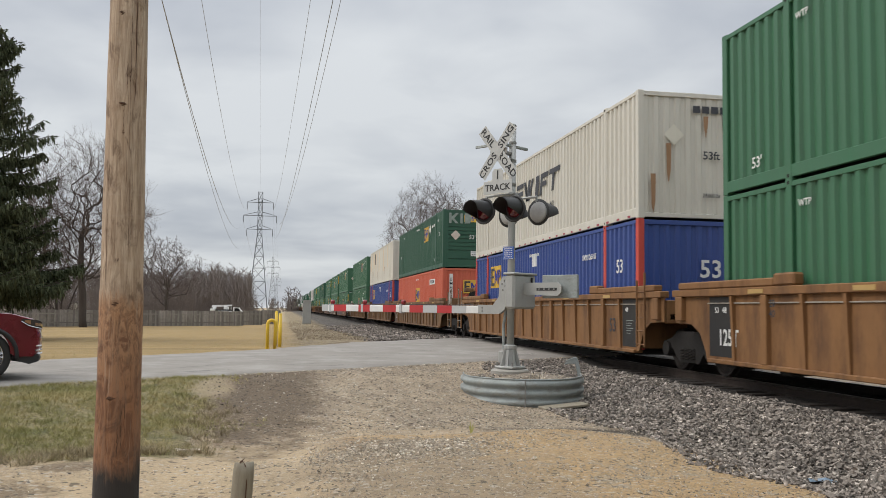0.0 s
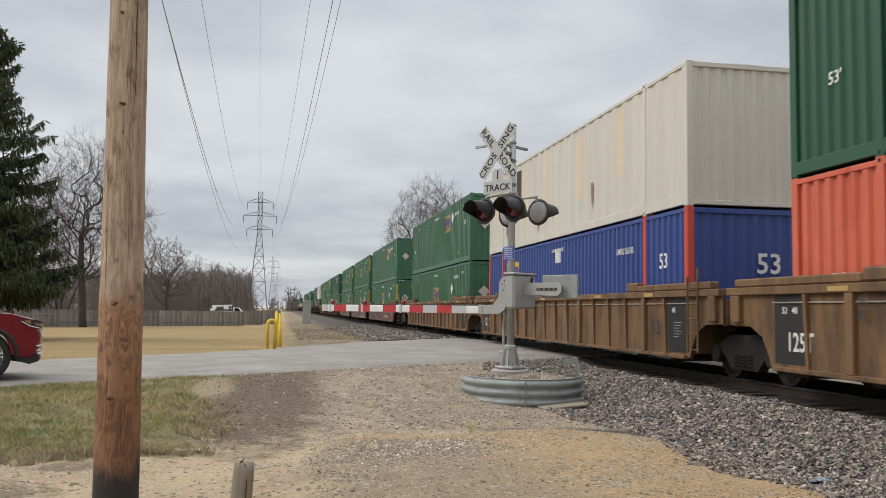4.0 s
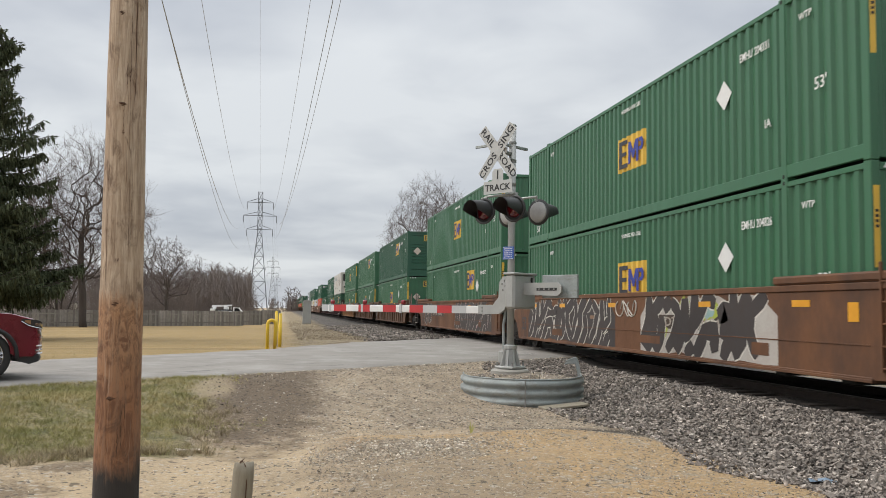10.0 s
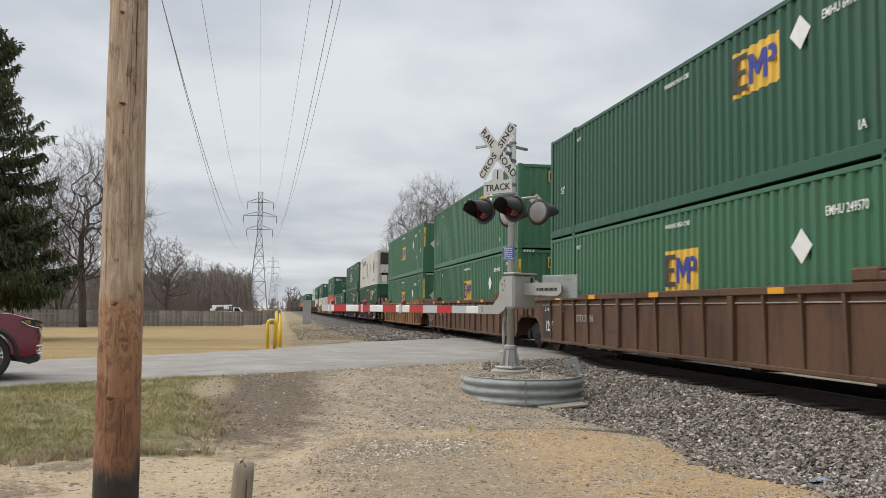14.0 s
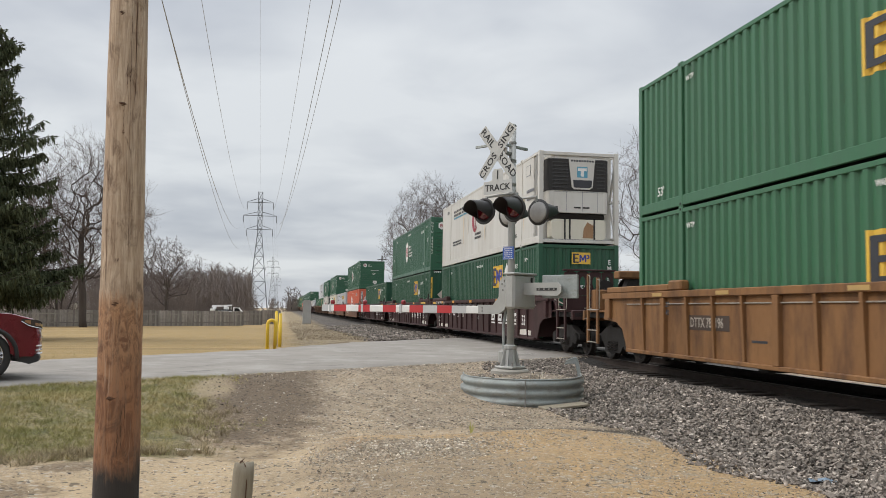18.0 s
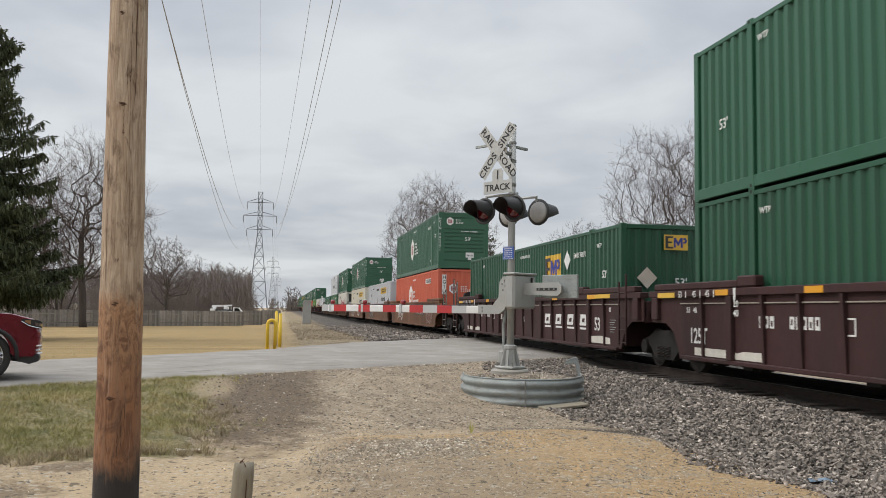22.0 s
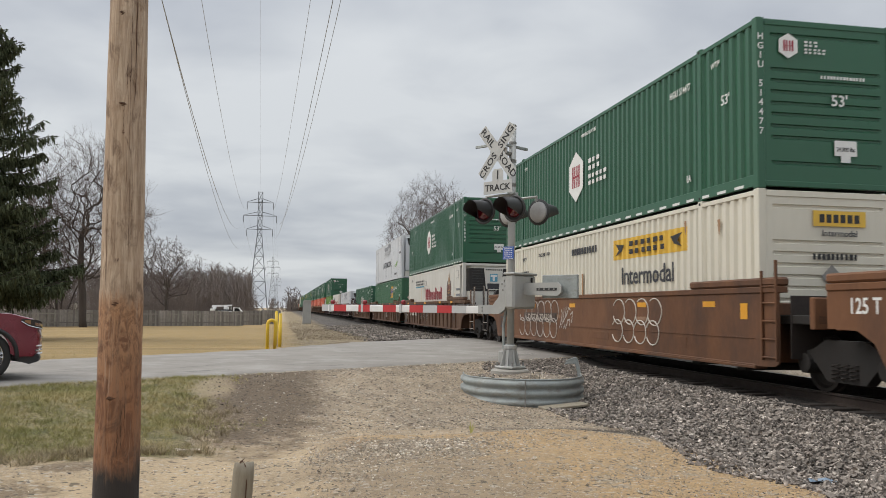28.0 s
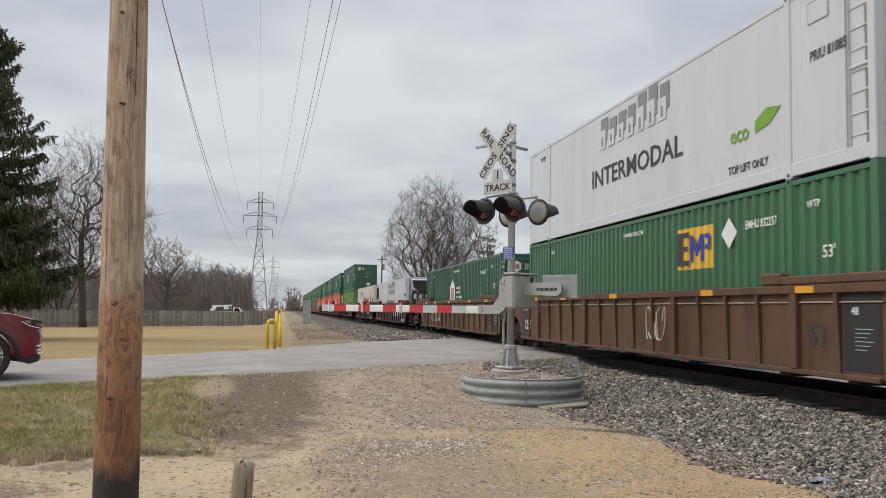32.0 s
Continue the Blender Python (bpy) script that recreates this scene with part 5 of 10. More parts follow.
def make_emp(paint, label, variant="high", front="pressed", code="", faded=False, strip=False, badge=True, seed=1):
    """variant: where the placard and diamond sit on the side."""
    c = empty("shipping_container", label, "container")
    box_body(c, paint, "pressed", front, RED if paint is BLUE else None)
    at = {"high": (5.15, 2.05, 3.82, 2.22), "mid": (8.0, 1.55, 3.82, 1.8), "mixed": (5.15, 2.08, 3.82, 1.8), "low": (7.9, 1.66, 3.87, 1.84), "rear": (12.85, 2.05, 8.0, 2.46)}[variant]
    if badge:
        badge_letters(c, "pressed", at[0], at[1], 1.52, 0.8, faded)
    if variant == "rear":
        part("placard", plate_mesh("pressed", 7.8, 8.2, 2.2, 2.6, WHITEPAINT), None, c, "white square placard")
    elif paint not in (ORANGE,):
        part("hazard_diamond", poly(diamond(at[2], at[3], 0.27), WHITEPAINT, -1.2915), None, c, "dirty white diamond placard")
    if paint is BLUE:
        text("53", 0.44, WHITEPAINT, c, on_side(-1.29, 1.08, 1.86), squeeze=0.95)
        part("placard", plate_mesh("pressed", 0.86, 1.3, 0.75, 1.4, WHITEPAINT), None, c, "white square placard")
        text("53", 0.56, WHITEPAINT, c, on_front(0.42, -0.014, 1.78))
        part("placard", fpoly(rect(0.42, 1.1, 0.72, 0.46), WHITEPAINT, -0.012), None, c, "white square placard")
        text("WARNING HIGH CUBE", 0.13, WHITEPAINT, c, on_side(-1.29, 8.0, 2.55), squeeze=0.8)
        text(code or "UMXU 265105", 0.2, WHITEPAINT, c, on_side(-1.29, 3.1, 2.2), squeeze=0.8)
        return c
    if paint is ORANGE:
        part("code_strip", poly(rect(2.9, 2.28, 1.7, 0.28), WHITEPAINT, -1.2925), None, c, "white strip with a black code")
        text(code, 0.23, SIGNBLACK, c, on_side(-1.2985, 2.9, 2.28), squeeze=0.85)
        part("code_strip", fpoly(rect(-0.86, 1.72, 0.17, 1.75), WHITEPAINT, -0.012), None, c, "white upright strip with a black code")
        text("\n".join(code[:7]), 0.2, SIGNBLACK, c, on_front(-0.86, -0.018, 1.72), name="vertical_code")
        badge_letters(c, None, 0.22, 1.98, 0.94, 0.66)
        text("53'", 0.26, WHITEPAINT, c, on_side(-1.29, BOX_L - 1.1, 1.3))
        text("WARNING HIGH CUBE", 0.13, WHITEPAINT, c, on_side(-1.29, 8.0, 2.55), squeeze=0.8)
        return c
    side_marks(c, "pressed", -0.4 if variant in ("mid", "mixed", "low") else 0.0, code, seed)
    end_marks(c, code, faded=faded, seed=seed)
    if strip:
        caution_strip(c)
        hatch_ends(c)
    return c


def make_hub(label, code="", seed=1, dashes=False):
    c = empty("shipping_container", label, "container")
    box_body(c, HUBGREEN, "pressed", "barred")
    badge_hex(c, "pressed", 8.93, 1.53, 0.68)
    side_marks(c, "pressed", 0.0, code, seed)
    end_marks(c, code, hexes=True, seed=seed)
    if dashes:
        reflect_dashes(c, WHITEPAINT)
    return c


def make_orange_group(label):
    c = empty("shipping_container", label, "container")
    box_body(c, ORANGE, "pressed", "pressed")
    part("badge", poly([(10.0, 1.1), (8.6, 1.1), (8.6, 1.95), (9.3, 2.3), (10.0, 1.95)], WHITEPAINT, -1.2925), None, c, "white house-shaped badge")
    for dx, w, h in ((-0.28, 0.16, 0.75), (0.28, 0.16, 0.75), (0.0, 0.5, 0.14)):
        part("stroke", poly(rect(9.3 + dx, 1.5, w, h), ORANGE, -1.2965), None, c)
    logo_row(c, "s", 7.95, 1.72, 0.8, 0.42, 3, WHITEPAINT, 0.24)
    logo_row(c, "s", 7.3, 1.2, 2.1, 0.42, 8, WHITEPAINT, 0.24)
    part("number_plate", poly(rect(2.9, 2.35, 1.9, 0.26), WHITEPAINT, -1.2925), None, c, "white strip with a number")
    bars(c, "s", 2.9, 2.35, 1.7, 0.2, 9, SIGNBLACK)
    badge_hex(c, None, -0.5, 1.9, 0.27, WHITEPAINT, True)
    part("code_plate", fpoly(rect(-0.98, 2.1, 0.22, 1.0), WHITEPAINT, -0.012), None, c, "white code plate")
    text("\n".join("HGIU"), 0.24, SIGNBLACK, c, on_front(-0.98, -0.018, 2.1))
    text("WARNING HIGH CUBE", 0.13, WHITEPAINT, c, on_side(-1.29, 8.0, 2.55), squeeze=0.8)
    return c


def make_swift(label, style="pressed", named=True):
    """Cream-white box with slanted dark letter blocks."""
    c = empty("shipping_container", label, "container")
    box_body(c, WHITE, style, "pressed")
    if named:
        for k, (a, w) in enumerate(((9.75, 0.8), (8.75, 1.1), (7.75, 0.35), (7.05, 0.75), (6.15, 0.85))):
            sl = 0.22
            L0, R0 = a + w / 2, a - w / 2
            cut = 0.2
            shapes = {0: [[(L0, 1.45), (R0, 1.45), (R0, 1.6), (L0, 1.6)], [(L0, 1.85), (R0, 1.85), (R0, 1.7), (L0, 1.7)], [(L0, 2.1), (R0, 2.1), (R0, 1.95), (L0, 1.95)]],
                      1: [[(L0, 2.1), (L0 - cut, 2.1), (L0 - 0.4, 1.45), (L0 - 0.6, 1.45)], [(a, 2.1), (a - cut, 2.1), (a - 0.1, 1.45), (a - 0.3 + 0.5, 1.45)], [(R0 + cut, 2.1), (R0, 2.1), (R0 + 0.3, 1.45), (R0 + 0.5, 1.45)]],
                      2: [[(L0, 1.45), (R0, 1.45), (R0, 2.1), (L0, 2.1)]],
                      3: [[(L0, 1.45), (L0 - cut, 1.45), (L0 - cut, 2.1), (L0, 2.1)], [(L0 - cut, 2.1), (R0, 2.1), (R0, 1.95), (L0 - cut, 1.95)], [(L0 - cut, 1.85), (R0 + 0.15, 1.85), (R0 + 0.15, 1.7), (L0 - cut, 1.7)]],
                      4: [[(L0, 2.1), (R0 - 0.15, 2.1), (R0 - 0.15, 1.95), (L0, 1.95)], [(a + 0.1, 1.95), (a - 0.1, 1.95), (a - 0.1, 1.45), (a + 0.1, 1.45)]]}[k]
            for s in shapes:
                part("letter_block", poly([(q[0] - (q[1] - 1.45) * sl, q[1]) for q in s], DARKPAINT, -1.2925), None, c)
        text("INTERMODAL", 0.42, DARKPAINT, c, on_side(-1.293, 7.3, 0.98), squeeze=1.05)
        text("53ft", 0.26, DARKPAINT, c, on_front(0.45, -0.014, 1.45))
        for k in range(4):
            part("letter_block", fpoly(rect(0.1 + k * 0.22, 2.5, 0.17, 0.16), DARKPAINT), None, c)
        text("24,000 lbs", 0.13, DARKPAINT, c, on_front(0.45, -0.014, 0.55), squeeze=0.8)
        part("hazard_diamond", fpoly(diamond(-0.45, 1.9, 0.24), CREAM, -0.012), None, c, "faded diamond placard")
        part("scorch_mark", fpoly([(0.78, 2.1), (1.05, 2.1), (1.05, 2.75), (0.8, 2.7)], BLACKSPRAY, -0.012), None, c, "dark weather stain")
        for x, z0, z1 in ((-0.58, 0.8, 1.7), (-0.95, 0.1, 1.0), (0.32, 1.85, 2.35), (0.98, 0.2, 1.6)):
            part("rust_run", fpoly([(x - 0.06, z1), (x - 0.04, z0 + 0.2), (x, z0), (x + 0.05, z0 + 0.3), (x + 0.06, z1)], RUSTMARK, -0.018), None, c, "rust run")
        reflect_dashes(c, LOGORED, 0.075, 24, 0.65, 0.15)
    else:
        for a, z0, z1, w in ((15.2, 1.2, 2.6, 0.5), (14.1, 0.9, 2.7, 0.45), (13.0, 1.4, 2.7, 0.5), (11.4, 0.7, 2.6, 0.5), (9.2, 1.0, 2.7, 0.5), (6.2, 0.9, 2.6, 0.5), (3.4, 1.1, 2.7, 0.5)):
            part("faded_panel", plate_mesh(style, a - w / 2, a + w / 2, z0, z1, TANSTAIN, 0.002), None, c, "tan weather stain")
        streaks(c, [(13.6, 0.4, 1.1, 0.2), (9.9, 0.3, 1.0, 0.16), (5.2, 0.5, 1.2, 0.2)], RUSTMARK)
        part("scorch_mark", plate_mesh(style, 11.9, 12.5, 1.7, 2.6, BLACKSPRAY, 0.003), None, c, "dark square stain")
    return c


RUSTMARK = material("rust_run_stain", (0.33, 0.20, 0.11), (0.26, 0.14, 0.07), 0.8, scale=4, stretch=(3, 3, 0.6), fine=30, bump=0.0)
TANSTAIN = material("tan_weather_stain", (0.60, 0.48, 0.32), (0.66, 0.60, 0.50), 0.7, scale=2, stretch=(2, 2, 0.4), fine=12, bump=0.0)


def make_jb(label, upper=True, plain=False):
    """Cream box with a yellow banner."""
    c = empty("shipping_container", label, "container")
    paint = PRIMEW if plain else CREAM
    box_body(c, paint, "pressed", "barred")
    a0 = 4.45
    part("banner", plate_mesh("pressed", a0 - 1.85, a0 + 1.85, 2.03, 2.5, YELLOWSIGN), None, c, "yellow banner")
    logo_row(c, "s", a0, 2.27, 1.9, 0.3, 6, SIGNBLACK, 0.3, 0.002)
    for k in (-1, 1):
        part("banner_flourish", poly([(a0 + k * 1.7, 2.4), (a0 + k * 1.2, 2.35), (a0 + k * 1.35, 2.2), (a0 + k * 1.7, 2.12), (a0 + k * 1.5, 2.25)], SIGNBLACK, -1.294), None, c)
    text("Intermodal", 0.55, DARKPAINT, c, on_side(-1.294, a0, 1.62), squeeze=1.12)
    part("banner", fpoly(rect(0.18, 2.42, 0.98, 0.26), YELLOWSIGN), None, c, "yellow banner")
    for k in range(6):
        part("letter_block", fpoly(rect(-0.15 + k * 0.13, 2.42, 0.09, 0.14), SIGNBLACK, -0.016), None, c)
    text("Intermodal", 0.15, DARKPAINT, c, on_front(0.18, -0.014, 2.17))
    bars(c, None, 0.1, 1.78, 0.85, 0.1, 10, SIGNBLACK, 3)
    part("hazard_diamond", fpoly(diamond(0.02, 1.45, 0.2), STEELGREY, -0.012), None, c, "scuffed grey diamond placard")
    text("WTP", 0.2, DARKPAINT, c, on_side(-1.29, BOX_L - 2.3, 2.45))
    text("STACK LIMIT 3 HIGH", 0.15, DARKPAINT, c, on_side(-1.29, BOX_L - 4.4, 2.5), squeeze=0.8)
    bars(c, "s", BOX_L - 7.8, 2.4, 1.9, 0.17, 10, DARKPAINT, 5)
    bars(c, "s", BOX_L - 2.3, 2.0, 0.9, 0.16, 6, DARKPAINT, 6)
    streaks(c, [(8.4, 0.9, 1.8, 0.12), (1.3, 2.2, 2.5, 0.1), (2.6, 2.3, 2.6, 0.1)], RUSTMARK)
    return c


def make_reefer(label, words="england", prime=False):
    """Smooth white refrigerated box with its cooling machine in a tubular end frame."""
    c = empty("refrigerated_container", label, "container")
    paint = PRIMEW if prime else REEFERCLEAN if words == "england" else REEFER
    box_body(c, paint, "panelled", "open")
    part("bulkhead", Mesher().box(-1.26, 1.26, 0.60, 0.66, 0.14, 2.862), paint, c)
    for x in (-1.215, 1.215):
        if prime:
            for z in np.arange(0.4, 2.7, 0.3):
                part("ladder_rung", Mesher().tube((x, 0.14, z), (x, 0.66, z), 0.018, n=6), paint, c)
            part("bay_sheet", Mesher().box(min(x * 0.97, x), max(x * 0.97, x), 0.3, 0.62, 0.2, 2.78, 0.01), paint, c)
        else:
            part("brace", Mesher().path([(x, 0.08, 0.12), (x, 0.56, 1.32), (x, 0.1, 2.72)], 0.036, 8), paint, c, "white tubular brace")
        part("tie_bar", Mesher().tube((x, 0.1, 1.36), (x, 0.6, 1.36), 0.03, n=8), paint, c)
        part("inner_post", Mesher().box(min(x * 0.98, x * 1.05), max(x * 0.98, x * 1.05), 0.66, 0.74, 0.24, 2.78, 0.01), paint, c)
    if prime:
        part("cooling_unit", Mesher().prism([(0.0, 0.55), (0.46, 0.55), (0.46, 2.75), (0.1, 2.7), (-0.0, 2.2)], -1.02, 1.02, "x"), paint, c, "white moulded cooling unit")
        part("grille", Mesher().prism([(-0.95, 2.66), (0.95, 2.66), (0.85, 2.2), (0.45, 1.9), (-0.45, 1.9), (-0.85, 2.2)], -0.02, 0.03, "y"), BLACKPAINT, c, "black louvred grille")
        part("badge", fpoly([(0.16 * math.cos(k * 0.42) + 0.1, 2.52 + 0.055 * math.sin(k * 0.42)) for k in range(15)], GREYINK, -0.021), None, c)
        part("seam", fpoly(rect(0.0, 1.25, 0.02, 1.2), GREYINK, -0.002), None, c)
        for x in (-0.6, 0.6):
            part("seam", fpoly(rect(x, 1.3, 0.02, 1.4), GREYINK, -0.002), None, c)
        part("fuel_tank", Mesher().box(-1.05, 1.05, 0.02, 0.45, 0.1, 0.48, 0.05), REEFER, c, "white fuel tank")
        part("tank_strap", Mesher().box(-0.32, -0.26, 0.0, 0.03, 0.1, 0.48).box(0.5, 0.56, 0.0, 0.03, 0.1, 0.48), STEELGREY, c)
    else:
        bow = [(-0.99, 0.59), (-0.99, 0.2), (-0.93, 0.1), (-0.8, 0.045), (0.8, 0.045), (0.93, 0.1), (0.99, 0.2), (0.99, 0.59)]
        part("cooling_unit", Mesher().prism(bow, 0.98, 2.70, "z"), paint, c, "white cooling unit")
        part("unit_cap", Mesher().prism([(q[0] * 0.96, 0.59 - (0.59 - q[1]) * 0.95) for q in bow], 2.705, 2.76, "z"), paint, c)
        part("grille_shroud", Mesher().prism([(q[0] * 1.012, 0.592 - (0.592 - q[1]) * 1.02) for q in bow], 1.66, 2.66, "z"), BLACKPAINT, c, "black wrap-round grille")
        for k in range(8):
            for xa, xb in ((-0.86, -0.36), (0.58, 0.86)):
                part("louvre", Mesher().box(xa, xb, 0.018, 0.034, 1.74 + k * 0.112, 1.775 + k * 0.112, 0.004), LAMPBLACK, c)
        part("front_door", Mesher().prism([(-0.34, 2.685), (0.52, 2.685), (0.44, 1.78), (0.34, 1.71), (-0.16, 1.71), (-0.24, 1.78)], 0.004, 0.033, "y"), paint, c, "white centre panel")
        part("display_panel", Mesher().prism([(-0.2, 2.0), (0.42, 2.0), (0.4, 1.8), (0.34, 1.76), (-0.14, 1.76), (-0.18, 1.8)], -0.004, 0.0035, "y"), DARKPAINT, c, "dark control strip")
        part("badge", fpoly(rect(0.1, 2.25, 0.34, 0.34), TEALINK, 0.002), None, c, "blue square badge")
        part("badge_mark", fpoly(rect(0.1, 2.33, 0.28, 0.09), WHITEPAINT, -0.002), None, c)
        part("badge_mark", fpoly(rect(0.1, 2.2, 0.1, 0.17), WHITEPAINT, -0.0021), None, c)
        for k in range(9):
            part("letter_block", fpoly(rect(-0.24 + k * 0.085, 2.6, 0.055, 0.06), DARKPAINT, 0.002), None, c)
        for x in (-0.4, 0.12, 0.62):
            part("seam", fpoly(rect(x, 1.33, 0.014, 0.62), GREYINK, 0.044), None, c)
        part("seam", fpoly(rect(0.0, 1.63, 1.6, 0.014), GREYINK, 0.044), None, c)
        for x in (-0.05, 0.24):
            part("vent_slot", fpoly(rect(x, 1.14, 0.22, 0.05), BLACKPAINT, 0.043), None, c)
        part("latch", fpoly(rect(-0.72, 1.12, 0.09, 0.09), BLACKPAINT, 0.043), None, c)
        # added dark block: the shade of the gap is put into its colour
        part("unit_base", Mesher().box(-0.9, 0.9, 0.2, 0.58, 0.80, 0.98, 0.02), GRIME, c, "dark block standing for the shaded gap below the unit")
        part("fuel_tank", Mesher().prism([(-0.86, 0.24), (-0.78, 0.16), (0.82, 0.16), (0.9, 0.24), (0.9, 0.7), (0.82, 0.78), (-0.78, 0.78), (-0.86, 0.7)], 0.1, 0.56, "y"), CREAM, c, "dirty cream fuel tank")
        for x in (-0.46, -0.3, 0.5):
            part("tank_strap", Mesher().box(x, x + 0.055, 0.085, 0.10, 0.16, 0.78, 0.003), BLACKPAINT, c, "black tank strap")
        part("tank_shelf", Mesher().box(-1.15, 1.15, 0.08, 0.6, 0.1, 0.155, 0.01), STEELGREY, c)
        part("stain", fpoly([(0.15, 0.2), (0.48, 0.2), (0.5, 0.6), (0.3, 0.7), (0.18, 0.5)], RUSTMARK, 0.0985), None, c, "brown oil stain")
    text("WTP", 0.2, DARKPAINT, c, on_side(-1.29, BOX_L - 1.4, 2.5))
    part("seam", poly(rect(2.05, 1.45, 0.03, 2.7), GREYINK, -1.288), None, c)
    part("hatch", poly(rect(1.22, 2.42, 0.5, 0.34), GREYINK, -1.284), None, c)
    part("hatch_cover", poly(rect(1.22, 2.42, 0.46, 0.30), paint, -1.288), None, c)
    if prime:
        for k in range(7):
            a = 9.75 - k * 0.56
            h = (0.55 if k in (0, 4, 5) else 0.44) + k * 0.02
            part("letter_block", poly([(a + 0.2, 2.0 + 0.12), (a - 0.24, 2.0 + 0.12), (a - 0.24, 2.0 + 0.12 + h), (a + 0.2, 2.0 + 0.12 + h)], GREYINK, -1.292), None, c, "dark grey shadowed letter block")
            part("letter_face", poly([(a + 0.3, 1.92), (a - 0.1, 1.92), (a - 0.1, 1.92 + h * 0.85), (a + 0.3, 1.92 + h * 0.85)], PRIMEW, -1.296), None, c)
            part("letter_gap", poly(rect(a + 0.1, 2.1, 0.1, h * 0.4), GREYINK, -1.3), None, c)
        text("INTERMODAL", 0.62, DARKPAINT, c, on_side(-1.29, 8.1, 1.22), squeeze=1.3)
        text("eco", 0.42, LEAFGREEN, c, on_side(-1.29, 3.45, 1.0))
        part("leaf", poly([(2.95, 0.92), (2.5, 1.0), (2.2, 1.22), (2.6, 1.28), (2.95, 1.12)], LEAFGREEN, -1.29), None, c, "green leaf shape")
        text("TOP LIFT ONLY", 0.2, DARKPAINT, c, on_side(-1.29, 3.2, 0.4), squeeze=0.9)
        text("PRIU 81085", 0.22, DARKPAINT, c, on_side(-1.29, 1.0, 1.75), squeeze=0.8)
    else:
        logo_row(c, "s", 11.85, 2.32, 3.1, 0.27, 9, DARKPAINT, 0.22)
        bars(c, "s", 11.85, 2.1, 3.0, 0.07, 26, TEALINK, 4)
        part("outline_square", poly(rect(9.75, 2.25, 0.32, 0.26), GREYINK, -1.29), None, c)
        part("outline_square", poly(rect(9.75, 2.25, 0.28, 0.22), REEFER, -1.294), None, c)
        if words == "england":
            for k in range(10):
                a, h = 9.6 - k * 0.5, (0.62 if k in (0, 1, 2, 6, 9) else 0.42)
                part("letter_block", poly([(a + 0.19, 1.36), (a + 0.06, 1.3), (a + 0.02, 1.36 + h * 0.9), (a + 0.21, 1.36 + h)], LOGORED, -1.292), None, c, "crimson stroke")
                part("letter_block", poly([(a - 0.03, 1.36 + h * 0.95), (a - 0.19, 1.36 + h * 0.8), (a - 0.14, 1.34), (a - 0.05, 1.4)], LOGORED, -1.292), None, c, "crimson stroke")
                part("letter_block", poly([(a + 0.02, 1.33), (a - 0.05, 1.33), (a - 0.05, 1.41), (a + 0.03, 1.4)], LOGORED, -1.2921), None, c, "crimson stroke")
            u = 1.72
        else:
            part("letter_block", poly([(9.0 - 0.5 * math.cos(t), 1.62 + 0.5 * math.sin(t)) for t in np.linspace(0.75, 5.5, 18)] + [(9.0 - 0.1 - 0.28 * math.cos(t), 1.62 + 0.36 * math.sin(t)) for t in np.linspace(5.5, 0.75, 18)], LOGORED, -1.292), None, c, "large crimson initial")
            part("letter_block", poly(rect(8.9, 1.62, 0.1, 0.62), LOGORED, -1.2935), None, c)
            part("letter_block", poly([(6.5, 1.3), (6.1, 1.4), (6.05, 1.9), (6.5, 2.0), (6.35, 1.65)], DARKPAINT, -1.292), None, c)
            logo_row(c, "s", 12.6, 0.95, 1.9, 0.2, 13, DARKPAINT, 0.2)
            logo_row(c, "s", 8.4, 0.95, 1.2, 0.26, 6, DARKPAINT, 0.2)
            u = 1.62
        for k, (da, du, w, h, mt) in enumerate(((0, -0.12, 0.66, 0.86, CRESTDARK), (0, 0.14, 0.5, 0.34, LOGOGOLD), (0, 0.16, 0.38, 0.24, CRESTRED), (0, -0.22, 0.46, 0.34, CRESTDARK), (0, 0.5, 0.3, 0.34, LOGOGOLD), (0, 0.72, 0.14, 0.2, LOGOGOLD),
                                                  (-0.4, 0.08, 0.17, 0.74, CRESTRED), (0.4, 0.08, 0.17, 0.74, CRESTRED), (-0.4, 0.36, 0.12, 0.2, CRESTDARK), (0.4, 0.36, 0.12, 0.2, CRESTDARK), (0, -0.1, 0.5, 0.06, LOGOGOLD),
                                                  (0, -0.36, 0.4, 0.05, LOGOGOLD), (0, -0.52, 0.78, 0.1, LOGOGOLD))):
            wv = [(3.13 + da + w / 2 * math.cos(q * 0.3927 + 0.2) * (1 + 0.1 * (q % 2)), u + du + h / 2 * math.sin(q * 0.3927 + 0.2) * (1 + 0.08 * (q % 3))) for q in range(16)]
            part("crest_shape", poly(wv, mt, -1.290 - 0.0012 * k, 0.002), None, c, "gold, red and black crest shape")
        text("TOP LIFT ONLY", 0.18, DARKPAINT, c, on_side(-1.29, 3.1, 0.42), squeeze=0.9)
        for j in range(2):
            bars(c, "s", 1.0, 1.75 - j * 0.25, 0.8, 0.1, 7, GREYINK, j)
        streaks(c, [(11.2, 0.8, 2.0, 0.18), (10.3, 1.0, 2.1, 0.12), (7.2, 0.6, 1.2, 0.12), (1.7, 0.5, 1.6, 0.12)], TANSTAIN)
    return c


# ---- well wagons
WHEEL_R = 0.42
SPINNERS = {-1: [], 1: []}


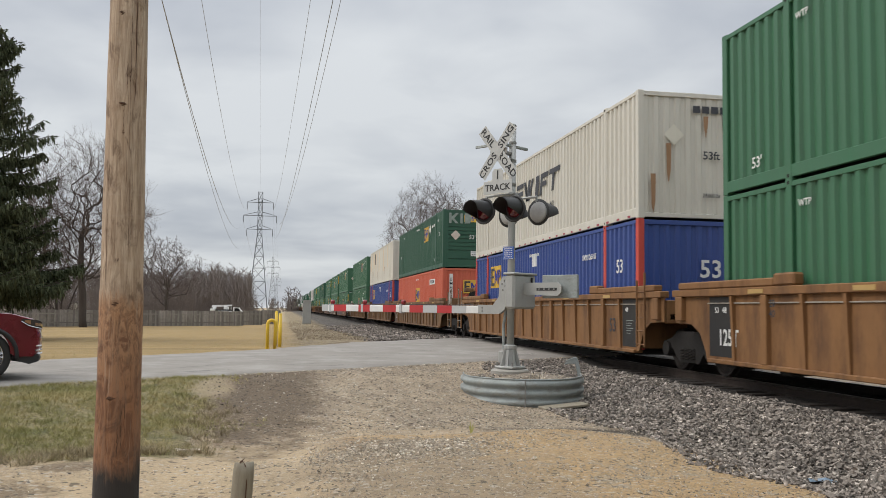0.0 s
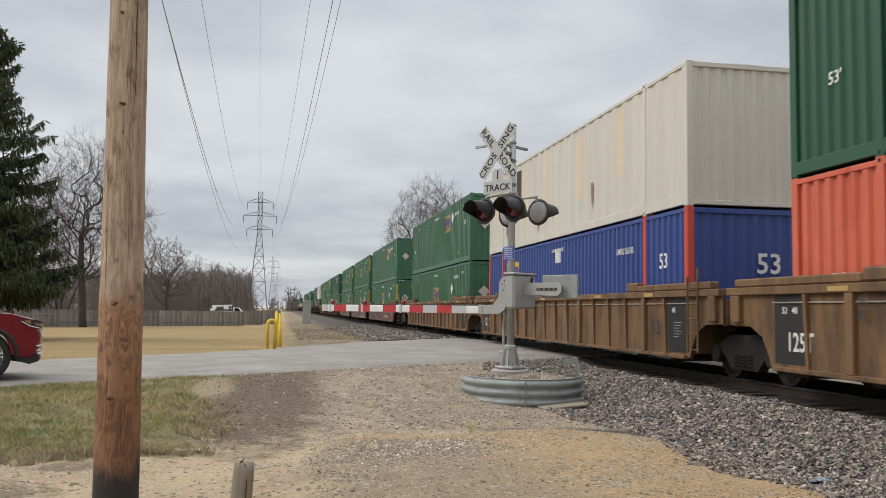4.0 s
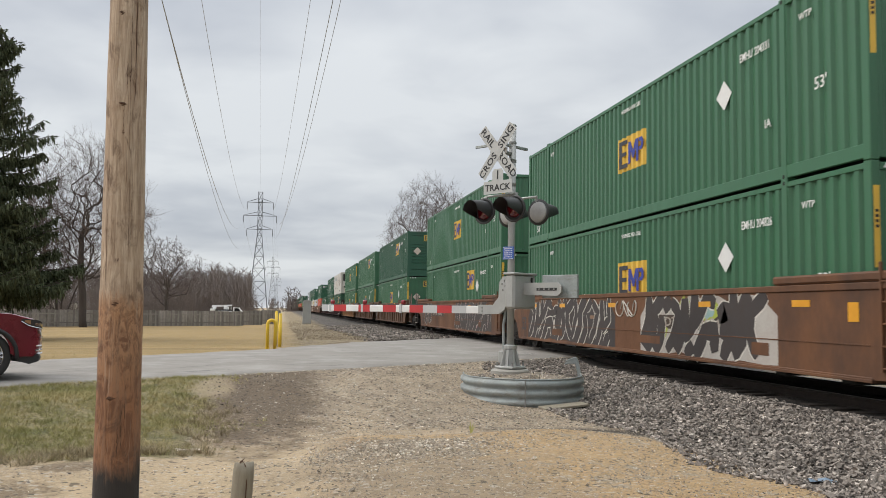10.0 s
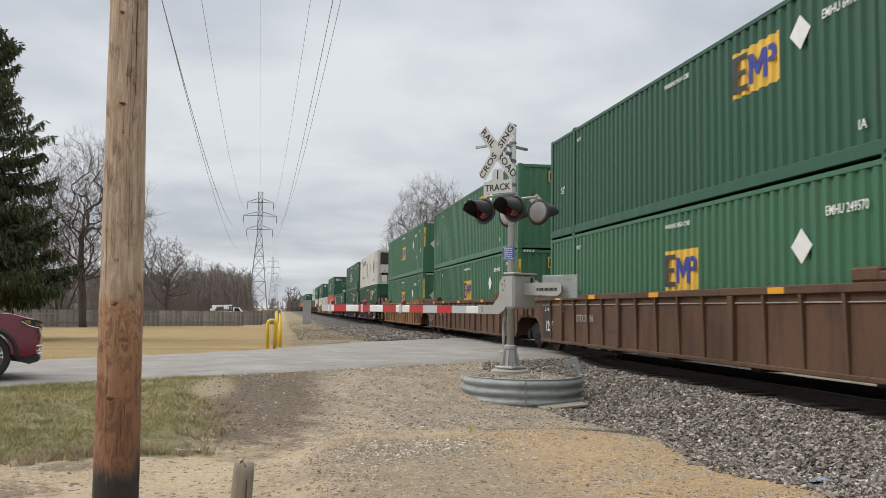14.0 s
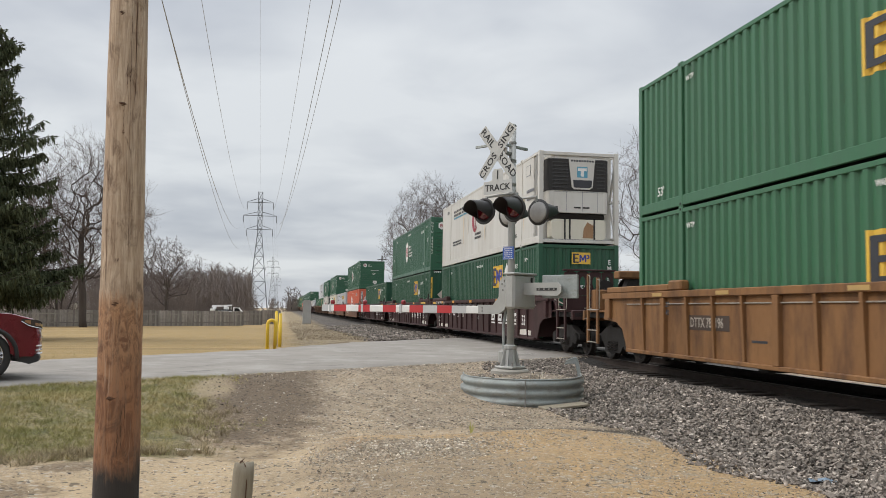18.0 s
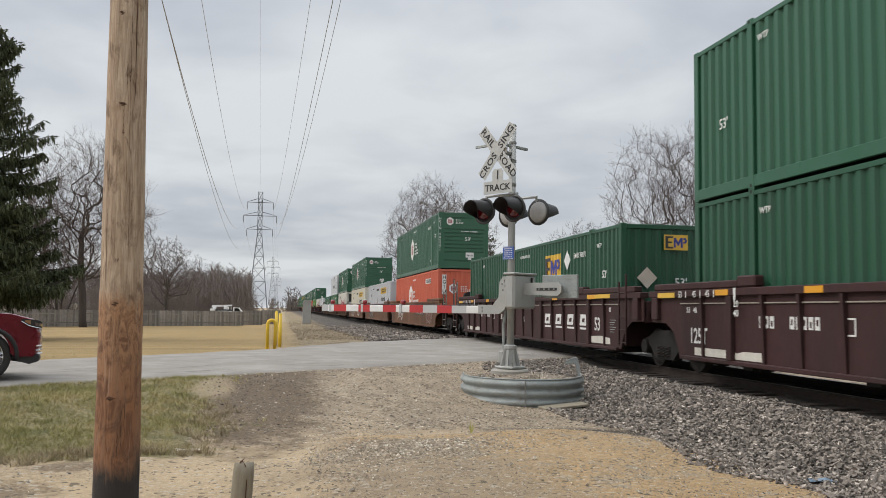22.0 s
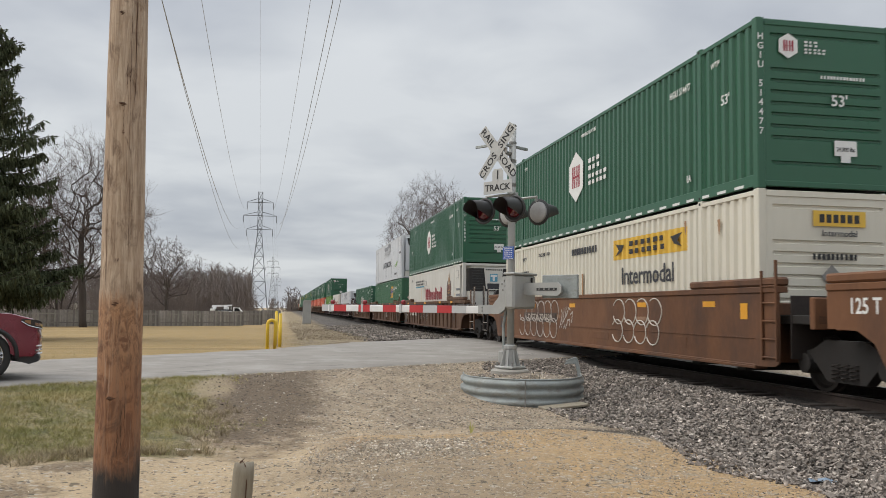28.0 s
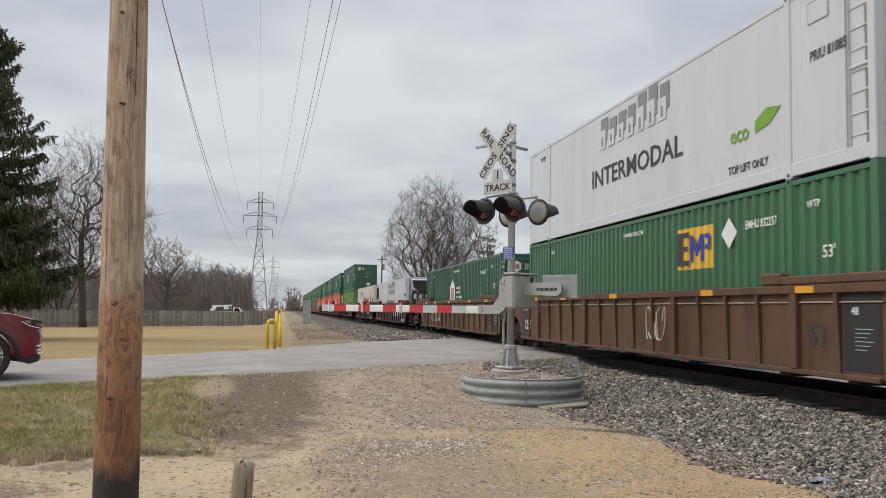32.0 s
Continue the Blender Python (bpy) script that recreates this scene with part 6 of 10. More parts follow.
def make_truck(parent, y):
    """A two-axle truck: bolster, side frames with springs, two wheel sets that turn."""
    t = part("truck", shared(("bolster",), lambda: Mesher().box(-1.0, 1.0, -0.22, 0.22, 0.42, 0.78, 0.03).mesh("truck", GRIME)), None, parent)
    t.location = (0, y, 0)
    for sx in (-1, 1):
        def frame_mesh():
            m = Mesher()
            m.prism([(-1.12, 0.42), (-1.12, 0.58), (-0.75, 0.66), (-0.45, 0.8), (0.45, 0.8), (0.75, 0.66), (1.12, 0.58), (1.12, 0.42), (0.7, 0.46), (0.42, 0.2), (-0.42, 0.2), (-0.7, 0.46)], -0.09, 0.09, "x")
            for q in (-0.89, 0.89):
                m.spin([(-0.16, 0.12), (-0.15, 0.15), (0.05, 0.16)], (0, q, 0.44), 14)
            return m.mesh("side_frame", GRIME)
        part("side_frame", shared(("sideframe",), frame_mesh), None, t).location = (sx * 1.0, 0, 0)

        def spring_mesh():
            m = Mesher()
            for q in (-0.2, 0.0, 0.2):
                m.path([(0.07 * math.cos(k * 0.8), q + 0.07 * math.sin(k * 0.8), 0.24 + k * 0.0075) for k in range(34)], 0.014, 5)
            return m.mesh("spring", WHEELSTEEL)
        part("spring", shared(("spring",), spring_mesh), None, t).location = (sx * 1.09, 0, 0)
    for q in (-1, 1):
        def wheel_mesh():
            m = Mesher()
            m.tube((-0.98, 0, 0), (0.98, 0, 0), 0.08, n=10)
            for sx in (-1, 1):
                prof = [(0.66, 0.1), (0.66, 0.3), (0.68, 0.36), (0.67, WHEEL_R + 0.025), (0.70, WHEEL_R + 0.025), (0.715, WHEEL_R), (0.81, WHEEL_R - 0.004), (0.81, 0.36), (0.77, 0.32), (0.75, 0.14), (0.8, 0.1)]
                m.spin([(sx * w, r_) for w, r_ in prof], (0, 0, 0), 26)
            for sx in (-1, 1):
                for k in range(3):
                    an = k * 2.094
                    m.box(sx * 0.79 - 0.02, sx * 0.79 + 0.02, 0.18 * math.cos(an) - 0.035, 0.18 * math.cos(an) + 0.035, 0.18 * math.sin(an) - 0.035, 0.18 * math.sin(an) + 0.035, 0.004)
            return m.mesh("wheel_set", WHEELSTEEL)
        ws = part("wheel_set", shared(("wheels",), wheel_mesh), None, t)
        ws.location = (0, q * 0.89, WHEEL_R)
        SPINNERS[q].append(ws)
    return t


def graffiti(parent, a0, a1, z0, z1, back, fill, line, seed, x=-1.515, density=1.0):
    """Sprayed bubble shapes: a dark ground, swollen forms and thin outlines."""
    rr = random.Random(seed)
    n = max(3, int((a1 - a0) / 0.75 * density))

    def blob(c, u, ra, rz, k=18, wob=0.18):
        ph = [rr.uniform(0, 6.28) for _ in range(3)]
        return [(c + ra * math.cos(t) * (1 + wob * math.sin(2 * t + ph[0]) + wob * 0.7 * math.sin(3 * t + ph[1])), u + rz * math.sin(t) * (1 + wob * math.sin(2 * t + ph[2])))
                for t in [2 * math.pi * i / k for i in range(k)]]

    def clip(pts):
        return [(min(max(q[0], a0), a1), min(max(q[1], z0), z1)) for q in pts]
    um, hz = (z0 + z1) / 2, (z1 - z0) / 2
    if back:
        for k in range(n):
            c = a0 + (k + 0.5) * (a1 - a0) / n
            part("sprayed_ground", Mesher().prism(clip(blob(c, um, (a1 - a0) / n * 0.9, hz * 1.05, 20, 0.1)), x - 0.002 - 0.0002 * k, x + 0.006, "x"), back, parent)
    for k in range(n):
        c = a0 + (k + 0.5) * (a1 - a0) / n
        for j in range(2):
            cc, uu = c + rr.uniform(-0.14, 0.14), um + (j - 0.5) * hz * 0.75 + rr.uniform(-0.06, 0.06)
            if fill:
                part("sprayed_form", Mesher().prism(clip(blob(cc, uu, 0.24 * rr.uniform(0.7, 1.3), hz * 0.42, 16, 0.3)), x - 0.006 - 0.0003 * j, x - 0.002, "x"), fill, parent)
        if line:
            m = Mesher()
            pts, an = [], rr.uniform(0, 6.28)
            for i in range(16):
                t = i / 15
                pts.append((x - 0.008, c + 0.34 * math.sin(an + t * 6.0) * (0.6 + 0.4 * math.cos(3 * t)), min(max(um + hz * 0.85 * math.cos(an * 0.7 + t * 7.5), z0), z1)))
            m.path(pts, 0.012, 4)
            part("sprayed_line", m, line, parent)


def ribbon(pts, width, x):
    """A flat painted stroke along a line of points on the wagon's side."""
    rows_ = [[], []]
    n = len(pts)
    for i, (a, z) in enumerate(pts):
        p0, p1 = pts[max(i - 1, 0)], pts[min(i + 1, n - 1)]
        da, dz = p1[0] - p0[0], p1[1] - p0[1]
        d = math.hypot(da, dz) or 1.0
        w = width * (0.75 if i in (0, n - 1) else 1.0) / 2
        rows_[0].append((x, a - dz / d * w, z + da / d * w))
        rows_[1].append((x, a + dz / d * w, z - da / d * w))
    return Mesher().sheet(rows_)


def tag_letters(parent, a0, a1, z0, z1, n, fill, outline, gaps, seed, width=0.2, slant=0.2, x=-1.5035):
    """Large sprayed letter forms: thick slanting strokes with a pale outline over coloured patches."""
    rr = random.Random(seed)
    cell = (a1 - a0) / n
    h = z1 - z0

    def P(c, u, v):
        return (min(max(c - u * cell * 0.5 - (v - 0.5) * slant, a0 - 0.1), a1 + 0.1), z0 + h * v)
    forms = ([[(-0.9, 0.1), (-0.6, 0.6), (-0.85, 1.0)], [(-0.5, 0.0), (-0.1, 0.35), (-0.2, 0.75), (0.3, 1.0)], [(0.2, 0.0), (0.55, 0.3), (0.35, 0.62)], [(0.5, 0.75), (0.9, 0.95)]],
             [[(-0.9, 0.9), (-0.3, 0.7), (-0.45, 0.3), (-0.8, 0.05)], [(-0.1, 0.05), (0.2, 0.5), (0.0, 0.95)], [(0.3, 0.3), (0.8, 0.55), (0.65, 1.0)], [(0.6, 0.0), (0.95, 0.2)]],
             [[(-0.95, 0.5), (-0.5, 0.95), (0.1, 0.85)], [(-0.7, 0.0), (-0.3, 0.4), (0.25, 0.45), (0.5, 0.1)], [(0.4, 0.65), (0.9, 0.8), (0.85, 0.3)]],
             [[(0.9, 0.98), (0.2, 0.72), (0.35, 0.4), (0.9, 0.1)], [(-0.85, 1.0), (-0.6, 0.45), (-0.9, 0.0)], [(-0.4, 0.1), (-0.05, 0.3), (-0.3, 0.7), (0.0, 1.0)]])
    for k in range(n):
        c = a1 - (k + 0.5) * cell
        for j, g_ in enumerate(gaps):
            u, v, s = rr.uniform(-0.6, 0.6), rr.uniform(0.2, 0.8), rr.uniform(0.5, 0.9)
            pts = [P(c, u + 0.5 * s * math.cos(t) * (1 + 0.3 * math.sin(2 * t + k)), min(max(v + 0.26 * s * math.sin(t) * (1 + 0.3 * math.sin(3 * t + j)), 0.0), 1.0)) for t in np.linspace(0, 5.98, 16)]
            mid_ = (sum(q[0] for q in pts) / len(pts), sum(q[1] for q in pts) / len(pts))
            ring_ = [(x - 0.0004 * (j + 1), q[0], q[1]) for q in [mid_] + pts]
            part("sprayed_form", Mesher().add(ring_, [(0, i + 1, (i + 1) % len(pts) + 1) for i in range(len(pts))]), g_, parent)
        for j, st in enumerate(forms[(k + seed) % 4]):
            pts = [P(c, q[0] * 1.05, q[1]) for q in st]
            fine = []
            for i in range(len(pts) - 1):
                for s in (0.0, 0.34, 0.67):
                    fine.append((pts[i][0] + (pts[i + 1][0] - pts[i][0]) * s + 0.02 * math.sin(5 * s + i + k), pts[i][1] + (pts[i + 1][1] - pts[i][1]) * s))
            fine.append(pts[-1])
            w = width * rr.uniform(0.85, 1.25)
            if outline:
                part("sprayed_line", ribbon(fine, w + min(0.06, 0.3 * w), x - 0.002 - 0.0001 * j), outline, parent)
            part("sprayed_form", ribbon(fine, w, x - 0.0032 - 0.0001 * j), fill, parent)


def sprayed_field(parent, a0, a1, z0, z1, paint, seed, x=-1.5005):
    """A dark rolled ground with a ragged upper edge behind large letters."""
    rr = random.Random(seed)
    n = int((a1 - a0) / 0.35)
    top = [(a1 - (a1 - a0) * i / n, z1 - abs(rr.gauss(0, 0.09)) - (0.35 if i in (0, n) else 0.0)) for i in range(n + 1)]
    low = [(a0 + (a1 - a0) * i / n, z0 + abs(rr.gauss(0, 0.03))) for i in range(n + 1)]
    part("sprayed_ground", Mesher().sheet([[(x - 0.0012, a, z) for a, z in reversed(top)], [(x - 0.0012, a, z) for a, z in low]]), paint, parent)


def bubble_outline(parent, a0, a1, z0, z1, n, paint, seed, x=-1.5045):
    """A throw-up in one thin line: rounded bubble letters, not filled."""
    rr = random.Random(seed)
    cell = (a1 - a0) / n
    for k in range(n):
        c = a1 - (k + 0.5) * cell
        for v, s in ((0.72, 1.0), (0.27, 0.9)):
            pts = [(x, c + cell * 0.55 * s * math.cos(t) - (v - 0.5) * 0.2, z0 + (z1 - z0) * (v + 0.29 * s * math.sin(t))) for t in np.linspace(rr.uniform(0, 1), 5.9, 18)]
            part("sprayed_line", Mesher().path(pts, 0.014, 4), paint, parent)


WORNWHITE = material("worn_white_stencil", (0.46, 0.42, 0.36), (0.24, 0.19, 0.15), 0.6, scale=6, fine=25, bump=0.0)
STENCILBED = material("brown_black_stencil_bed", (0.045, 0.033, 0.027), (0.08, 0.048, 0.033), 0.65, scale=2.5, fine=16, bump=0.03)
RUSTPALE = material("faded_pale_marking", (0.28, 0.17, 0.11), (0.2, 0.11, 0.06), 0.7, scale=6, fine=30, bump=0.0)
DARKEND = material("dark_brown_end_steel", (0.032, 0.022, 0.018), (0.02, 0.016, 0.0145), 0.7, scale=3, fine=20, bump=0.1)
WHITESTEEL = material("pale_worn_grab_rail", (0.42, 0.39, 0.34), (0.2, 0.16, 0.12), 0.55, metal=0.2, scale=6, bump=0.0)


def make_wagon(label, kind, paint, front, rear, name_word=""):
    """kind: ribbed or smooth sides. front, rear: 'joint' (shared truck) or 'coupler'."""
    w = empty("well_wagon", label, "rail wagon")
    y0, y1 = -0.28, BOX_L + 0.28
    x_sheet = -1.44 if kind == "ribbed" else -1.5
    end = {"joint": 1.58, "coupler": 3.35}
    ya, yb = -end[front], BOX_L + end[rear]
    far_ribs = Mesher()
    for sx in (-1, 1):
        def b(m, xa, xb, ya_, yb_, za, zb, c=0.008):
            lo, hi = sorted((sx * xa, sx * xb))
            return m.box(lo, hi, ya_, yb_, za, zb, c)
        tops = 1.60
        part("side_sheet", b(Mesher(), abs(x_sheet), abs(x_sheet) - 0.02, y0, y1, 0.34, tops - 0.1), paint, w)
        short = kind == "smooth" and front == "joint"
        cy0, cy1 = -(0.86 if short else min(end[front], 1.62)), BOX_L + min(end[rear], 1.62)
        part("top_chord", b(Mesher(), 1.525, 1.325, cy0, cy1, 1.47 if kind == "ribbed" else 1.5, tops, 0.012), paint, w)
        part("bottom_sill", b(Mesher(), 1.515, 1.30, y0 + 0.05, y1 - 0.05, 0.30, 0.375, 0.012), paint, w)
        if kind == "ribbed":
            rib = shared(("rib", paint.name), lambda: Mesher().prism([(-1.52, 1.47), (-1.425, 1.47), (-1.425, 0.37), (-1.475, 0.37)], -0.035, 0.035, "y").mesh("side_rib", paint))
            wide = shared(("widerib", paint.name), lambda: Mesher().box(-1.525, -1.425, -0.085, 0.085, 0.37, 1.47, 0.012).mesh("side_post", paint))
            for k in range(16):
                a = 0.62 + k * 0.995
                is_wide = k in (1, 5, 10, 14)
                if sx < 0:
                    part("side_post" if is_wide else "side_rib", wide if is_wide else rib, None, w).matrix_basis = pose(0, a, 0)
                else:
                    far_ribs.box(1.425, 1.52, a - 0.035, a + 0.035, 0.37, 1.47, 0.01)
            if sx > 0:
                part("side_ribs", far_ribs, paint, w, kind="stuff")
            part("conduit", b(Mesher(), 1.47, 1.445, y0, y1, 1.335, 1.358, 0.004), WHITESTEEL, w, "thin pale conduit below the chord")
        else:
            part("lower_flange", b(Mesher(), 1.53, 1.49, y0 + 0.05, y1 - 0.05, 0.30, 0.345, 0.006), paint, w)
            part("upper_cover", b(Mesher(), 1.53, 1.30, cy0, 2.0, 1.605, 1.74, 0.03), paint, w)
            part("upper_cover", b(Mesher(), 1.53, 1.30, BOX_L - 2.0, cy1, 1.605, 1.74, 0.03), paint, w)
        for yy, sg, knd in ((0.0, -1, front), (BOX_L, 1, rear)):
            e = end[knd]
            def yy_(d):
                return yy + sg * d
            if knd == "joint":
                pts = [(yy_(0.26), 1.5), (yy_(e), 1.5), (yy_(e), 0.98), (yy_(0.95), 0.96), (yy_(0.62), 0.8), (yy_(0.42), 0.5), (yy_(0.36), 0.34), (yy_(0.26), 0.34)]
            else:
                pts = [(yy_(0.26), 1.5), (yy_(1.62), 1.5), (yy_(1.72), 1.0), (yy_(0.95), 0.94), (yy_(0.62), 0.8), (yy_(0.42), 0.5), (yy_(0.36), 0.34), (yy_(0.26), 0.34)]
            if short and sg < 0:
                pts = [(-0.26, 1.5), (-0.86, 1.5), (-0.86, 0.42), (-0.75, 0.36), (-0.26, 0.34)]
            lo, hi = sorted((sx * abs(x_sheet), sx * (abs(x_sheet) - 0.03)))
            part("end_side_plate", Mesher().prism(pts, lo, hi, "x"), paint, w)
            if kind == "ribbed":
                lo, hi = sorted((sx * 1.53, sx * 1.34))
                c0, c1 = sorted((yy_(-1.9), yy_(min(e, 1.3))))
                part("end_cover", Mesher().box(lo, hi, c0, c1, 1.604, 1.735, 0.02), paint, w)
                c0, c1 = sorted((yy_(-1.9), yy_(-2.45)))
                part("lifting_bracket", Mesher().box(lo, hi, c0, c1, 1.604, 1.80, 0.03), paint, w)
                pc0, pc1 = sorted((yy_(1.18), yy_(1.45)))
                lo, hi = sorted((sx * 1.53, sx * 1.4))
                part("end_post", Mesher().box(lo, hi, pc0, pc1, 1.02, 1.47, 0.015), paint, w)
        for a in ((1.3, 4.2, 8.6, 12.15, 14.75) if sx < 0 else ()):
            hr_ = 0.035 if paint in (TAN, TANDIRTY) else 0.05
            part("reflector", b(Mesher(), 1.532 if kind == "ribbed" else 1.507, 1.522 if kind == "ribbed" else 1.499, a - 0.22, a + 0.22, 1.53 - hr_ if kind == "ribbed" else 1.28, 1.53 + hr_ if kind == "ribbed" else 1.38, 0.001), REFLECTOR if paint not in (TAN, TANDIRTY) else FADEDYELLOW, w, "orange-yellow reflector strip")
    beam = shared(("floorbeam",), lambda: Mesher().box(-1.4, 1.4, -0.15, 0.15, 0.24, 0.34, 0.01).mesh("floor_beam", GRIME))
    for a in (0.4, 2.0, 5.0, 8.08, 11.1, 14.15, 15.75):
        part("floor_beam", beam, None, w).location = (0, a, 0)
    for yy, sg, knd in ((0.0, -1, front), (BOX_L, 1, rear)):
        e = end[knd]
        lo, hi = sorted((yy + sg * 0.22, yy + sg * 0.3))
        part("bulkhead", Mesher().box(-1.42, 1.42, lo, hi, 0.4, 1.35, 0.01), paint, w)
        lo, hi = sorted((yy + sg * 0.3, yy + sg * e))
        part("end_deck", Mesher().box(-1.32, 1.32, lo, hi, 1.02, 1.16, 0.015), GRIME, w)
        lo, hi = sorted((yy + sg * (e - 0.12), yy + sg * e))
        part("end_sill", Mesher().box(-1.38, 1.38, lo, hi, 0.95, 1.42 if knd == "joint" else 1.2, 0.015), paint, w)
        part("centre_sill", Mesher().box(-0.3, 0.3, min(yy, yy + sg * e), max(yy, yy + sg * e), 0.75, 1.05, 0.02), GRIME, w)
        if knd == "coupler":
            lo, hi = sorted((yy + sg * e, yy + sg * (e + 0.38)))
            part("coupler", Mesher().box(-0.12, 0.12, lo, hi, 0.78, 0.98, 0.03).box(-0.2, 0.2, min(yy + sg * (e + 0.2), yy + sg * (e + 0.38)), max(yy + sg * (e + 0.2), yy + sg * (e + 0.38)), 0.7, 1.04, 0.04), GRIME, w)
            steel = paint if kind == "ribbed" else DARKEND
            tall = 2.55 if (paint is MAROON and sg > 0) else 2.12
            for sx in (-1, 1):
                for q in (2.2, 2.86):
                    yq = yy + sg * q
                    part("end_stanchion", Mesher().box(sx * 1.41 - 0.028, sx * 1.41 + 0.028, yq - 0.05, yq + 0.05, 0.40, tall - (0.12 if q < 2.5 else 0.0), 0.008), steel, w, "upright steel stanchion")
                    top = tall - (0.16 if q < 2.5 else 0.04)
                    part("grab_rail", Mesher().path([(sx * 1.43, yq - 0.05, 1.22), (sx * 1.43, yq - 0.15, 1.24), (sx * 1.43, yq - 0.16, top - 0.03), (sx * 1.43, yq - 0.14, top), (sx * 1.43, yq - 0.05, top)], 0.013, 6), WHITESTEEL, w, "bent pale steel grab rail")
                for z in (0.43, 0.72, 1.22):
                    part("rung", Mesher().tube((sx * 1.43, yy + sg * 2.2, z), (sx * 1.43, yy + sg * 2.86, z), 0.014, n=6), WHITESTEEL, w, "pale worn rung")
                lo, hi = sorted((yy + sg * 1.62, yy + sg * 2.95))
                part("platform", Mesher().box(min(sx * 0.85, sx * 1.4), max(sx * 0.85, sx * 1.4), lo, hi, 1.165, 1.205, 0.006), steel, w)
                lo, hi = sorted((yy + sg * 1.3, yy + sg * 1.95))
                part("corner_bracket", Mesher().prism([(lo, 1.2), (hi, 1.2), (hi if sg < 0 else lo, 1.62)], min(sx * 1.2, sx * 1.32), max(sx * 1.2, sx * 1.32), "x"), steel, w)
            lo, hi = sorted((yy + sg * 1.7, yy + sg * 2.3))
            part("air_reservoir", Mesher().spin([(-0.62, 0.05), (-0.58, 0.17), (0.58, 0.17), (0.62, 0.05)], (0.15, (lo + hi) / 2, 1.40), 16, "x"), GRIME, w, "dark air reservoir on the end deck")
            part("brake_lever", Mesher().path([(-1.05, yy + sg * 1.45, 1.3), (-0.4, yy + sg * 2.0, 1.36), (0.9, yy + sg * 2.45, 1.3)], 0.03, 6), GRIME, w)
            part("pipe_run", Mesher().path([(-1.3, yy + sg * 0.9, 1.56), (-1.25, yy + sg * 1.5, 1.5), (-1.1, yy + sg * 2.4, 1.28), (-0.4, yy + sg * 3.0, 1.25)], 0.018, 6), WHITESTEEL, w, "pale pipe along the deck")
            if paint is MAROON and sg < 0:
                yp = yy + sg * 2.62
                for x0 in (-1.36, -1.0, -0.64, -0.28):
                    m_ = Mesher()
                    vs_, fs_ = [], []
                    for k in range(24):
                        cs_, sn_ = math.cos(k * math.pi / 12), math.sin(k * math.pi / 12)
                        t_ = min(0.17 / max(abs(cs_), 1e-6), 0.33 / max(abs(sn_), 1e-6))
                        inn, out = (x0 + 0.17 + 0.085 * cs_, 1.97 + 0.17 * sn_), (x0 + 0.17 + cs_ * t_, 1.95 + sn_ * t_)
                        vs_ += [(inn[0], yp - 0.02, inn[1]), (out[0], yp - 0.02, out[1]), (out[0], yp + 0.02, out[1]), (inn[0], yp + 0.02, inn[1])]
                        n_ = (k + 1) % 24
                        fs_ += [(k * 4 + i, k * 4 + (i + 1) % 4, n_ * 4 + (i + 1) % 4, n_ * 4 + i) for i in range(4)]
                    m_.add(vs_, fs_)
                    part("holed_plate", m_, MAROON, w, "upright plate with an oval hole")
                part("plate_cap", Mesher().box(-1.4, 0.12, yp - 0.06, yp + 0.06, 2.285, 2.34, 0.01), MAROON, w)
                part("plate_base", Mesher().box(-1.38, 0.1, yp - 0.05, yp + 0.05, 1.205, 1.615, 0.012), MAROON, w)
            elif paint is not MAROON:
                lo, hi = sorted((yy + sg * 2.5, yy + sg * 2.78))
                part("brake_stand", Mesher().prism([(-0.62, 1.2), (-0.02, 1.2), (-0.08, 1.75), (-0.2, 2.0), (-0.46, 2.0), (-0.58, 1.75)], lo, hi, "y"), GRIME, w, "dark brake gear housing")
                if paint in (TAN, TANDIRTY):
                    part("gear_hood", Mesher().box(-0.75, 0.15, lo - 0.05, hi + 0.05, 2.005, 2.2, 0.03), paint, w, "rusty hood over the brake gear")
                    part("tread_panel", Mesher().box(-1.36, -0.8, lo, hi, 1.21, 1.72, 0.02), paint, w)
            wy = yy + sg * 2.95
            part("brake_wheel", Mesher().spin([(-0.014, 0.235), (-0.014, 0.265), (0.014, 0.265), (0.014, 0.235), (-0.014, 0.235)], (-0.32, wy, 1.78), 22, "y"), GRIME, w, "spoked brake wheel")
            for k in range(5):
                an = 0.3 + k * 1.2566
                part("spoke", Mesher().tube((-0.32, wy, 1.78), (-0.32 + 0.24 * math.cos(an), wy, 1.78 + 0.24 * math.sin(an)), 0.013, n=5), GRIME, w)
            part("wheel_shaft", Mesher().tube((-0.32, wy - sg * 0.2, 1.78), (-0.32, wy + sg * 0.03, 1.78), 0.035, n=8), GRIME, w)
            part("cut_lever", Mesher().path([(-1.38, yy + sg * 3.2, 1.0), (-0.6, yy + sg * 3.38, 1.02), (-0.12, yy + sg * 3.42, 0.94)], 0.015, 5), WHITESTEEL, w, "pale uncoupling lever")
            part("air_hose", Mesher().path([(0.35, yy + sg * e, 0.9), (0.37, yy + sg * (e + 0.15), 0.6), (0.36, yy + sg * (e + 0.3), 0.5)], 0.025, 6), GRIME, w)
        elif sg < 0:
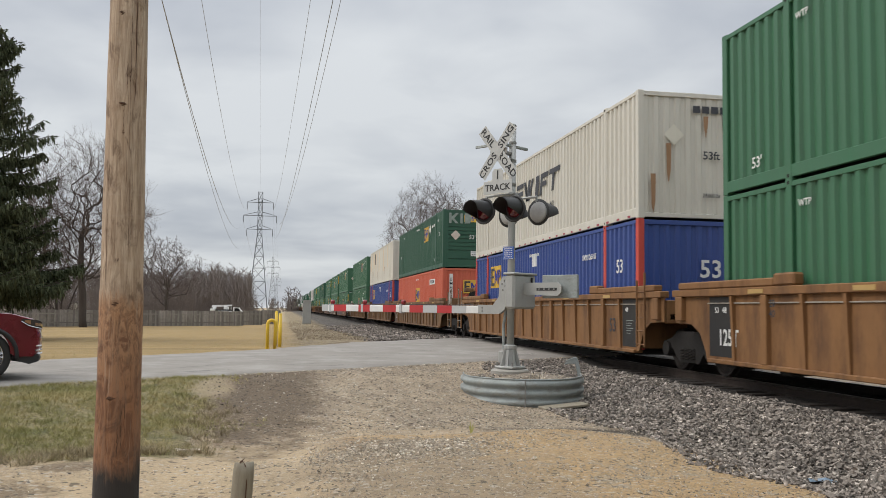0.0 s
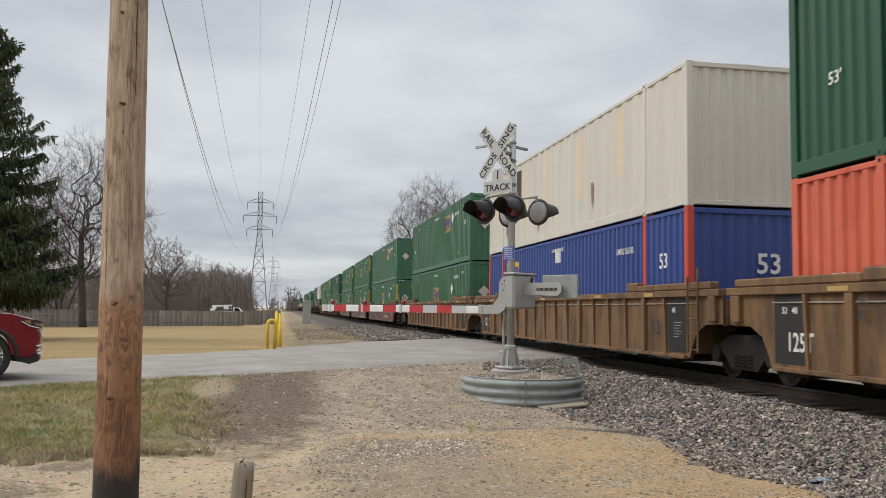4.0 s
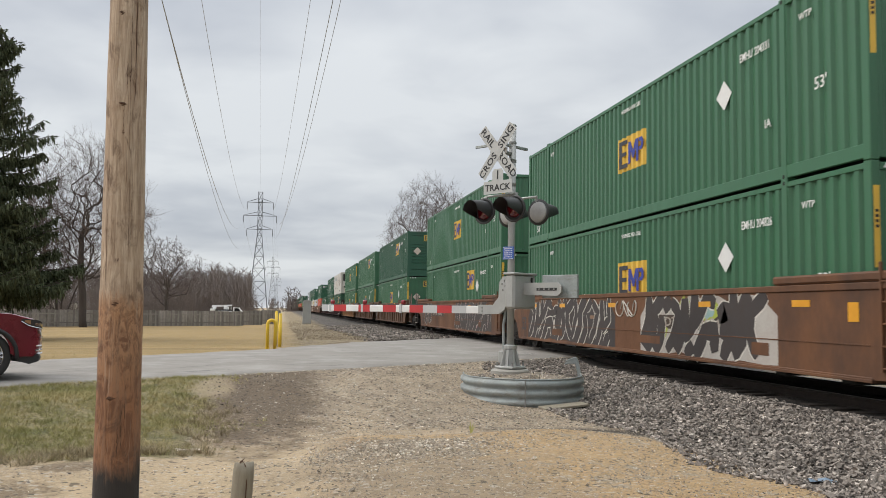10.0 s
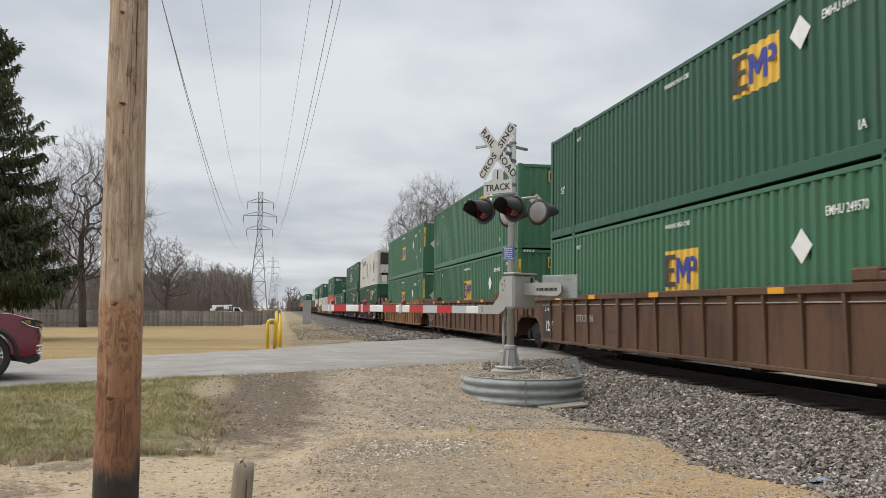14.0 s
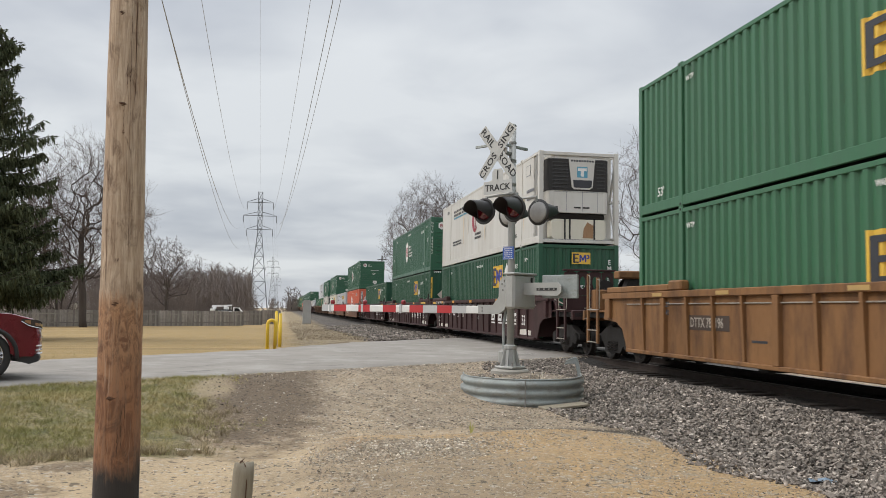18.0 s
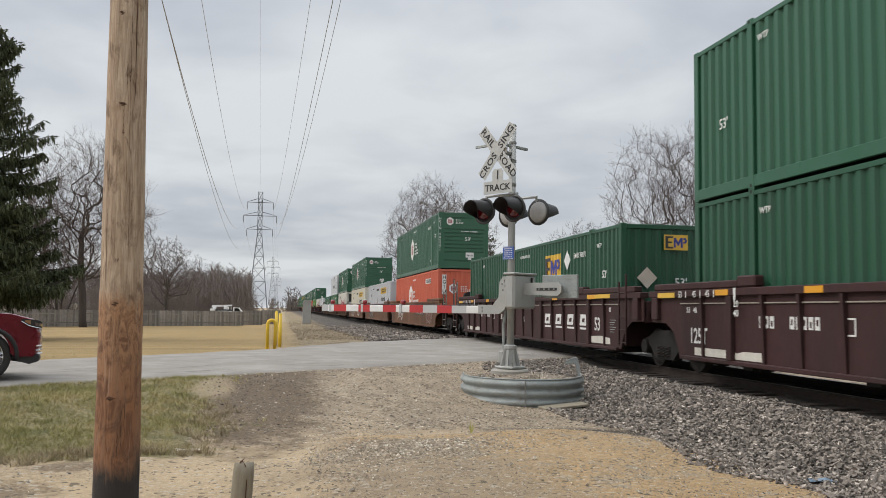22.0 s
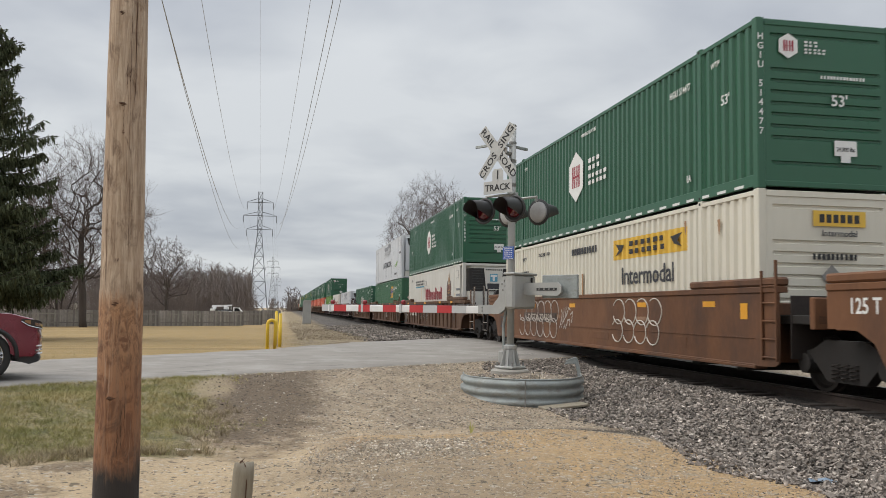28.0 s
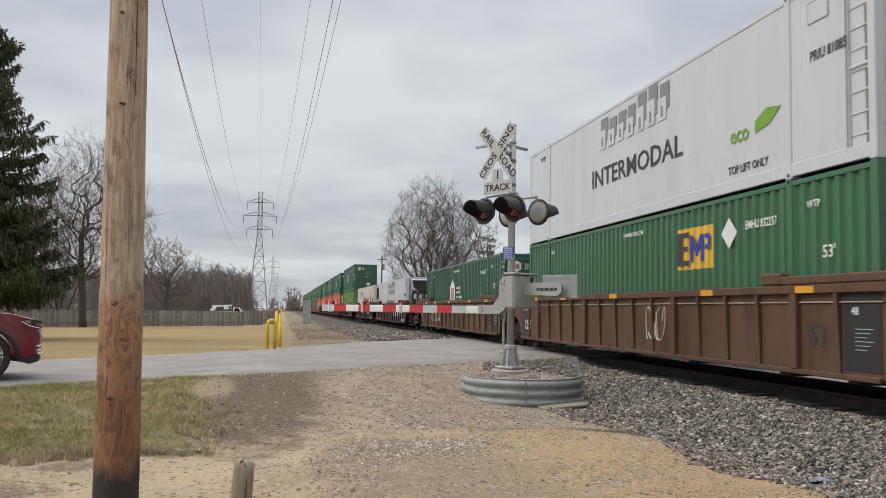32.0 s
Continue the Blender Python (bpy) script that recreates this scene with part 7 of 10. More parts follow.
            for sx in (-1, 1):
                ld = Mesher()
                for q in (0.45, 0.85):
                    ld.box(sx * 1.53 - 0.02, sx * 1.53 + 0.02, -q - 0.02, -q + 0.02, 0.45, 2.0 if q > 0.6 else 1.85, 0.005)
                for z in (0.5, 0.78, 1.06, 1.34, 1.6):
                    ld.tube((sx * 1.53, -0.45, z), (sx * 1.53, -0.85, z), 0.014, n=6)
                part("side_ladder", ld, paint, w)
    if front == "coupler":
        make_truck(w, -2.0)
    if rear == "coupler":
        make_truck(w, BOX_L + 2.0)
    else:
        make_truck(w, BOX_L + 1.77)
    if kind == "ribbed":
        lab = BLACKPAINT if paint is not MAROON else paint
        if front == "joint" and lab is BLACKPAINT:
            part("stencil_panel", Mesher().box(-1.446, -1.4405, -0.22, 0.53, 0.42, 1.46, 0.001), lab, w, "black stencil panel")
        text("53", 0.44, DARKPAINT if paint in (TAN, TANDIRTY, BROWN) else WHITEPAINT, w, on_side(-1.4465, 1.12, 0.86), squeeze=0.9)
        if front == "joint":
            text("48", 0.15, WHITEPAINT, w, on_side(-1.448, 0.3, 1.22))
            for j in range(6):
                m = Mesher()
                m.box(-1.45, -1.4475, -0.06 + (j % 3) * 0.07, 0.3, 0.98 - j * 0.055, 0.992 - j * 0.055, 0.0005)
                part("lettering_bar", m, DIMWHITE, w)
        if rear == "joint":
            if lab is BLACKPAINT:
                part("stencil_panel", Mesher().box(-1.446, -1.4405, 15.6, 16.4, 0.42, 1.46, 0.001), lab, w, "black stencil panel")
            text("125T", 0.4, WHITEPAINT, w, on_side(-1.448, 15.75, 0.74), squeeze=0.8)
            text("53   48", 0.14, WHITEPAINT, w, on_side(-1.448, 16.0, 1.22))
        text("20\n40", 0.16, DARKPAINT if paint is not MAROON else WHITEPAINT, w, on_side(-1.5275, 14.28, 1.25))
    else:
        text("53", 0.56, DARKPAINT, w, on_side(-1.5025, 15.85, 0.76), squeeze=0.85)
        text("125 T", 0.3, WHITEPAINT, w, on_side(-1.5025, 16.95, 1.28), squeeze=0.9) if rear == "joint" else None
        for a_, z_, wd_, hg_ in ((6.6, 0.62, 1.1, 0.16), (12.6, 0.6, 0.9, 0.18), (2.4, 0.62, 0.5, 0.2)):
            part("access_cover", Mesher().box(-1.507, -1.5005, a_ - wd_ / 2, a_ + wd_ / 2, z_ - hg_ / 2, z_ + hg_ / 2, 0.002), paint, w, "raised access cover")
        for a_ in (4.2, 9.8):
            part("faded_marking", Mesher().box(-1.504, -1.5005, a_ - 0.22, a_ + 0.22, 1.0, 1.08, 0.001), RUSTPALE, w, "faded pale marking")
        part("end_plate", Mesher().box(-1.33, 1.33, -0.92, -0.94, 0.5, 1.45, 0.01), DARKEND, w, "dark end plate") if front == "joint" else None
        part("seam_strip", Mesher().box(-1.512, -1.5005, y0 + 0.1, y1 - 0.1, 0.775, 0.79, 0.001), paint, w)
        part("warning_patch", Mesher().box(-1.506, -1.5005, 0.02, 0.24, 1.08, 1.34, 0.001), REFLECTOR, w, "orange-yellow reflector patch")
    if name_word == "bars":
        # widely spaced white letter blocks underlined, too stylised for lettering
        for k in range(4):
            a = 5.1 - k * 0.995
            part("letter_block", Mesher().prism([(a + 0.26, 0.82), (a - 0.2, 0.82), (a - 0.26, 1.1), (a + 0.2, 1.1)], -1.4455, -1.4415, "x"), WHITEPAINT, w)
            part("letter_gap", Mesher().prism([(a + 0.1, 0.9), (a - 0.1, 0.9), (a - 0.12, 1.0), (a + 0.06, 1.0)], -1.4475, -1.4456, "x"), MAROON, w)
            part("underline", Mesher().box(-1.4455, -1.4415, a - 0.3, a + 0.24, 0.72, 0.77, 0.0005), WHITEPAINT, w)
        part("worn_patch", Mesher().prism([(0.3, 0.42), (1.9, 0.42), (1.9, 0.56), (0.9, 0.6), (0.3, 0.56)], -1.4455, -1.4415, "x"), WHITESPRAY, w, "scuffed pale patch")
        for s_, a in (("53", 16.31), ("45", 15.75), ("45", 15.25)):
            text(s_, 0.17, WHITEPAINT, w, on_side(-1.5285, a, 1.51), squeeze=0.9)
            part("height_line", Mesher().box(-1.5285, -1.5255, a - 0.24, a - 0.21, 1.45, 1.585, 0.0005), WHITEPAINT, w)
        part("height_line", Mesher().box(-1.5285, -1.5255, 14.29, 14.36, 1.4, 1.6, 0.0005), WHITEPAINT, w)
        part("yellow_marking", Mesher().box(-1.5285, -1.5245, 16.55, 17.3, 1.46, 1.56, 0.0005), YELLOWSIGN, w, "yellow height marking")
        for k in range(8):
            part("letter_block", Mesher().prism(rect(13.66 - k * 0.155 - (0.38 if k > 2 else 0), 1.04, 0.11, 0.19), -1.4455, -1.4415, "x"), WHITEPAINT, w)
            part("letter_gap", Mesher().prism(rect(13.66 - k * 0.155 - (0.38 if k > 2 else 0), 1.02 + 0.03 * (k % 2), 0.045, 0.09), -1.4475, -1.4456, "x"), MAROON, w)
        for q in ((11.36, 11.39, 0.88, 1.13), (11.6, 11.63, 0.88, 1.13), (11.39, 11.6, 0.88, 0.905), (11.39, 11.6, 1.105, 1.13)):
            part("panel_border", Mesher().box(-1.4455, -1.4415, q[0], q[1], q[2], q[3], 0.0005), WHITEPAINT, w)
        for j in range(5):
            part("lettering_bar", Mesher().box(-1.4455, -1.4415, 10.26, 10.73, 1.03 - j * 0.036, 1.053 - j * 0.036, 0.0005), WHITESPRAY, w)
        text("A", 0.32, WHITEPAINT, w, on_side(-1.4465, 7.58, 0.93))
        part("worn_patch", Mesher().prism([(13.6, 0.40), (15.9, 0.40), (15.9, 0.54), (14.6, 0.545), (14.4, 0.5), (14.2, 0.54), (13.6, 0.545)], -1.4455, -1.4415, "x"), WHITESPRAY, w, "scuffed pale patch")
        part("yellow_marking", Mesher().box(-1.5315, -1.5275, 0.1, 1.6, 1.49, 1.585, 0.0005), YELLOWSIGN, w, "yellow height marking")
    elif name_word:
        xs_, at_, half_ = (-1.4465, 12.87, 0.82) if kind == "ribbed" else (-1.505, 11.5 if name_word.endswith("30  ") or name_word.endswith("42  ") else 4.63, 1.62)
        if name_word.strip():
            part("stencil_panel", Mesher().box(xs_ + 0.001, xs_ + 0.005, at_ - half_, at_ + half_, 0.86, 1.13, 0.0005), STENCILBED, w, "black stencil panel")
            for a_ in (at_ - half_ * 0.66,) if kind == "ribbed" else ():
                part("lettering_bar", Mesher().box(xs_ + 0.001, xs_ + 0.004, 10.9, 11.35, 0.7, 0.74, 0.0005), DARKPAINT, w)
            text(name_word.strip(), 0.25, WORNWHITE, w, on_side(xs_, at_, 0.99), squeeze=0.82 if kind == "ribbed" else 1.62)
    return w


# the order of the train: unit, lower box, upper box, wagon paint, sides, number
G_PLAIN = "faded green corrugated steel container with a yellow placard"
TRAIN_V, TRAIN_A = 11.3444, 0.005687
JOINT, SET_GAP, FIRST = 19.686, 3.965, 17.42
NUDGE = {1: 0.16, 2: 0.04, 3: -0.06, 4: -0.08, 6: -0.05, 7: -0.09, 8: -0.03, 10: 0.02, 11: 0.02, 12: -0.07, 14: 0.1, 16: 0.1, 18: -0.06}


def unit_front(u):
    return FIRST + JOINT * (u - 1) + SET_GAP * ((u + 1) // 3) + NUDGE.get(u, 0.0) + (2.5 if u >= 22 else 0.0)


UP, LOW = 3.25, 0.354
MOVING = []


def plain_copy(thing):
    """A distant copy of a thing: its pieces joined by what they are made of."""
    key = ("plain", thing.name)
    if key not in SHARED:
        inv = thing.matrix_basis.inverted()
        bins = {}
        for o in thing.children_recursive:
            mats = Matrix.Identity(4)
            q = o
            while q is not thing:
                mats = q.matrix_basis @ mats
                q = q.parent
            slot = bins.setdefault(o.data.materials[0], Mesher())
            slot.add([mats @ v.co for v in o.data.vertices], [tuple(p.vertices) for p in o.data.polygons])
        SHARED[key] = [(mt, b_.mesh("panels", mt)) for mt, b_ in bins.items()]
    ob = empty(thing.name.split(".")[0], thing["label"], thing["category"])
    big = max(len(me.polygons) for mt, me in SHARED[key])
    for mt, me in SHARED[key]:
        nm = "shell" if len(me.polygons) == big else "running_gear" if mt in (GRIME, WHEELSTEEL) else "markings"
        part(nm, me, None, ob, kind="" if nm == "shell" else "stuff")
    return ob


def board(thing, u, z):
    """Put a thing on the train at its unit."""
    thing.matrix_basis = pose(TRACK_X, unit_front(u), z)
    MOVING.append((thing, unit_front(u), z))
    return thing


WAGON_PROTO = {}


def wagon(u, kind, paint, word, label):
    f, r_ = ("coupler", "joint") if (u + 1) % 3 == 0 else ("joint", "joint") if (u + 1) % 3 == 1 else ("joint", "coupler")
    key = (kind, paint.name, f, r_, word)
    if key not in WAGON_PROTO:
        WAGON_PROTO[key] = make_wagon(label, kind, paint, f, r_, word)
        return board(WAGON_PROTO[key], u, 0.0)
    if u > 22:
        return board(plain_copy(WAGON_PROTO[key]), u, 0.0)
    ob = copy_thing(WAGON_PROTO[key], pose(0, 0, 0))
    for o in ob.children_recursive:
        if o.name.startswith("wheel_set"):
            SPINNERS[-1 if o.location.y < 0 else 1].append(o)
    return board(ob, u, 0.0)


BOX_PROTO = {}


def box(u, level, key, build):
    if key not in BOX_PROTO:
        BOX_PROTO[key] = build()
        ob = BOX_PROTO[key]
    elif u > 22:
        ob = plain_copy(BOX_PROTO[key])
    else:
        ob = copy_thing(BOX_PROTO[key], pose(0, 0, 0))
    ob["group"] = "containers on the train"
    return board(ob, u, UP if level else LOW)


def emp(u, level, key, **kw):
    paint = kw.pop("paint", GREEN)
    label = kw.pop("label", G_PLAIN)
    return box(u, level, (key, paint.name), lambda: make_emp(paint, label, **kw))


TANL = "tan ribbed steel well wagon with black stencil panels"
BROWNL = "rusty brown ribbed steel well wagon"
SMOOTHL = "orange-brown smooth-sided steel well wagon with graffiti"
MAROONL = "dark maroon ribbed steel well wagon with white lettering"

for u in (-1, 0, 1):
    wagon(u, "ribbed", TAN, "", TANL)
for u in (2, 3, 4):
    wagon(u, "ribbed", TANDIRTY, "DTTX 79064", "dirt-stained tan ribbed steel well wagon")
for u in (5, 6, 7):
    wg = wagon(u, "smooth", SMOOTHBROWN, "DTTX 766042" + " " * (u - 5), SMOOTHL)
    if u == 5:
        sprayed_field(wg, 6.9, 15.9, 0.36, 1.5, PLUMSPRAY, 70)
        tag_letters(wg, 7.1, 15.7, 0.38, 1.48, 7, BLACKSPRAY, DIMPINK, (PLUMSPRAY, PINKSPRAY), 22, 0.24, 0.4)
        for k in range(5):
            part("sprayed_line", Mesher().path([(-1.504, 0.5 + k * 0.19 + 0.03 * math.sin(2.1 * i + k), 1.46 - (0.72 + 0.16 * math.sin(k * 2.3)) * i / 5) for i in range(6)], 0.011, 4), PALESPRAY, wg)
        tag_letters(wg, 2.6, 5.4, 0.52, 0.74, 9, PALESPRAY, None, (), 23, 0.04, 0.1)
        tag_letters(wg, 5.2, 6.6, 1.2, 1.44, 4, PALESPRAY, None, (), 28, 0.05, 0.1)
    elif u == 6:
        sprayed_field(wg, 1.9, 7.0, 0.36, 1.5, PALESPRAY, 71)
        sprayed_field(wg, 8.4, 15.4, 0.36, 1.44, BLACKSPRAY, 72)
        tag_letters(wg, 2.3, 6.8, 0.38, 1.5, 4, BLACKSPRAY, WHITESPRAY, (PALESPRAY, LIMESPRAY, TEALSPRAY), 24, 0.3, 0.35)
        tag_letters(wg, 8.7, 15.2, 0.40, 1.5, 5, BLACKSPRAY, WHITESPRAY, (PALESPRAY,), 25, 0.26, 0.3)
        graffiti(wg, 7.2, 8.2, 1.05, 1.45, None, None, WHITESPRAY, 28, x=-1.503)
    else:
        sprayed_field(wg, 0.5, 7.2, 0.36, 1.42, BLACKSPRAY, 73)
        tag_letters(wg, 0.7, 7.1, 0.36, 1.5, 4, BLACKSPRAY, PALESPRAY, (BLACKSPRAY, BLACKSPRAY, PINKSPRAY, PINKSPRAY), 27, 0.34, 0.3)
        tag_letters(wg, 13.2, 15.3, 0.42, 1.46, 3, BLACKSPRAY, WHITESPRAY, (), 29, 0.2, 0.2)
for u in (8, 9, 10):
    wagon(u, "ribbed", TAN if u == 10 else BROWN, "DTTX 788196", BROWNL)
for u in (11, 12, 13):
    wagon(u, "ribbed", MAROON, "bars", MAROONL)
for u in (14, 15, 16):
    wg = wagon(u, "smooth", SMOOTHBROWN, "DTTX 724330" + " " * (u - 14), SMOOTHL)
    if u == 14:
        tag_letters(wg, 11.0, 13.5, 0.5, 1.4, 4, PALESPRAY, None, (), 31, 0.13, 0.35)
        tag_letters(wg, 8.6, 10.6, 1.0, 1.35, 6, DIMWHITE, None, (), 36, 0.035, 0.1)
        tag_letters(wg, 0.5, 2.3, 0.45, 1.35, 3, FADEDRED, DIMWHITE, (FADEDRED,), 32, 0.1, 0.3)
    elif u == 15:
        tag_letters(wg, 9.5, 13.2, 0.4, 1.5, 4, BLACKSPRAY, WHITESPRAY, (LIMESPRAY, PALESPRAY), 33, 0.22, 0.25)
    else:
        bubble_outline(wg, 3.3, 5.8, 0.5, 1.45, 4, WHITESPRAY, 34)
        bubble_outline(wg, 9.8, 13.6, 0.42, 1.46, 6, PALESPRAY, 35)
        tag_letters(wg, 8.6, 9.6, 0.7, 1.3, 2, PALESPRAY, None, (), 37, 0.04, 0.2)
for u in (17, 18, 19):
    wg = wagon(u, "ribbed", BROWN, " " * (u - 16), BROWNL)
    if u == 17:
        for a_ in (8.6, 9.6, 10.6):
            tag_letters(wg, a_ - 0.36, a_ + 0.36, 0.62, 1.2, 2, BLACKSPRAY, WHITESPRAY, (), 40 + int(a_), 0.07, 0.1, x=-1.4465)
        graffiti(wg, 11.6, 14.2, 0.8, 1.2, None, None, WHITESPRAY, 61, x=-1.446, density=2.2)
    else:
        graffiti(wg, 6.0 if u == 18 else 11.0, 7.0 if u == 18 else 13.8, 0.55, 1.35, None, None, WHITESPRAY, 40 + u, x=-1.446)

FAR_LAST = 52
for u in range(20, FAR_LAST + 1):
    kind, paint, lab = (("ribbed", MAROON, MAROONL), ("ribbed", BROWN, BROWNL), ("smooth", SMOOTHBROWN, SMOOTHL))[((u - 20) // 3) % 3]
    wagon(u, kind, paint, {"smooth": "DTTX 724330", "ribbed": "bars" if paint is MAROON else "DTTX 788196"}[kind], lab)

emp(-1, 0, "a"), emp(-1, 1, "a")
emp(0, 0, "plain", badge=False, variant="mid"), emp(0, 1, "plain", badge=False, variant="mid")
emp(1, 0, "rear", paint=BLUE, variant="rear", label="blue corrugated steel container with red corner posts")
box(1, 1, "swift", lambda: make_swift("rust-streaked cream-white container with slanted dark letter blocks"))
emp(2, 0, "low", paint=ORANGE, variant="low", label="faded orange corrugated container with a yellow placard", code="EMHU 201067")
kid = emp(2, 1, "bars", paint=DARKGREEN, variant="high", front="barred", label="weathered dark green container with grey graffiti on its end", code="EMHU 644218")
for k, sh in enumerate(([(-1.0, 2.2), (-0.88, 2.2), (-0.88, 2.4), (-0.66, 2.2), (-0.52, 2.2), (-0.75, 2.45), (-0.52, 2.72), (-0.66, 2.72), (-0.88, 2.52), (-0.88, 2.72), (-1.0, 2.72)],
                        [(-0.44, 2.2), (-0.32, 2.2), (-0.32, 2.7), (-0.44, 2.7)], [(-0.22, 2.2), (0.05, 2.22), (0.16, 2.46), (0.05, 2.7), (-0.22, 2.72)])):
    part("sprayed_form", fpoly(sh, FADEDGREY, -0.02), None, kid)
emp(3, 0, "rear", paint=BLUE)
box(3, 1, "panels", lambda: make_swift("rust-stained white container with wide pressed panels", "wide", False))
emp(4, 0, "faded", variant="mid", faded=True, code="EMHU 679810"), emp(4, 1, "highfaded", variant="high", faded=True, code="EMHU 653181")
emp(5, 0, "lowstrip", variant="low", strip=True, code="EMHU 202511"), emp(5, 1, "highb", variant="high", code="EMHU 653955")
emp(6, 0, "midstrip", variant="mid", strip=True, code="EMHU 204826"), emp(6, 1, "midstrip2", variant="mid", strip=True, code="EMHU 204331")
emp(7, 0, "mixed", variant="mixed", strip=True, code="EMHU 202702"), emp(7, 1, "midstrip")
emp(8, 0, "low2", variant="low", strip=True, code="EMHU 249570"), emp(8, 1, "bars8", paint=DARKGREEN, variant="high", front="barred", code="EMHU 641182", label="weathered dark green container with a ribbed end")
emp(9, 0, "low2"), emp(9, 1, "highb")
emp(10, 0, "midstrip3", variant="mid", strip=True, code="EMHU 201098"), emp(10, 1, "midstrip4", variant="mid", strip=True, code="EMHU 222533")
emp(11, 0, "high11", paint=MIDGREEN, variant="high", faded=False, code="EMHU 300271")
box(11, 1, "reefer_crest", lambda: make_reefer("dirty white refrigerated container with a gold crest", "crest"))
emp(12, 0, "mixed12", paint=MIDGREEN, variant="mixed", strip=True, code="EMHU 302571")
HUBL = "deep green corrugated container with a white six-sided badge"
box(12, 1, "hub12", lambda: make_hub(HUBL, "HGIU 646663"))
emp(13, 0, "high11", paint=MIDGREEN)
box(14, 0, "orange_group", lambda: make_orange_group("orange corrugated container with a white house-shaped badge"))
box(14, 1, "hub14", lambda: make_hub(HUBL, "HGIU 502371"))
box(15, 0, "banner_white", lambda: make_jb("white ribbed container with a yellow banner, carried alone", plain=True))
box(16, 0, "banner_cream", lambda: make_jb("cream ribbed container with a yellow banner"))
box(16, 1, "hub16", lambda: make_hub(HUBL, "HGIU 514477", dashes=True))
box(17, 0, "reefer_words", lambda: make_reefer("white refrigerated container with crimson blackletter strokes", "england"))
box(17, 1, "hub17", lambda: make_hub(HUBL, "HGIU 518884", dashes=True))
emp(18, 0, "high18", variant="high", code="EMHU 832237")
box(18, 1, "reefer_clean", lambda: make_reefer("clean white refrigerated container with grey letter blocks", prime=True))
box(19, 0, "hub12", None)
box(20, 0, "reefer_clean", None)
box(21, 0, "reefer_words", None)
rt = random.Random(17)
for u in range(22, FAR_LAST + 1):
    if u == 22:
        box(u, 0, "lime", lambda: make_emp(LIMEGREEN, "faded yellow-green corrugated steel container", "mid", badge=False)), box(u, 1, "hub14", None)
    elif u < 27:
        box(u, 0, "orange_group", None), box(u, 1, "hub14", None)
    elif u < 34:
        emp(u, 0, "highb"), emp(u, 1, rt.choice(("highb", "midstrip")))
    else:
        k = rt.choice(("swift", "banner_cream", "hub14", "hub12", "reefer_words"))
        box(u, 0, rt.choice(("hub12", "banner_cream", "orange_group")), None)
        if rt.random() < 0.7:
            box(u, 1, k, None)


# ---- the crossing signal: mast, signs, lamps, barrier. Own space: x along the signs' words, y down the road, z up
MAST = (4.16, 15.4)
MAST_TURN = math.degrees(math.atan2(-0.811, 0.585))
sig = empty("crossing_signal", "grey railway crossing signal mast with crossbuck, red lamps and lowered barrier", "crossing signal", m=pose(MAST[0], MAST[1], 0, 0, 0, MAST_TURN))
part("mast", Mesher().tube((0, 0, 0.3), (0.02, 0, 4.66), 0.07, 0.066, 18).spin([(4.64, 0.075), (4.68, 0.06), (4.7, 0.01)], (0.02, 0, 0), 16, "z"), ALUM, sig, "dull silver steel mast", True)
part("footing", Mesher().spin([(-0.4, 0.36), (0.06, 0.36), (0.09, 0.33)], (0, 0, 0), 22, "z"), CONCRETE, sig, "round concrete footing")
base = part("mast_base", Mesher().box(-0.22, 0.22, -0.2, 0.2, 0.1, 0.15, 0.02).spin([(0.15, 0.135), (0.19, 0.125), (0.44, 0.11), (0.47, 0.125), (0.52, 0.125), (0.54, 0.085)], (0, 0, 0), 12, "z"), ALUM, sig, "cast base with ribs and bolts")
for k in range(8):
    an = k * math.pi / 4 + 0.39
    fin = part("base_fin", Mesher().prism([(0.11, 0.15), (0.205, 0.15), (0.19, 0.19), (0.125, 0.44), (0.10, 0.44)], -0.014, 0.014, "y"), ALUM, base)
    fin.matrix_basis = pose(0, 0, 0, 0, 0, math.degrees(an))
for k in range(4):
    part("bolt", Mesher().tube((-0.18 + 0.36 * (k % 2), -0.16 + 0.32 * (k // 2), 0.12), (-0.18 + 0.36 * (k % 2), -0.16 + 0.32 * (k // 2), 0.22), 0.018, n=8), STEELGREY, base)
part("base_hatch", Mesher().box(-0.22, -0.10, -0.09, 0.09, 0.2, 0.42, 0.015), ALUM, base)
part("conduit", Mesher().path([(-0.13, -0.03, 0.45), (-0.14, -0.03, 0.9), (-0.09, -0.02, 1.2)], 0.028, 8), GALV, sig)

XB = 4.11
FACE = -0.40
for ang, words in ((-50, (("RAIL", -0.36), ("ROAD", 0.36))), (50, (("CROS", -0.33), ("SING", 0.33)))):
    m = Mesher().box(-0.585, 0.585, -0.11, 0.11, -0.003, 0.003, 0.001)
    blade = part("crossbuck_blade", m, SIGNWHITE, sig, "white crossbuck blade with black words")
    off = 0.006 if ang > 0 else 0.0
    blade.matrix_basis = on_front(-0.02, FACE - off, XB) @ pose(0, 0, 0, 0, 0, ang)
    for wd, x in words:
        text(wd, 0.18, SIGNBLACK, blade, pose(x, 0, 0.005), squeeze=1.18)
    for x in (-0.5, 0.5):
        part("bolt", Mesher().spin([(0.003, 0.012), (0.008, 0.008)], (x, 0, 0), 8, "z"), STEELGREY, blade)
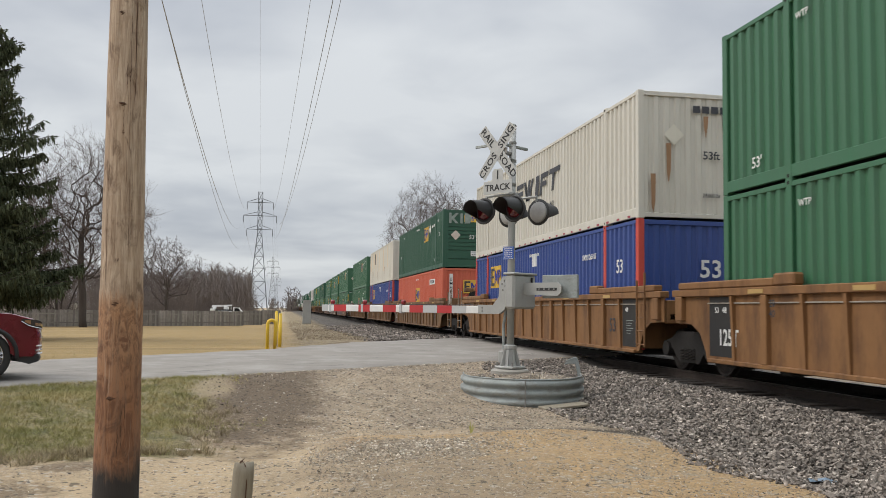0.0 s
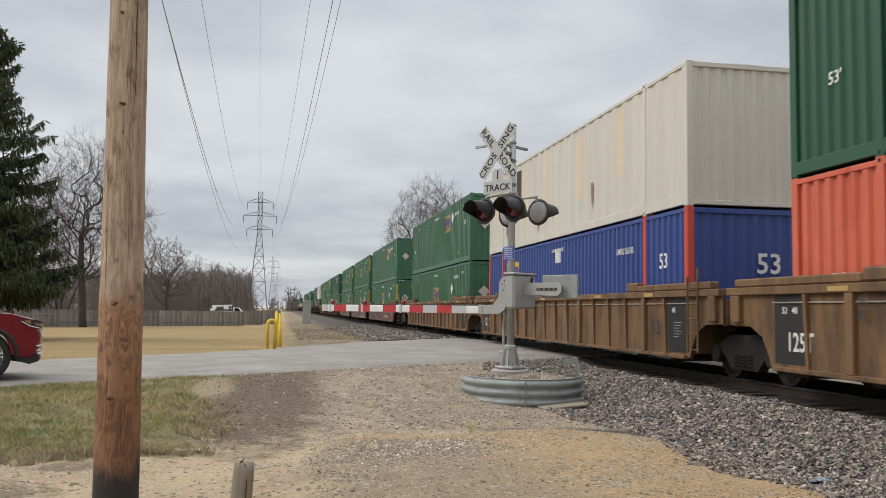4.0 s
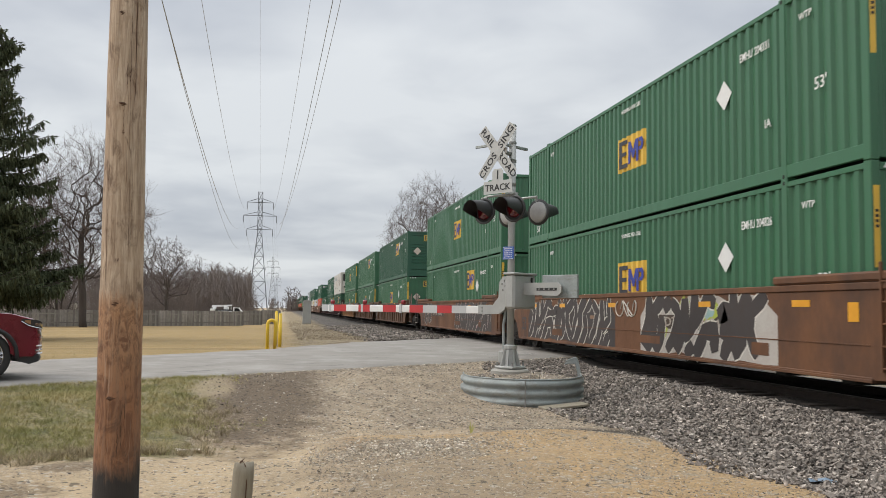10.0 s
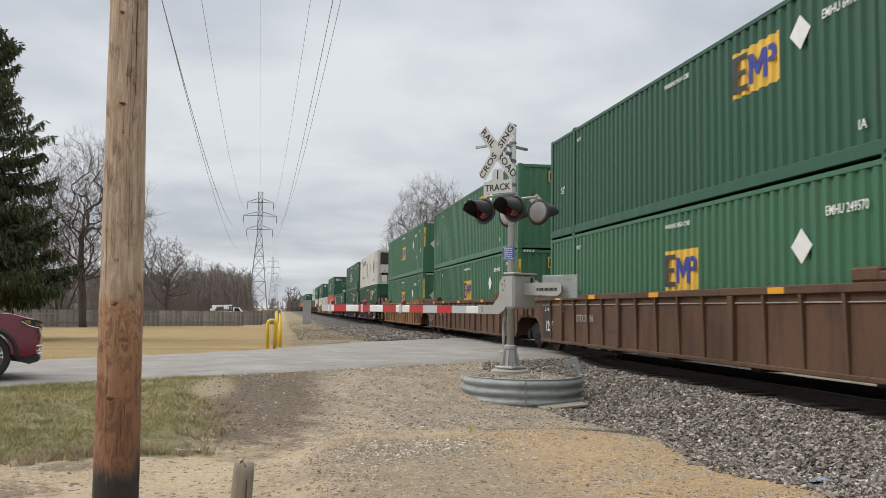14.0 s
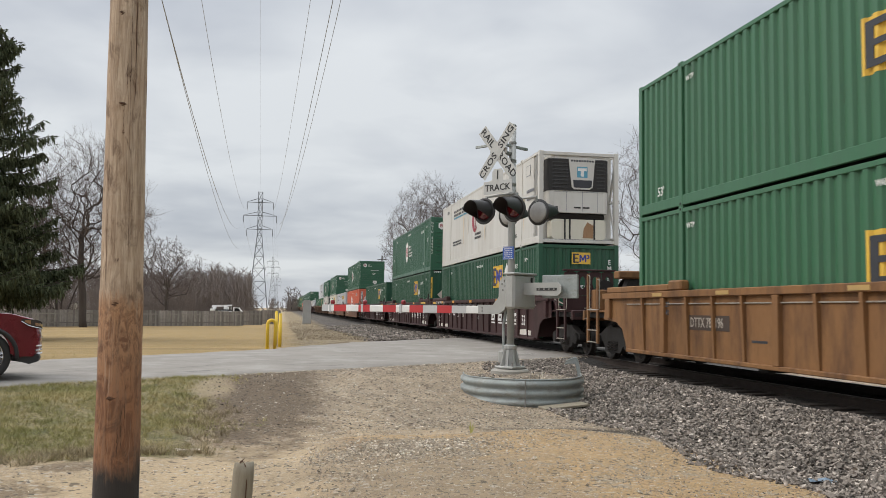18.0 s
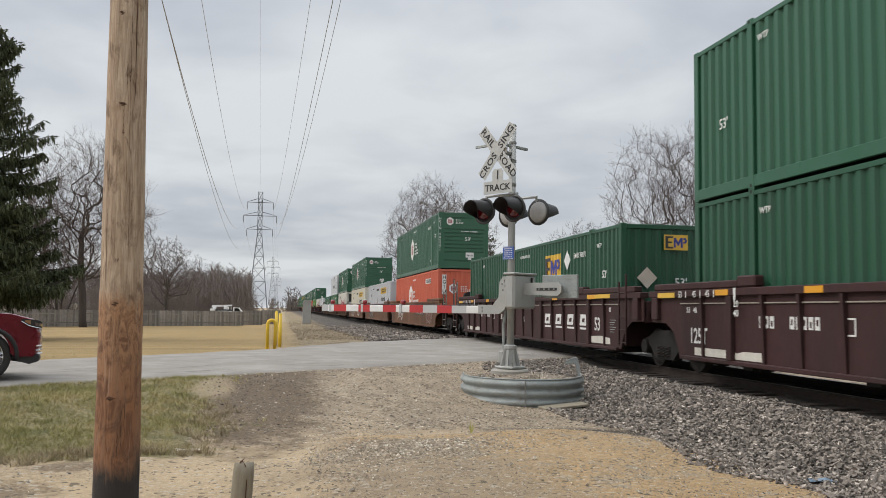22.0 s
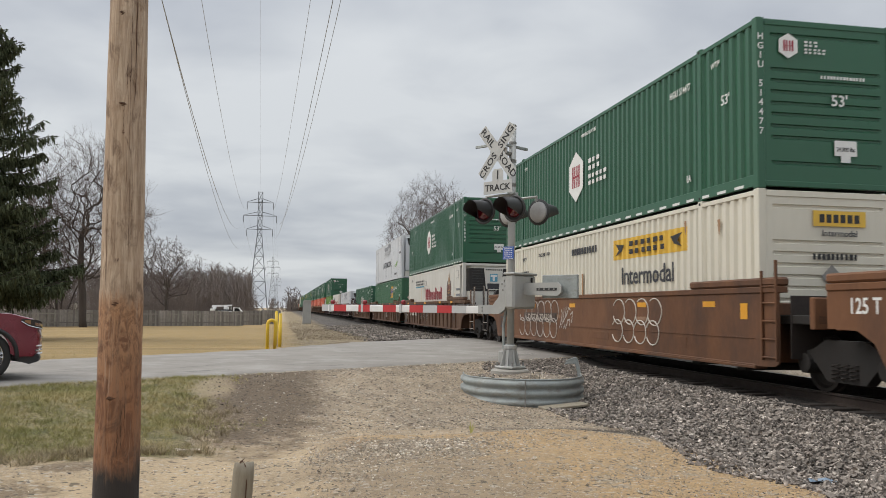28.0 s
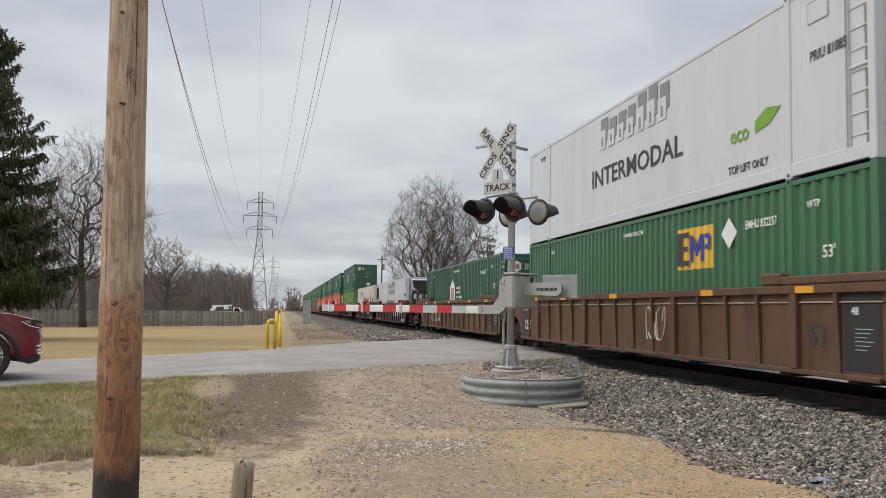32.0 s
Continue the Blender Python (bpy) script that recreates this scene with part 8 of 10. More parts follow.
part("bracket", Mesher().box(-0.05, 0.05, FACE + 0.01, 0.0, XB - 0.03, XB + 0.03, 0.008).box(-0.2, 0.2, FACE + 0.008, FACE + 0.03, XB - 0.06, XB + 0.06, 0.005), STEELGREY, sig)
part("cross_arm", Mesher().box(-0.03, 0.03, -0.30, 0.46, XB + 0.13, XB + 0.18, 0.008).box(-0.62, 0.06, -0.34, -0.305, XB + 0.13, XB + 0.18, 0.006), GALV, sig, "galvanised cross arm")
plate = part("track_plate", Mesher().box(-0.34, 0.34, FACE - 0.01, FACE - 0.004, 3.32, 3.56, 0.001).prism([(-0.13, 3.56), (0.13, 3.56), (0.13, 3.73), (0.09, 3.78), (-0.09, 3.78), (-0.13, 3.73)], FACE - 0.0095, FACE - 0.0045, "y"), SIGNWHITE, sig, "white number-of-tracks plate")
text("TRACK", 0.17, SIGNBLACK, plate, on_front(0.0, FACE - 0.013, 3.43), squeeze=1.1)
text("1", 0.24, SIGNBLACK, plate, on_front(0.0, FACE - 0.013, 3.66))
part("bracket", Mesher().box(-0.03, 0.03, FACE, 0.0, 3.46, 3.52, 0.008), STEELGREY, sig)
part("band_clamp", Mesher().spin([(3.95, 0.078), (4.0, 0.078)], (0.015, 0, 0), 14, "z").spin([(3.5, 0.078), (3.55, 0.078)], (0.015, 0, 0), 14, "z").spin([(4.3, 0.076), (4.34, 0.076)], (0.018, 0, 0), 14, "z"), STEELGREY, sig)

LZ = 3.02
for side in (-1, 1):
    yc = 0.36 * side
    part("lamp_arm", Mesher().tube((-0.38, yc * 0.8, LZ + 0.28), (0.38, yc * 0.8, LZ + 0.28), 0.024, n=8).tube((0, 0, LZ + 0.28), (0, yc * 0.8, LZ + 0.28), 0.03, n=8), ALUM, sig, "tubular lamp arm")
    for x in (-0.36, 0.36):
        lamp = part("flashing_lamp", Mesher().spin([(0.0, 0.25), (side * 0.012, 0.25), (side * 0.014, 0.2), (0.004, 0.2)], (x, yc, LZ), 28, "y"), LAMPBLACK, sig, "black-backed crossing lamp", True)
        part("lamp_body", Mesher().spin(([(-side * 0.002, 0.2), (-side * 0.03, 0.185), (-side * 0.05, 0.12), (-side * 0.055, 0.03)] if side > 0 else [(-side * 0.002, 0.225), (-side * 0.1, 0.19), (-side * 0.15, 0.1), (-side * 0.16, 0.03)]), (x, yc, LZ), 24, "y"), LENSGREY if side > 0 else LAMPBLACK, lamp, "grey domed housing" if side > 0 else "", True)
        part("lens", Mesher().spin([(side * 0.004, 0.165), (side * 0.03, 0.12), (side * 0.045, 0.05), (side * 0.048, 0.005)], (x, yc, LZ), 24, "y"), REDLENS, lamp, "red lens", True)
        hood = Mesher()
        rws = []
        for d, rad in ((0.0, 0.2), (0.2, 0.195), (0.40, 0.18)):
            rws.append([(x + rad * math.cos(a), yc + side * d, LZ - d * 0.02 + rad * math.sin(a)) for a in np.linspace(-0.75 + d * 1.9, math.pi + 0.75 - d * 1.9, 18)])
        hood.sheet(rws)
        rws = [[(q[0] + (x - q[0]) * 0.05, q[1], q[2] + (LZ - q[2]) * 0.05) for q in rw] for rw in rws]
        hood.sheet(rws[::-1])
        part("visor", hood, LAMPBLACK, lamp, "black visor", True)
        part("lamp_hanger", Mesher().tube((x, yc * 0.85, LZ + 0.2), (x, yc * 0.8, LZ + 0.29), 0.025, n=8), ALUM, lamp)
part("junction_box", Mesher().box(-0.12, 0.12, -0.1, 0.12, LZ + 0.16, LZ + 0.34, 0.04), ALUM, sig)
notice = part("notice", Mesher().box(-0.13, 0.13, -0.085, -0.079, 2.12, 2.36, 0.001), SIGNBLUE, sig, "blue emergency notice plate")
part("notice_border", Mesher().box(-0.12, 0.12, -0.0875, -0.0855, 2.345, 2.352, 0.0005).box(-0.12, 0.12, -0.0875, -0.0855, 2.128, 2.135, 0.0005), WHITEPAINT, notice)
for j in range(5):
    m = Mesher()
    rj = random.Random(j)
    x = -0.1
    while x < 0.09:
        d = rj.uniform(0.015, 0.045)
        m.box(x, min(x + d, 0.1), -0.0875, -0.0855, 2.31 - j * 0.038, 2.326 - j * 0.038, 0.0003)
        x += d + 0.012
    part("lettering_bar", m, WHITEPAINT, notice)

gate = part("gate_mechanism", Mesher().box(0.085, 0.32, -0.30, 0.36, 1.20, 1.83, 0.04), ALUM, sig, "silver barrier mechanism box")
part("lid", Mesher().box(0.07, 0.335, -0.315, 0.375, 1.825, 1.865, 0.015), ALUM, gate, "box lid")
part("latch", Mesher().box(0.32, 0.35, 0.18, 0.22, 1.62, 1.78, 0.008).tube((0.35, 0.2, 1.66), (0.36, 0.26, 1.6), 0.012, n=6), GRIME, gate)
part("counterweight_arm", Mesher().prism([(0.3, 1.46), (1.08, 1.44), (1.16, 1.5), (1.16, 1.62), (1.08, 1.68), (0.3, 1.68)], -0.02, 0.02, "y"), ALUM, sig, "slotted counterweight arm")
part("slot", Mesher().box(0.62, 1.07, -0.025, -0.021, 1.535, 1.585, 0.0005), LAMPBLACK, sig)
for k in range(4):
    part("bolt", Mesher().spin([(-0.021, 0.02), (-0.04, 0.014)], (0.68 + k * 0.11, 0, 1.56), 8, "y"), STEELGREY, sig)
part("counterweight", Mesher().box(0.65, 1.42, 0.1, 0.16, 1.40, 1.82, 0.012), GALV, sig, "flat galvanised counterweight plate")
part("arm_bracket", Mesher().prism([(0.06, 1.80), (-0.06, 1.80), (-0.14, 1.70), (-0.16, 1.42), (-0.3, 1.27), (-0.66, 1.27), (-0.66, 1.10), (-0.16, 1.10), (-0.02, 1.18), (0.06, 1.4)], -0.16, -0.08, "y"), ALUM, sig, "cast grey arm bracket")
for k, (x, z) in enumerate(((-0.02, 1.72), (-0.08, 1.66), (0.0, 1.62), (-0.06, 1.55), (-0.56, 1.22), (-0.56, 1.15))):
    part("bolt", Mesher().spin([(-0.161, 0.018), (-0.175, 0.012)], (x, 0, z), 8, "y"), STEELGREY, sig)
arm = part("barrier_arm", Mesher().box(-5.42, -0.64, -0.145, -0.095, 1.105, 1.25, 0.012), ARMWHITE, sig, "red and white striped barrier arm")
for a, b in ((1.36, 1.76), (2.16, 2.55), (2.96, 3.36), (3.78, 4.15), (4.57, 4.99)):
    part("red_stripe", Mesher().box(-b, -a, -0.149, -0.091, 1.103, 1.252, 0.002), ARMRED, arm, "red reflective stripe")
for a, b in ((0.98, 1.36), (1.76, 2.16), (5.2, 5.42)):
    part("grey_stripe", Mesher().box(-b, -a, -0.148, -0.092, 1.104, 1.251, 0.002), ARMGREY, arm, "worn grey stripe")
for a in (2.82, 4.03, 5.13):
    part("joint_plate", Mesher().box(-a - 0.035, -a + 0.035, -0.155, -0.085, 1.09, 1.265, 0.004), ARMGREY, arm)
    part("arm_lamp", Mesher().spin([(1.265, 0.035), (1.28, 0.05), (1.34, 0.05), (1.36, 0.03)], (-a + 0.06, -0.12, 0), 14, "z"), REDLAMP, arm, "small red arm lamp", True)
part("arm_cable", Mesher().path([(-0.7, -0.12, 1.265)] + [(-0.7 - k * 0.24, -0.12, 1.262 + 0.008 * math.sin(k * 1.3)) for k in range(1, 19)], 0.008, 5), LAMPBLACK, arm)

# guard of bent rail sheeting round the mast, filled with earth
RC = (4.37, 15.36)
view = math.atan2(-RC[1], -RC[0])
rows = []
prof = [(0.0, 0.0), (0.0, -0.025), (0.05, -0.055), (0.05, -0.115), (0.0, -0.145), (0.0, -0.185), (0.05, -0.215), (0.05, -0.275), (0.0, -0.305), (0.0, -0.345), (0.05, -0.375), (0.05, -0.435), (0.0, -0.465), (0.0, -0.50)]
for a in np.linspace(-1.62, 1.75, 44):
    rad = 1.06 + (0.05 if a > 1.4 else 0.0) + 0.02 * math.sin(a * 3)
    lift = -0.02 + (0.05 * smooth((a - 1.35) / 0.4)) + 0.03 * smooth((-a - 1.0) / 0.7)
    rows.append([(RC[0] + (rad + q[0]) * math.cos(view + a), RC[1] + (rad + q[0]) * math.sin(view + a), lift + q[1]) for q in prof])
gd = empty("guard_ring", "weathered galvanised corrugated guard rail bent round the signal base", "guard rail", m=pose(0, 0, 0))
part("corrugated_beam", Mesher().sheet(rows).sheet([[(q[0] * 0.998 + RC[0] * 0.002, q[1] * 0.998 + RC[1] * 0.002, q[2]) for q in rw] for rw in rows][::-1]), GALV, gd, "galvanised corrugated beam", True)
part("top_lip", Mesher().path([(q[0][0], q[0][1], q[0][2]) for q in rows], 0.012, 6), GALV, gd, smooth=True)
part("seam_strip", Mesher().path([(RC[0] + 1.12 * math.cos(view + 0.06), RC[1] + 1.12 * math.sin(view + 0.06), z) for z in (-0.03, -0.25, -0.5)], 0.012, 5), STEELGREY, gd)
curl = Mesher()
c_rows = []
for k in range(13):
    t = k / 12
    a = view + 1.70 + 0.10 * t
    rr_ = 1.10 - 0.10 * t - 0.16 * max(0.0, t - 0.7) / 0.3
    top_z = 0.01 + 0.30 * math.sin(min(t / 0.75, 1.0) * 1.5708) - 0.07 * max(0.0, t - 0.75) / 0.25
    wide = 0.20 * (1 - t) + 0.06
    c_rows.append([(RC[0] + (rr_ + 0.02 * math.sin(j * 1.57)) * math.cos(a), RC[1] + (rr_ + 0.02 * math.sin(j * 1.57)) * math.sin(a), top_z - wide * j / 4) for j in range(5)])
part("bent_end", curl.sheet(c_rows).sheet([[(q[0] - 0.012, q[1] - 0.004, q[2]) for q in rw] for rw in c_rows][::-1]).path([rw[0] for rw in c_rows], 0.012, 6), GALV, gd, "torn end of the beam curled upwards", True)
fill = Mesher()
fr = []
for rr_ in np.linspace(0.02, 1.04, 12):
    fr.append([(RC[0] + rr_ * math.cos(a), RC[1] + rr_ * math.sin(a), 0.03 - 0.12 * (rr_ / 1.04) ** 2 + 0.012 * math.sin(a * 5 + rr_ * 9)) for a in np.linspace(0, 2 * math.pi, 41)])
FILLMAT = material("earth_fill", (0.28, 0.225, 0.165), (0.19, 0.155, 0.12), 0.95, scale=3, fine=35, bump=0.6, amount=0.9)
tagged(part("earth_fill", fill.sheet(fr[::-1]), FILLMAT, smooth=True), "gravelly earth filling the guard ring", "earth", kind="structure")


def ring_spots(rng, n):
    r_, a_ = 1.0 * rng.uniform(0, 1, n) ** 0.5, rng.uniform(0, 2 * np.pi, n)
    return np.stack([RC[0] + r_ * np.cos(a_), RC[1] + r_ * np.sin(a_)], -1)


def ring_height(x, y):
    return 0.03 - 0.12 * (np.hypot(x - RC[0], y - RC[1]) / 1.04) ** 2


tagged(scatter("gravel", 2600, ring_spots, (0.008, 0.03), PEBBLE, 51, 0.7, ring_height), "pale gravel heaped inside the guard ring", "gravel", kind="stuff")
tagged(scatter("ballast_stones", 500, ring_spots, (0.015, 0.04), STONE, 52, 0.7, ring_height), "dark stones among the gravel in the guard ring", "gravel", kind="stuff")
tagged(part("board", Mesher().box(-0.42, 0.42, -0.14, 0.14, -0.02, 0.02, 0.006), STUMPWOOD), "weathered grey board lying in the gravel", "board").matrix_basis = pose(4.75, 14.05, float(ground_height(4.75, 14.05)) + 0.06, 3, -4, 10)

# ---- the wooden pole, the sawn post
pole = empty("utility_pole", "tall weathered brown wooden pole with a charred black base", "utility pole", m=pose(-1.16, 6.6, 0))
PZ = float(ground_height(-1.16, 6.6))
rows, n = [], 40
rp = random.Random(2)
KNOTS = ((-1.72, 3.31, 1.0), (-1.56, 2.63, 1.3), (-1.63, 1.17, 1.1), (-1.72, 0.50, 1.4), (-1.5, 2.42, 0.5))
for z in np.linspace(PZ - 0.3, 9.0, 190):
    c = -0.012 * z
    row = []
    for k in range(n + 1):
        a = 2 * math.pi * (k % n) / n
        rad = 0.1615 - 0.0066 * (z + 0.5) + 0.003 * math.sin(3 * a + z * 0.6) + 0.0015 * math.sin(7 * a + z * 1.3) + 0.0012 * math.sin(z * 7.0 + 2 * a) - (0.008 if (k % n) in (33, 34) and 2.3 < z < 6 else 0.0)
        for ka, kz, ks in KNOTS:
            da = (a - ka + math.pi) % (2 * math.pi) - math.pi
            rad += 0.006 * ks * math.exp(-(da / 0.5) ** 2 - ((z - kz) / 0.07) ** 2)
        if 1.13 < z < 1.26:
            rad += 0.0025
        row.append((c + rad * math.cos(a), rad * math.sin(a), z))
    rows.append(row)
part("shaft", Mesher().sheet(rows), POLEWOOD, pole, "weathered wooden shaft", True)


def pole_skin(a, z, lift=0.001):
    rad = 0.1615 - 0.0066 * (z + 0.5) + 0.003 * math.sin(3 * a + z * 0.6) + lift
    for ka, kz, ks in KNOTS:
        rad += 0.006 * ks * math.exp(-((a - ka) / 0.5) ** 2 - ((z - kz) / 0.07) ** 2)
    return Vector((-0.012 * z + rad * math.cos(a), rad * math.sin(a), z))


for ka, kz, ks in KNOTS:
    slit = Mesher()
    for dz, half_a, thick in ((0.0, 0.15 * ks, 0.006 * ks), (0.010, 0.08 * ks, 0.003), (-0.013, 0.06 * ks, 0.003)):
        slit.path([pole_skin(ka + half_a * q, kz + dz + rp.uniform(-0.005, 0.005)) for q in (-1, -0.5, 0, 0.4, 1)], [0.001, thick, thick * 1.2, thick * 0.8, 0.001], 5)
    part("knot", slit, KNOT, pole, "dark split knot")
for a, z0, z1, wd in ((-1.5, 2.6, 2.42, 0.002), (-1.38, 2.75, 2.95, 0.0025), (-1.22, 2.80, 2.90, 0.003), (-1.12, 1.1, 2.3, 0.0014), (-1.2, 2.3, 3.4, 0.0016), (-1.3, 1.9, 2.7, 0.0012), (-1.0, 1.4, 2.4, 0.0016),
                      (-0.95, 2.6, 3.5, 0.004), (-1.25, 0.15, 0.42, 0.003), (-1.1, 0.25, 0.6, 0.0025), (-1.4, 0.1, 0.3, 0.003), (-1.58, 1.47, 1.5, 0.003), (-1.9, 0.1, 0.9, 0.0012), (-2.2, 1.3, 2.2, 0.0011)):
    pts = []
    for i in range(12):
        z = z0 + (z1 - z0) * i / 11
        pts.append(pole_skin(a + 0.018 * math.sin(i * 1.9 + z0) + rp.uniform(-0.012, 0.012), z, 0.0005))
    part("drying_crack", Mesher().path(pts, [0.0004] + [wd * rp.uniform(0.4, 1.2) for _ in range(10)] + [0.0004], 4), KNOT, pole, "dark drying crack")

SZ = float(ground_height(-0.31, 7.6))
stump = empty("wooden_post", "short weathered grey wooden post, split at its top", "post", m=pose(-0.31, 7.6, SZ, 2, 3, 12))
rows = []
for z, s in ((-0.2, 1.0), (0.1, 1.0), (0.24, 0.97), (0.30, 0.9)):
    rows.append([(0.092 * s * math.cos(a) * (1 + 0.05 * math.sin(4 * a)), 0.092 * s * math.sin(a), z + (0.02 * math.sin(2 * a + 1) if z > 0.2 else 0)) for a in np.linspace(0, 2 * math.pi, 17)])
rows.append([(0.0, 0.0, 0.315)] * 17)
part("post_shaft", Mesher().sheet(rows), STUMPWOOD, stump, smooth=True)
part("split", Mesher().path([(0.02, -0.088, 0.02), (0.015, -0.09, 0.16), (0.0, -0.06, 0.3), (-0.01, 0.05, 0.318)], 0.006, 4), KNOT, stump)
part("splinter", Mesher().path([(-0.06, -0.03, 0.28), (-0.03, -0.02, 0.33), (0.0, 0.0, 0.35)], [0.012, 0.008, 0.002], 5), KNOT, stump)

# ---- the waiting car. Own space: x forward, y to its left, z up
cw, cs = 0.93, 1.5
CX, CY = ROAD_AT[0] + ROAD_U[0] * cw + ROAD_N[0] * cs, ROAD_AT[1] + ROAD_U[1] * cw + ROAD_N[1] * cs
car = empty("car", "dark red family off-roader waiting at the barrier", "car", m=pose(CX, CY, -0.02, 0, 0, math.degrees(math.atan2(0.585, 0.811))))


def slab(profile, half, inset, cap, tuck=False):
    """A body shell from a side profile, drawn in towards its sides."""
    cx_, cz_ = sum(q[0] for q in profile) / len(profile), sum(q[1] for q in profile) / len(profile)
    rows_ = []
    for y, s in ((-half, cap), (-half + 0.015, cap + (1 - cap) * 0.5), (-half + 0.05, 1 - inset * 0.5), (-half + 0.14, 1.0), (-half * 0.72, 1.0), (-half * 0.5, 1.0), (0, 1.004), (half * 0.5, 1.0), (half * 0.72, 1.0), (half - 0.14, 1.0), (half - 0.05, 1 - inset * 0.5), (half - 0.015, cap + (1 - cap) * 0.5), (half, cap)):
        back = 0.16 * (abs(y) / half) ** 4
        rows_.append([(cx_ + (q[0] - cx_) * s - (back * max(0.0, min(1.0, (q[0] + 0.75) / 0.75)) if tuck else 0.0), y * (1 - (0.05 * max(0.0, (q[1] - 0.8) / 0.3) if tuck else 0.0)), cz_ + (q[1] - cz_) * s) for q in profile + profile[:1]])
    m = Mesher().sheet(rows_[::-1])
    m.add(rows_[0][:-1], [tuple(range(len(profile)))])
    m.add(rows_[-1][:-1], [tuple(range(len(profile)))[::-1]])
    return m


lower = [(-0.04, 0.42), (0.0, 0.55), (-0.015, 0.72), (-0.06, 0.86), (-0.16, 0.955), (-0.5, 1.03), (-1.15, 1.08), (-1.25, 1.1), (-2.6, 1.12), (-4.2, 1.12), (-4.55, 1.0), (-4.62, 0.6), (-4.55, 0.4), (-4.2, 0.33), (-3.98, 0.36)]
arch = [(-0.94 + 0.42 * math.cos(t), 0.37 + 0.42 * math.sin(t)) for t in np.linspace(3.05, 0.09, 12)]
arch_r = [(-3.6 + 0.42 * math.cos(t), 0.37 + 0.42 * math.sin(t)) for t in np.linspace(3.05, 0.09, 12)]
body_prof = lower[:14] + arch_r + [(-3.1, 0.3), (-1.35, 0.3)] + arch + [(-0.4, 0.36), (-0.1, 0.36)]
part("body", slab(body_prof, 0.93, 0.012, 0.978, True), CARRED, car, "dark red body", True)
part("cabin", slab([(-1.15, 1.06), (-1.95, 1.62), (-2.2, 1.68), (-3.7, 1.66), (-4.35, 1.15)], 0.82, 0.05, 0.9), GLASSDARK, car, "dark glazed cabin", True)
part("roof_panel", Mesher().box(-3.75, -2.1, -0.68, 0.68, 1.665, 1.70, 0.015), CARRED, car, "dark red roof")
part("bumper", slab([(-0.03, 0.28), (0.0, 0.34), (-0.02, 0.40), (-0.35, 0.42), (-0.42, 0.3), (-0.2, 0.24)], 0.91, 0.02, 0.97, True), TRIM, car, "black lower bumper", True)
part("bumper_strip", Mesher().path([(-0.30, -0.915, 0.40), (-0.16, -0.86, 0.40), (-0.02, -0.62, 0.40), (0.01, 0.0, 0.40), (-0.02, 0.62, 0.40), (-0.16, 0.86, 0.40), (-0.30, 0.915, 0.40)], 0.018, 6), CHROME, car, "bright bumper strip")
part("grille", Mesher().box(-0.07, -0.02, -0.6, 0.6, 0.66, 0.84, 0.02), TRIM, car, "black grille")
for k in range(7):
    part("grille_slot", Mesher().box(-0.03, -0.012, -0.54 + k * 0.165, -0.46 + k * 0.165, 0.68, 0.82, 0.01), CHROME, car, "bright grille surround")
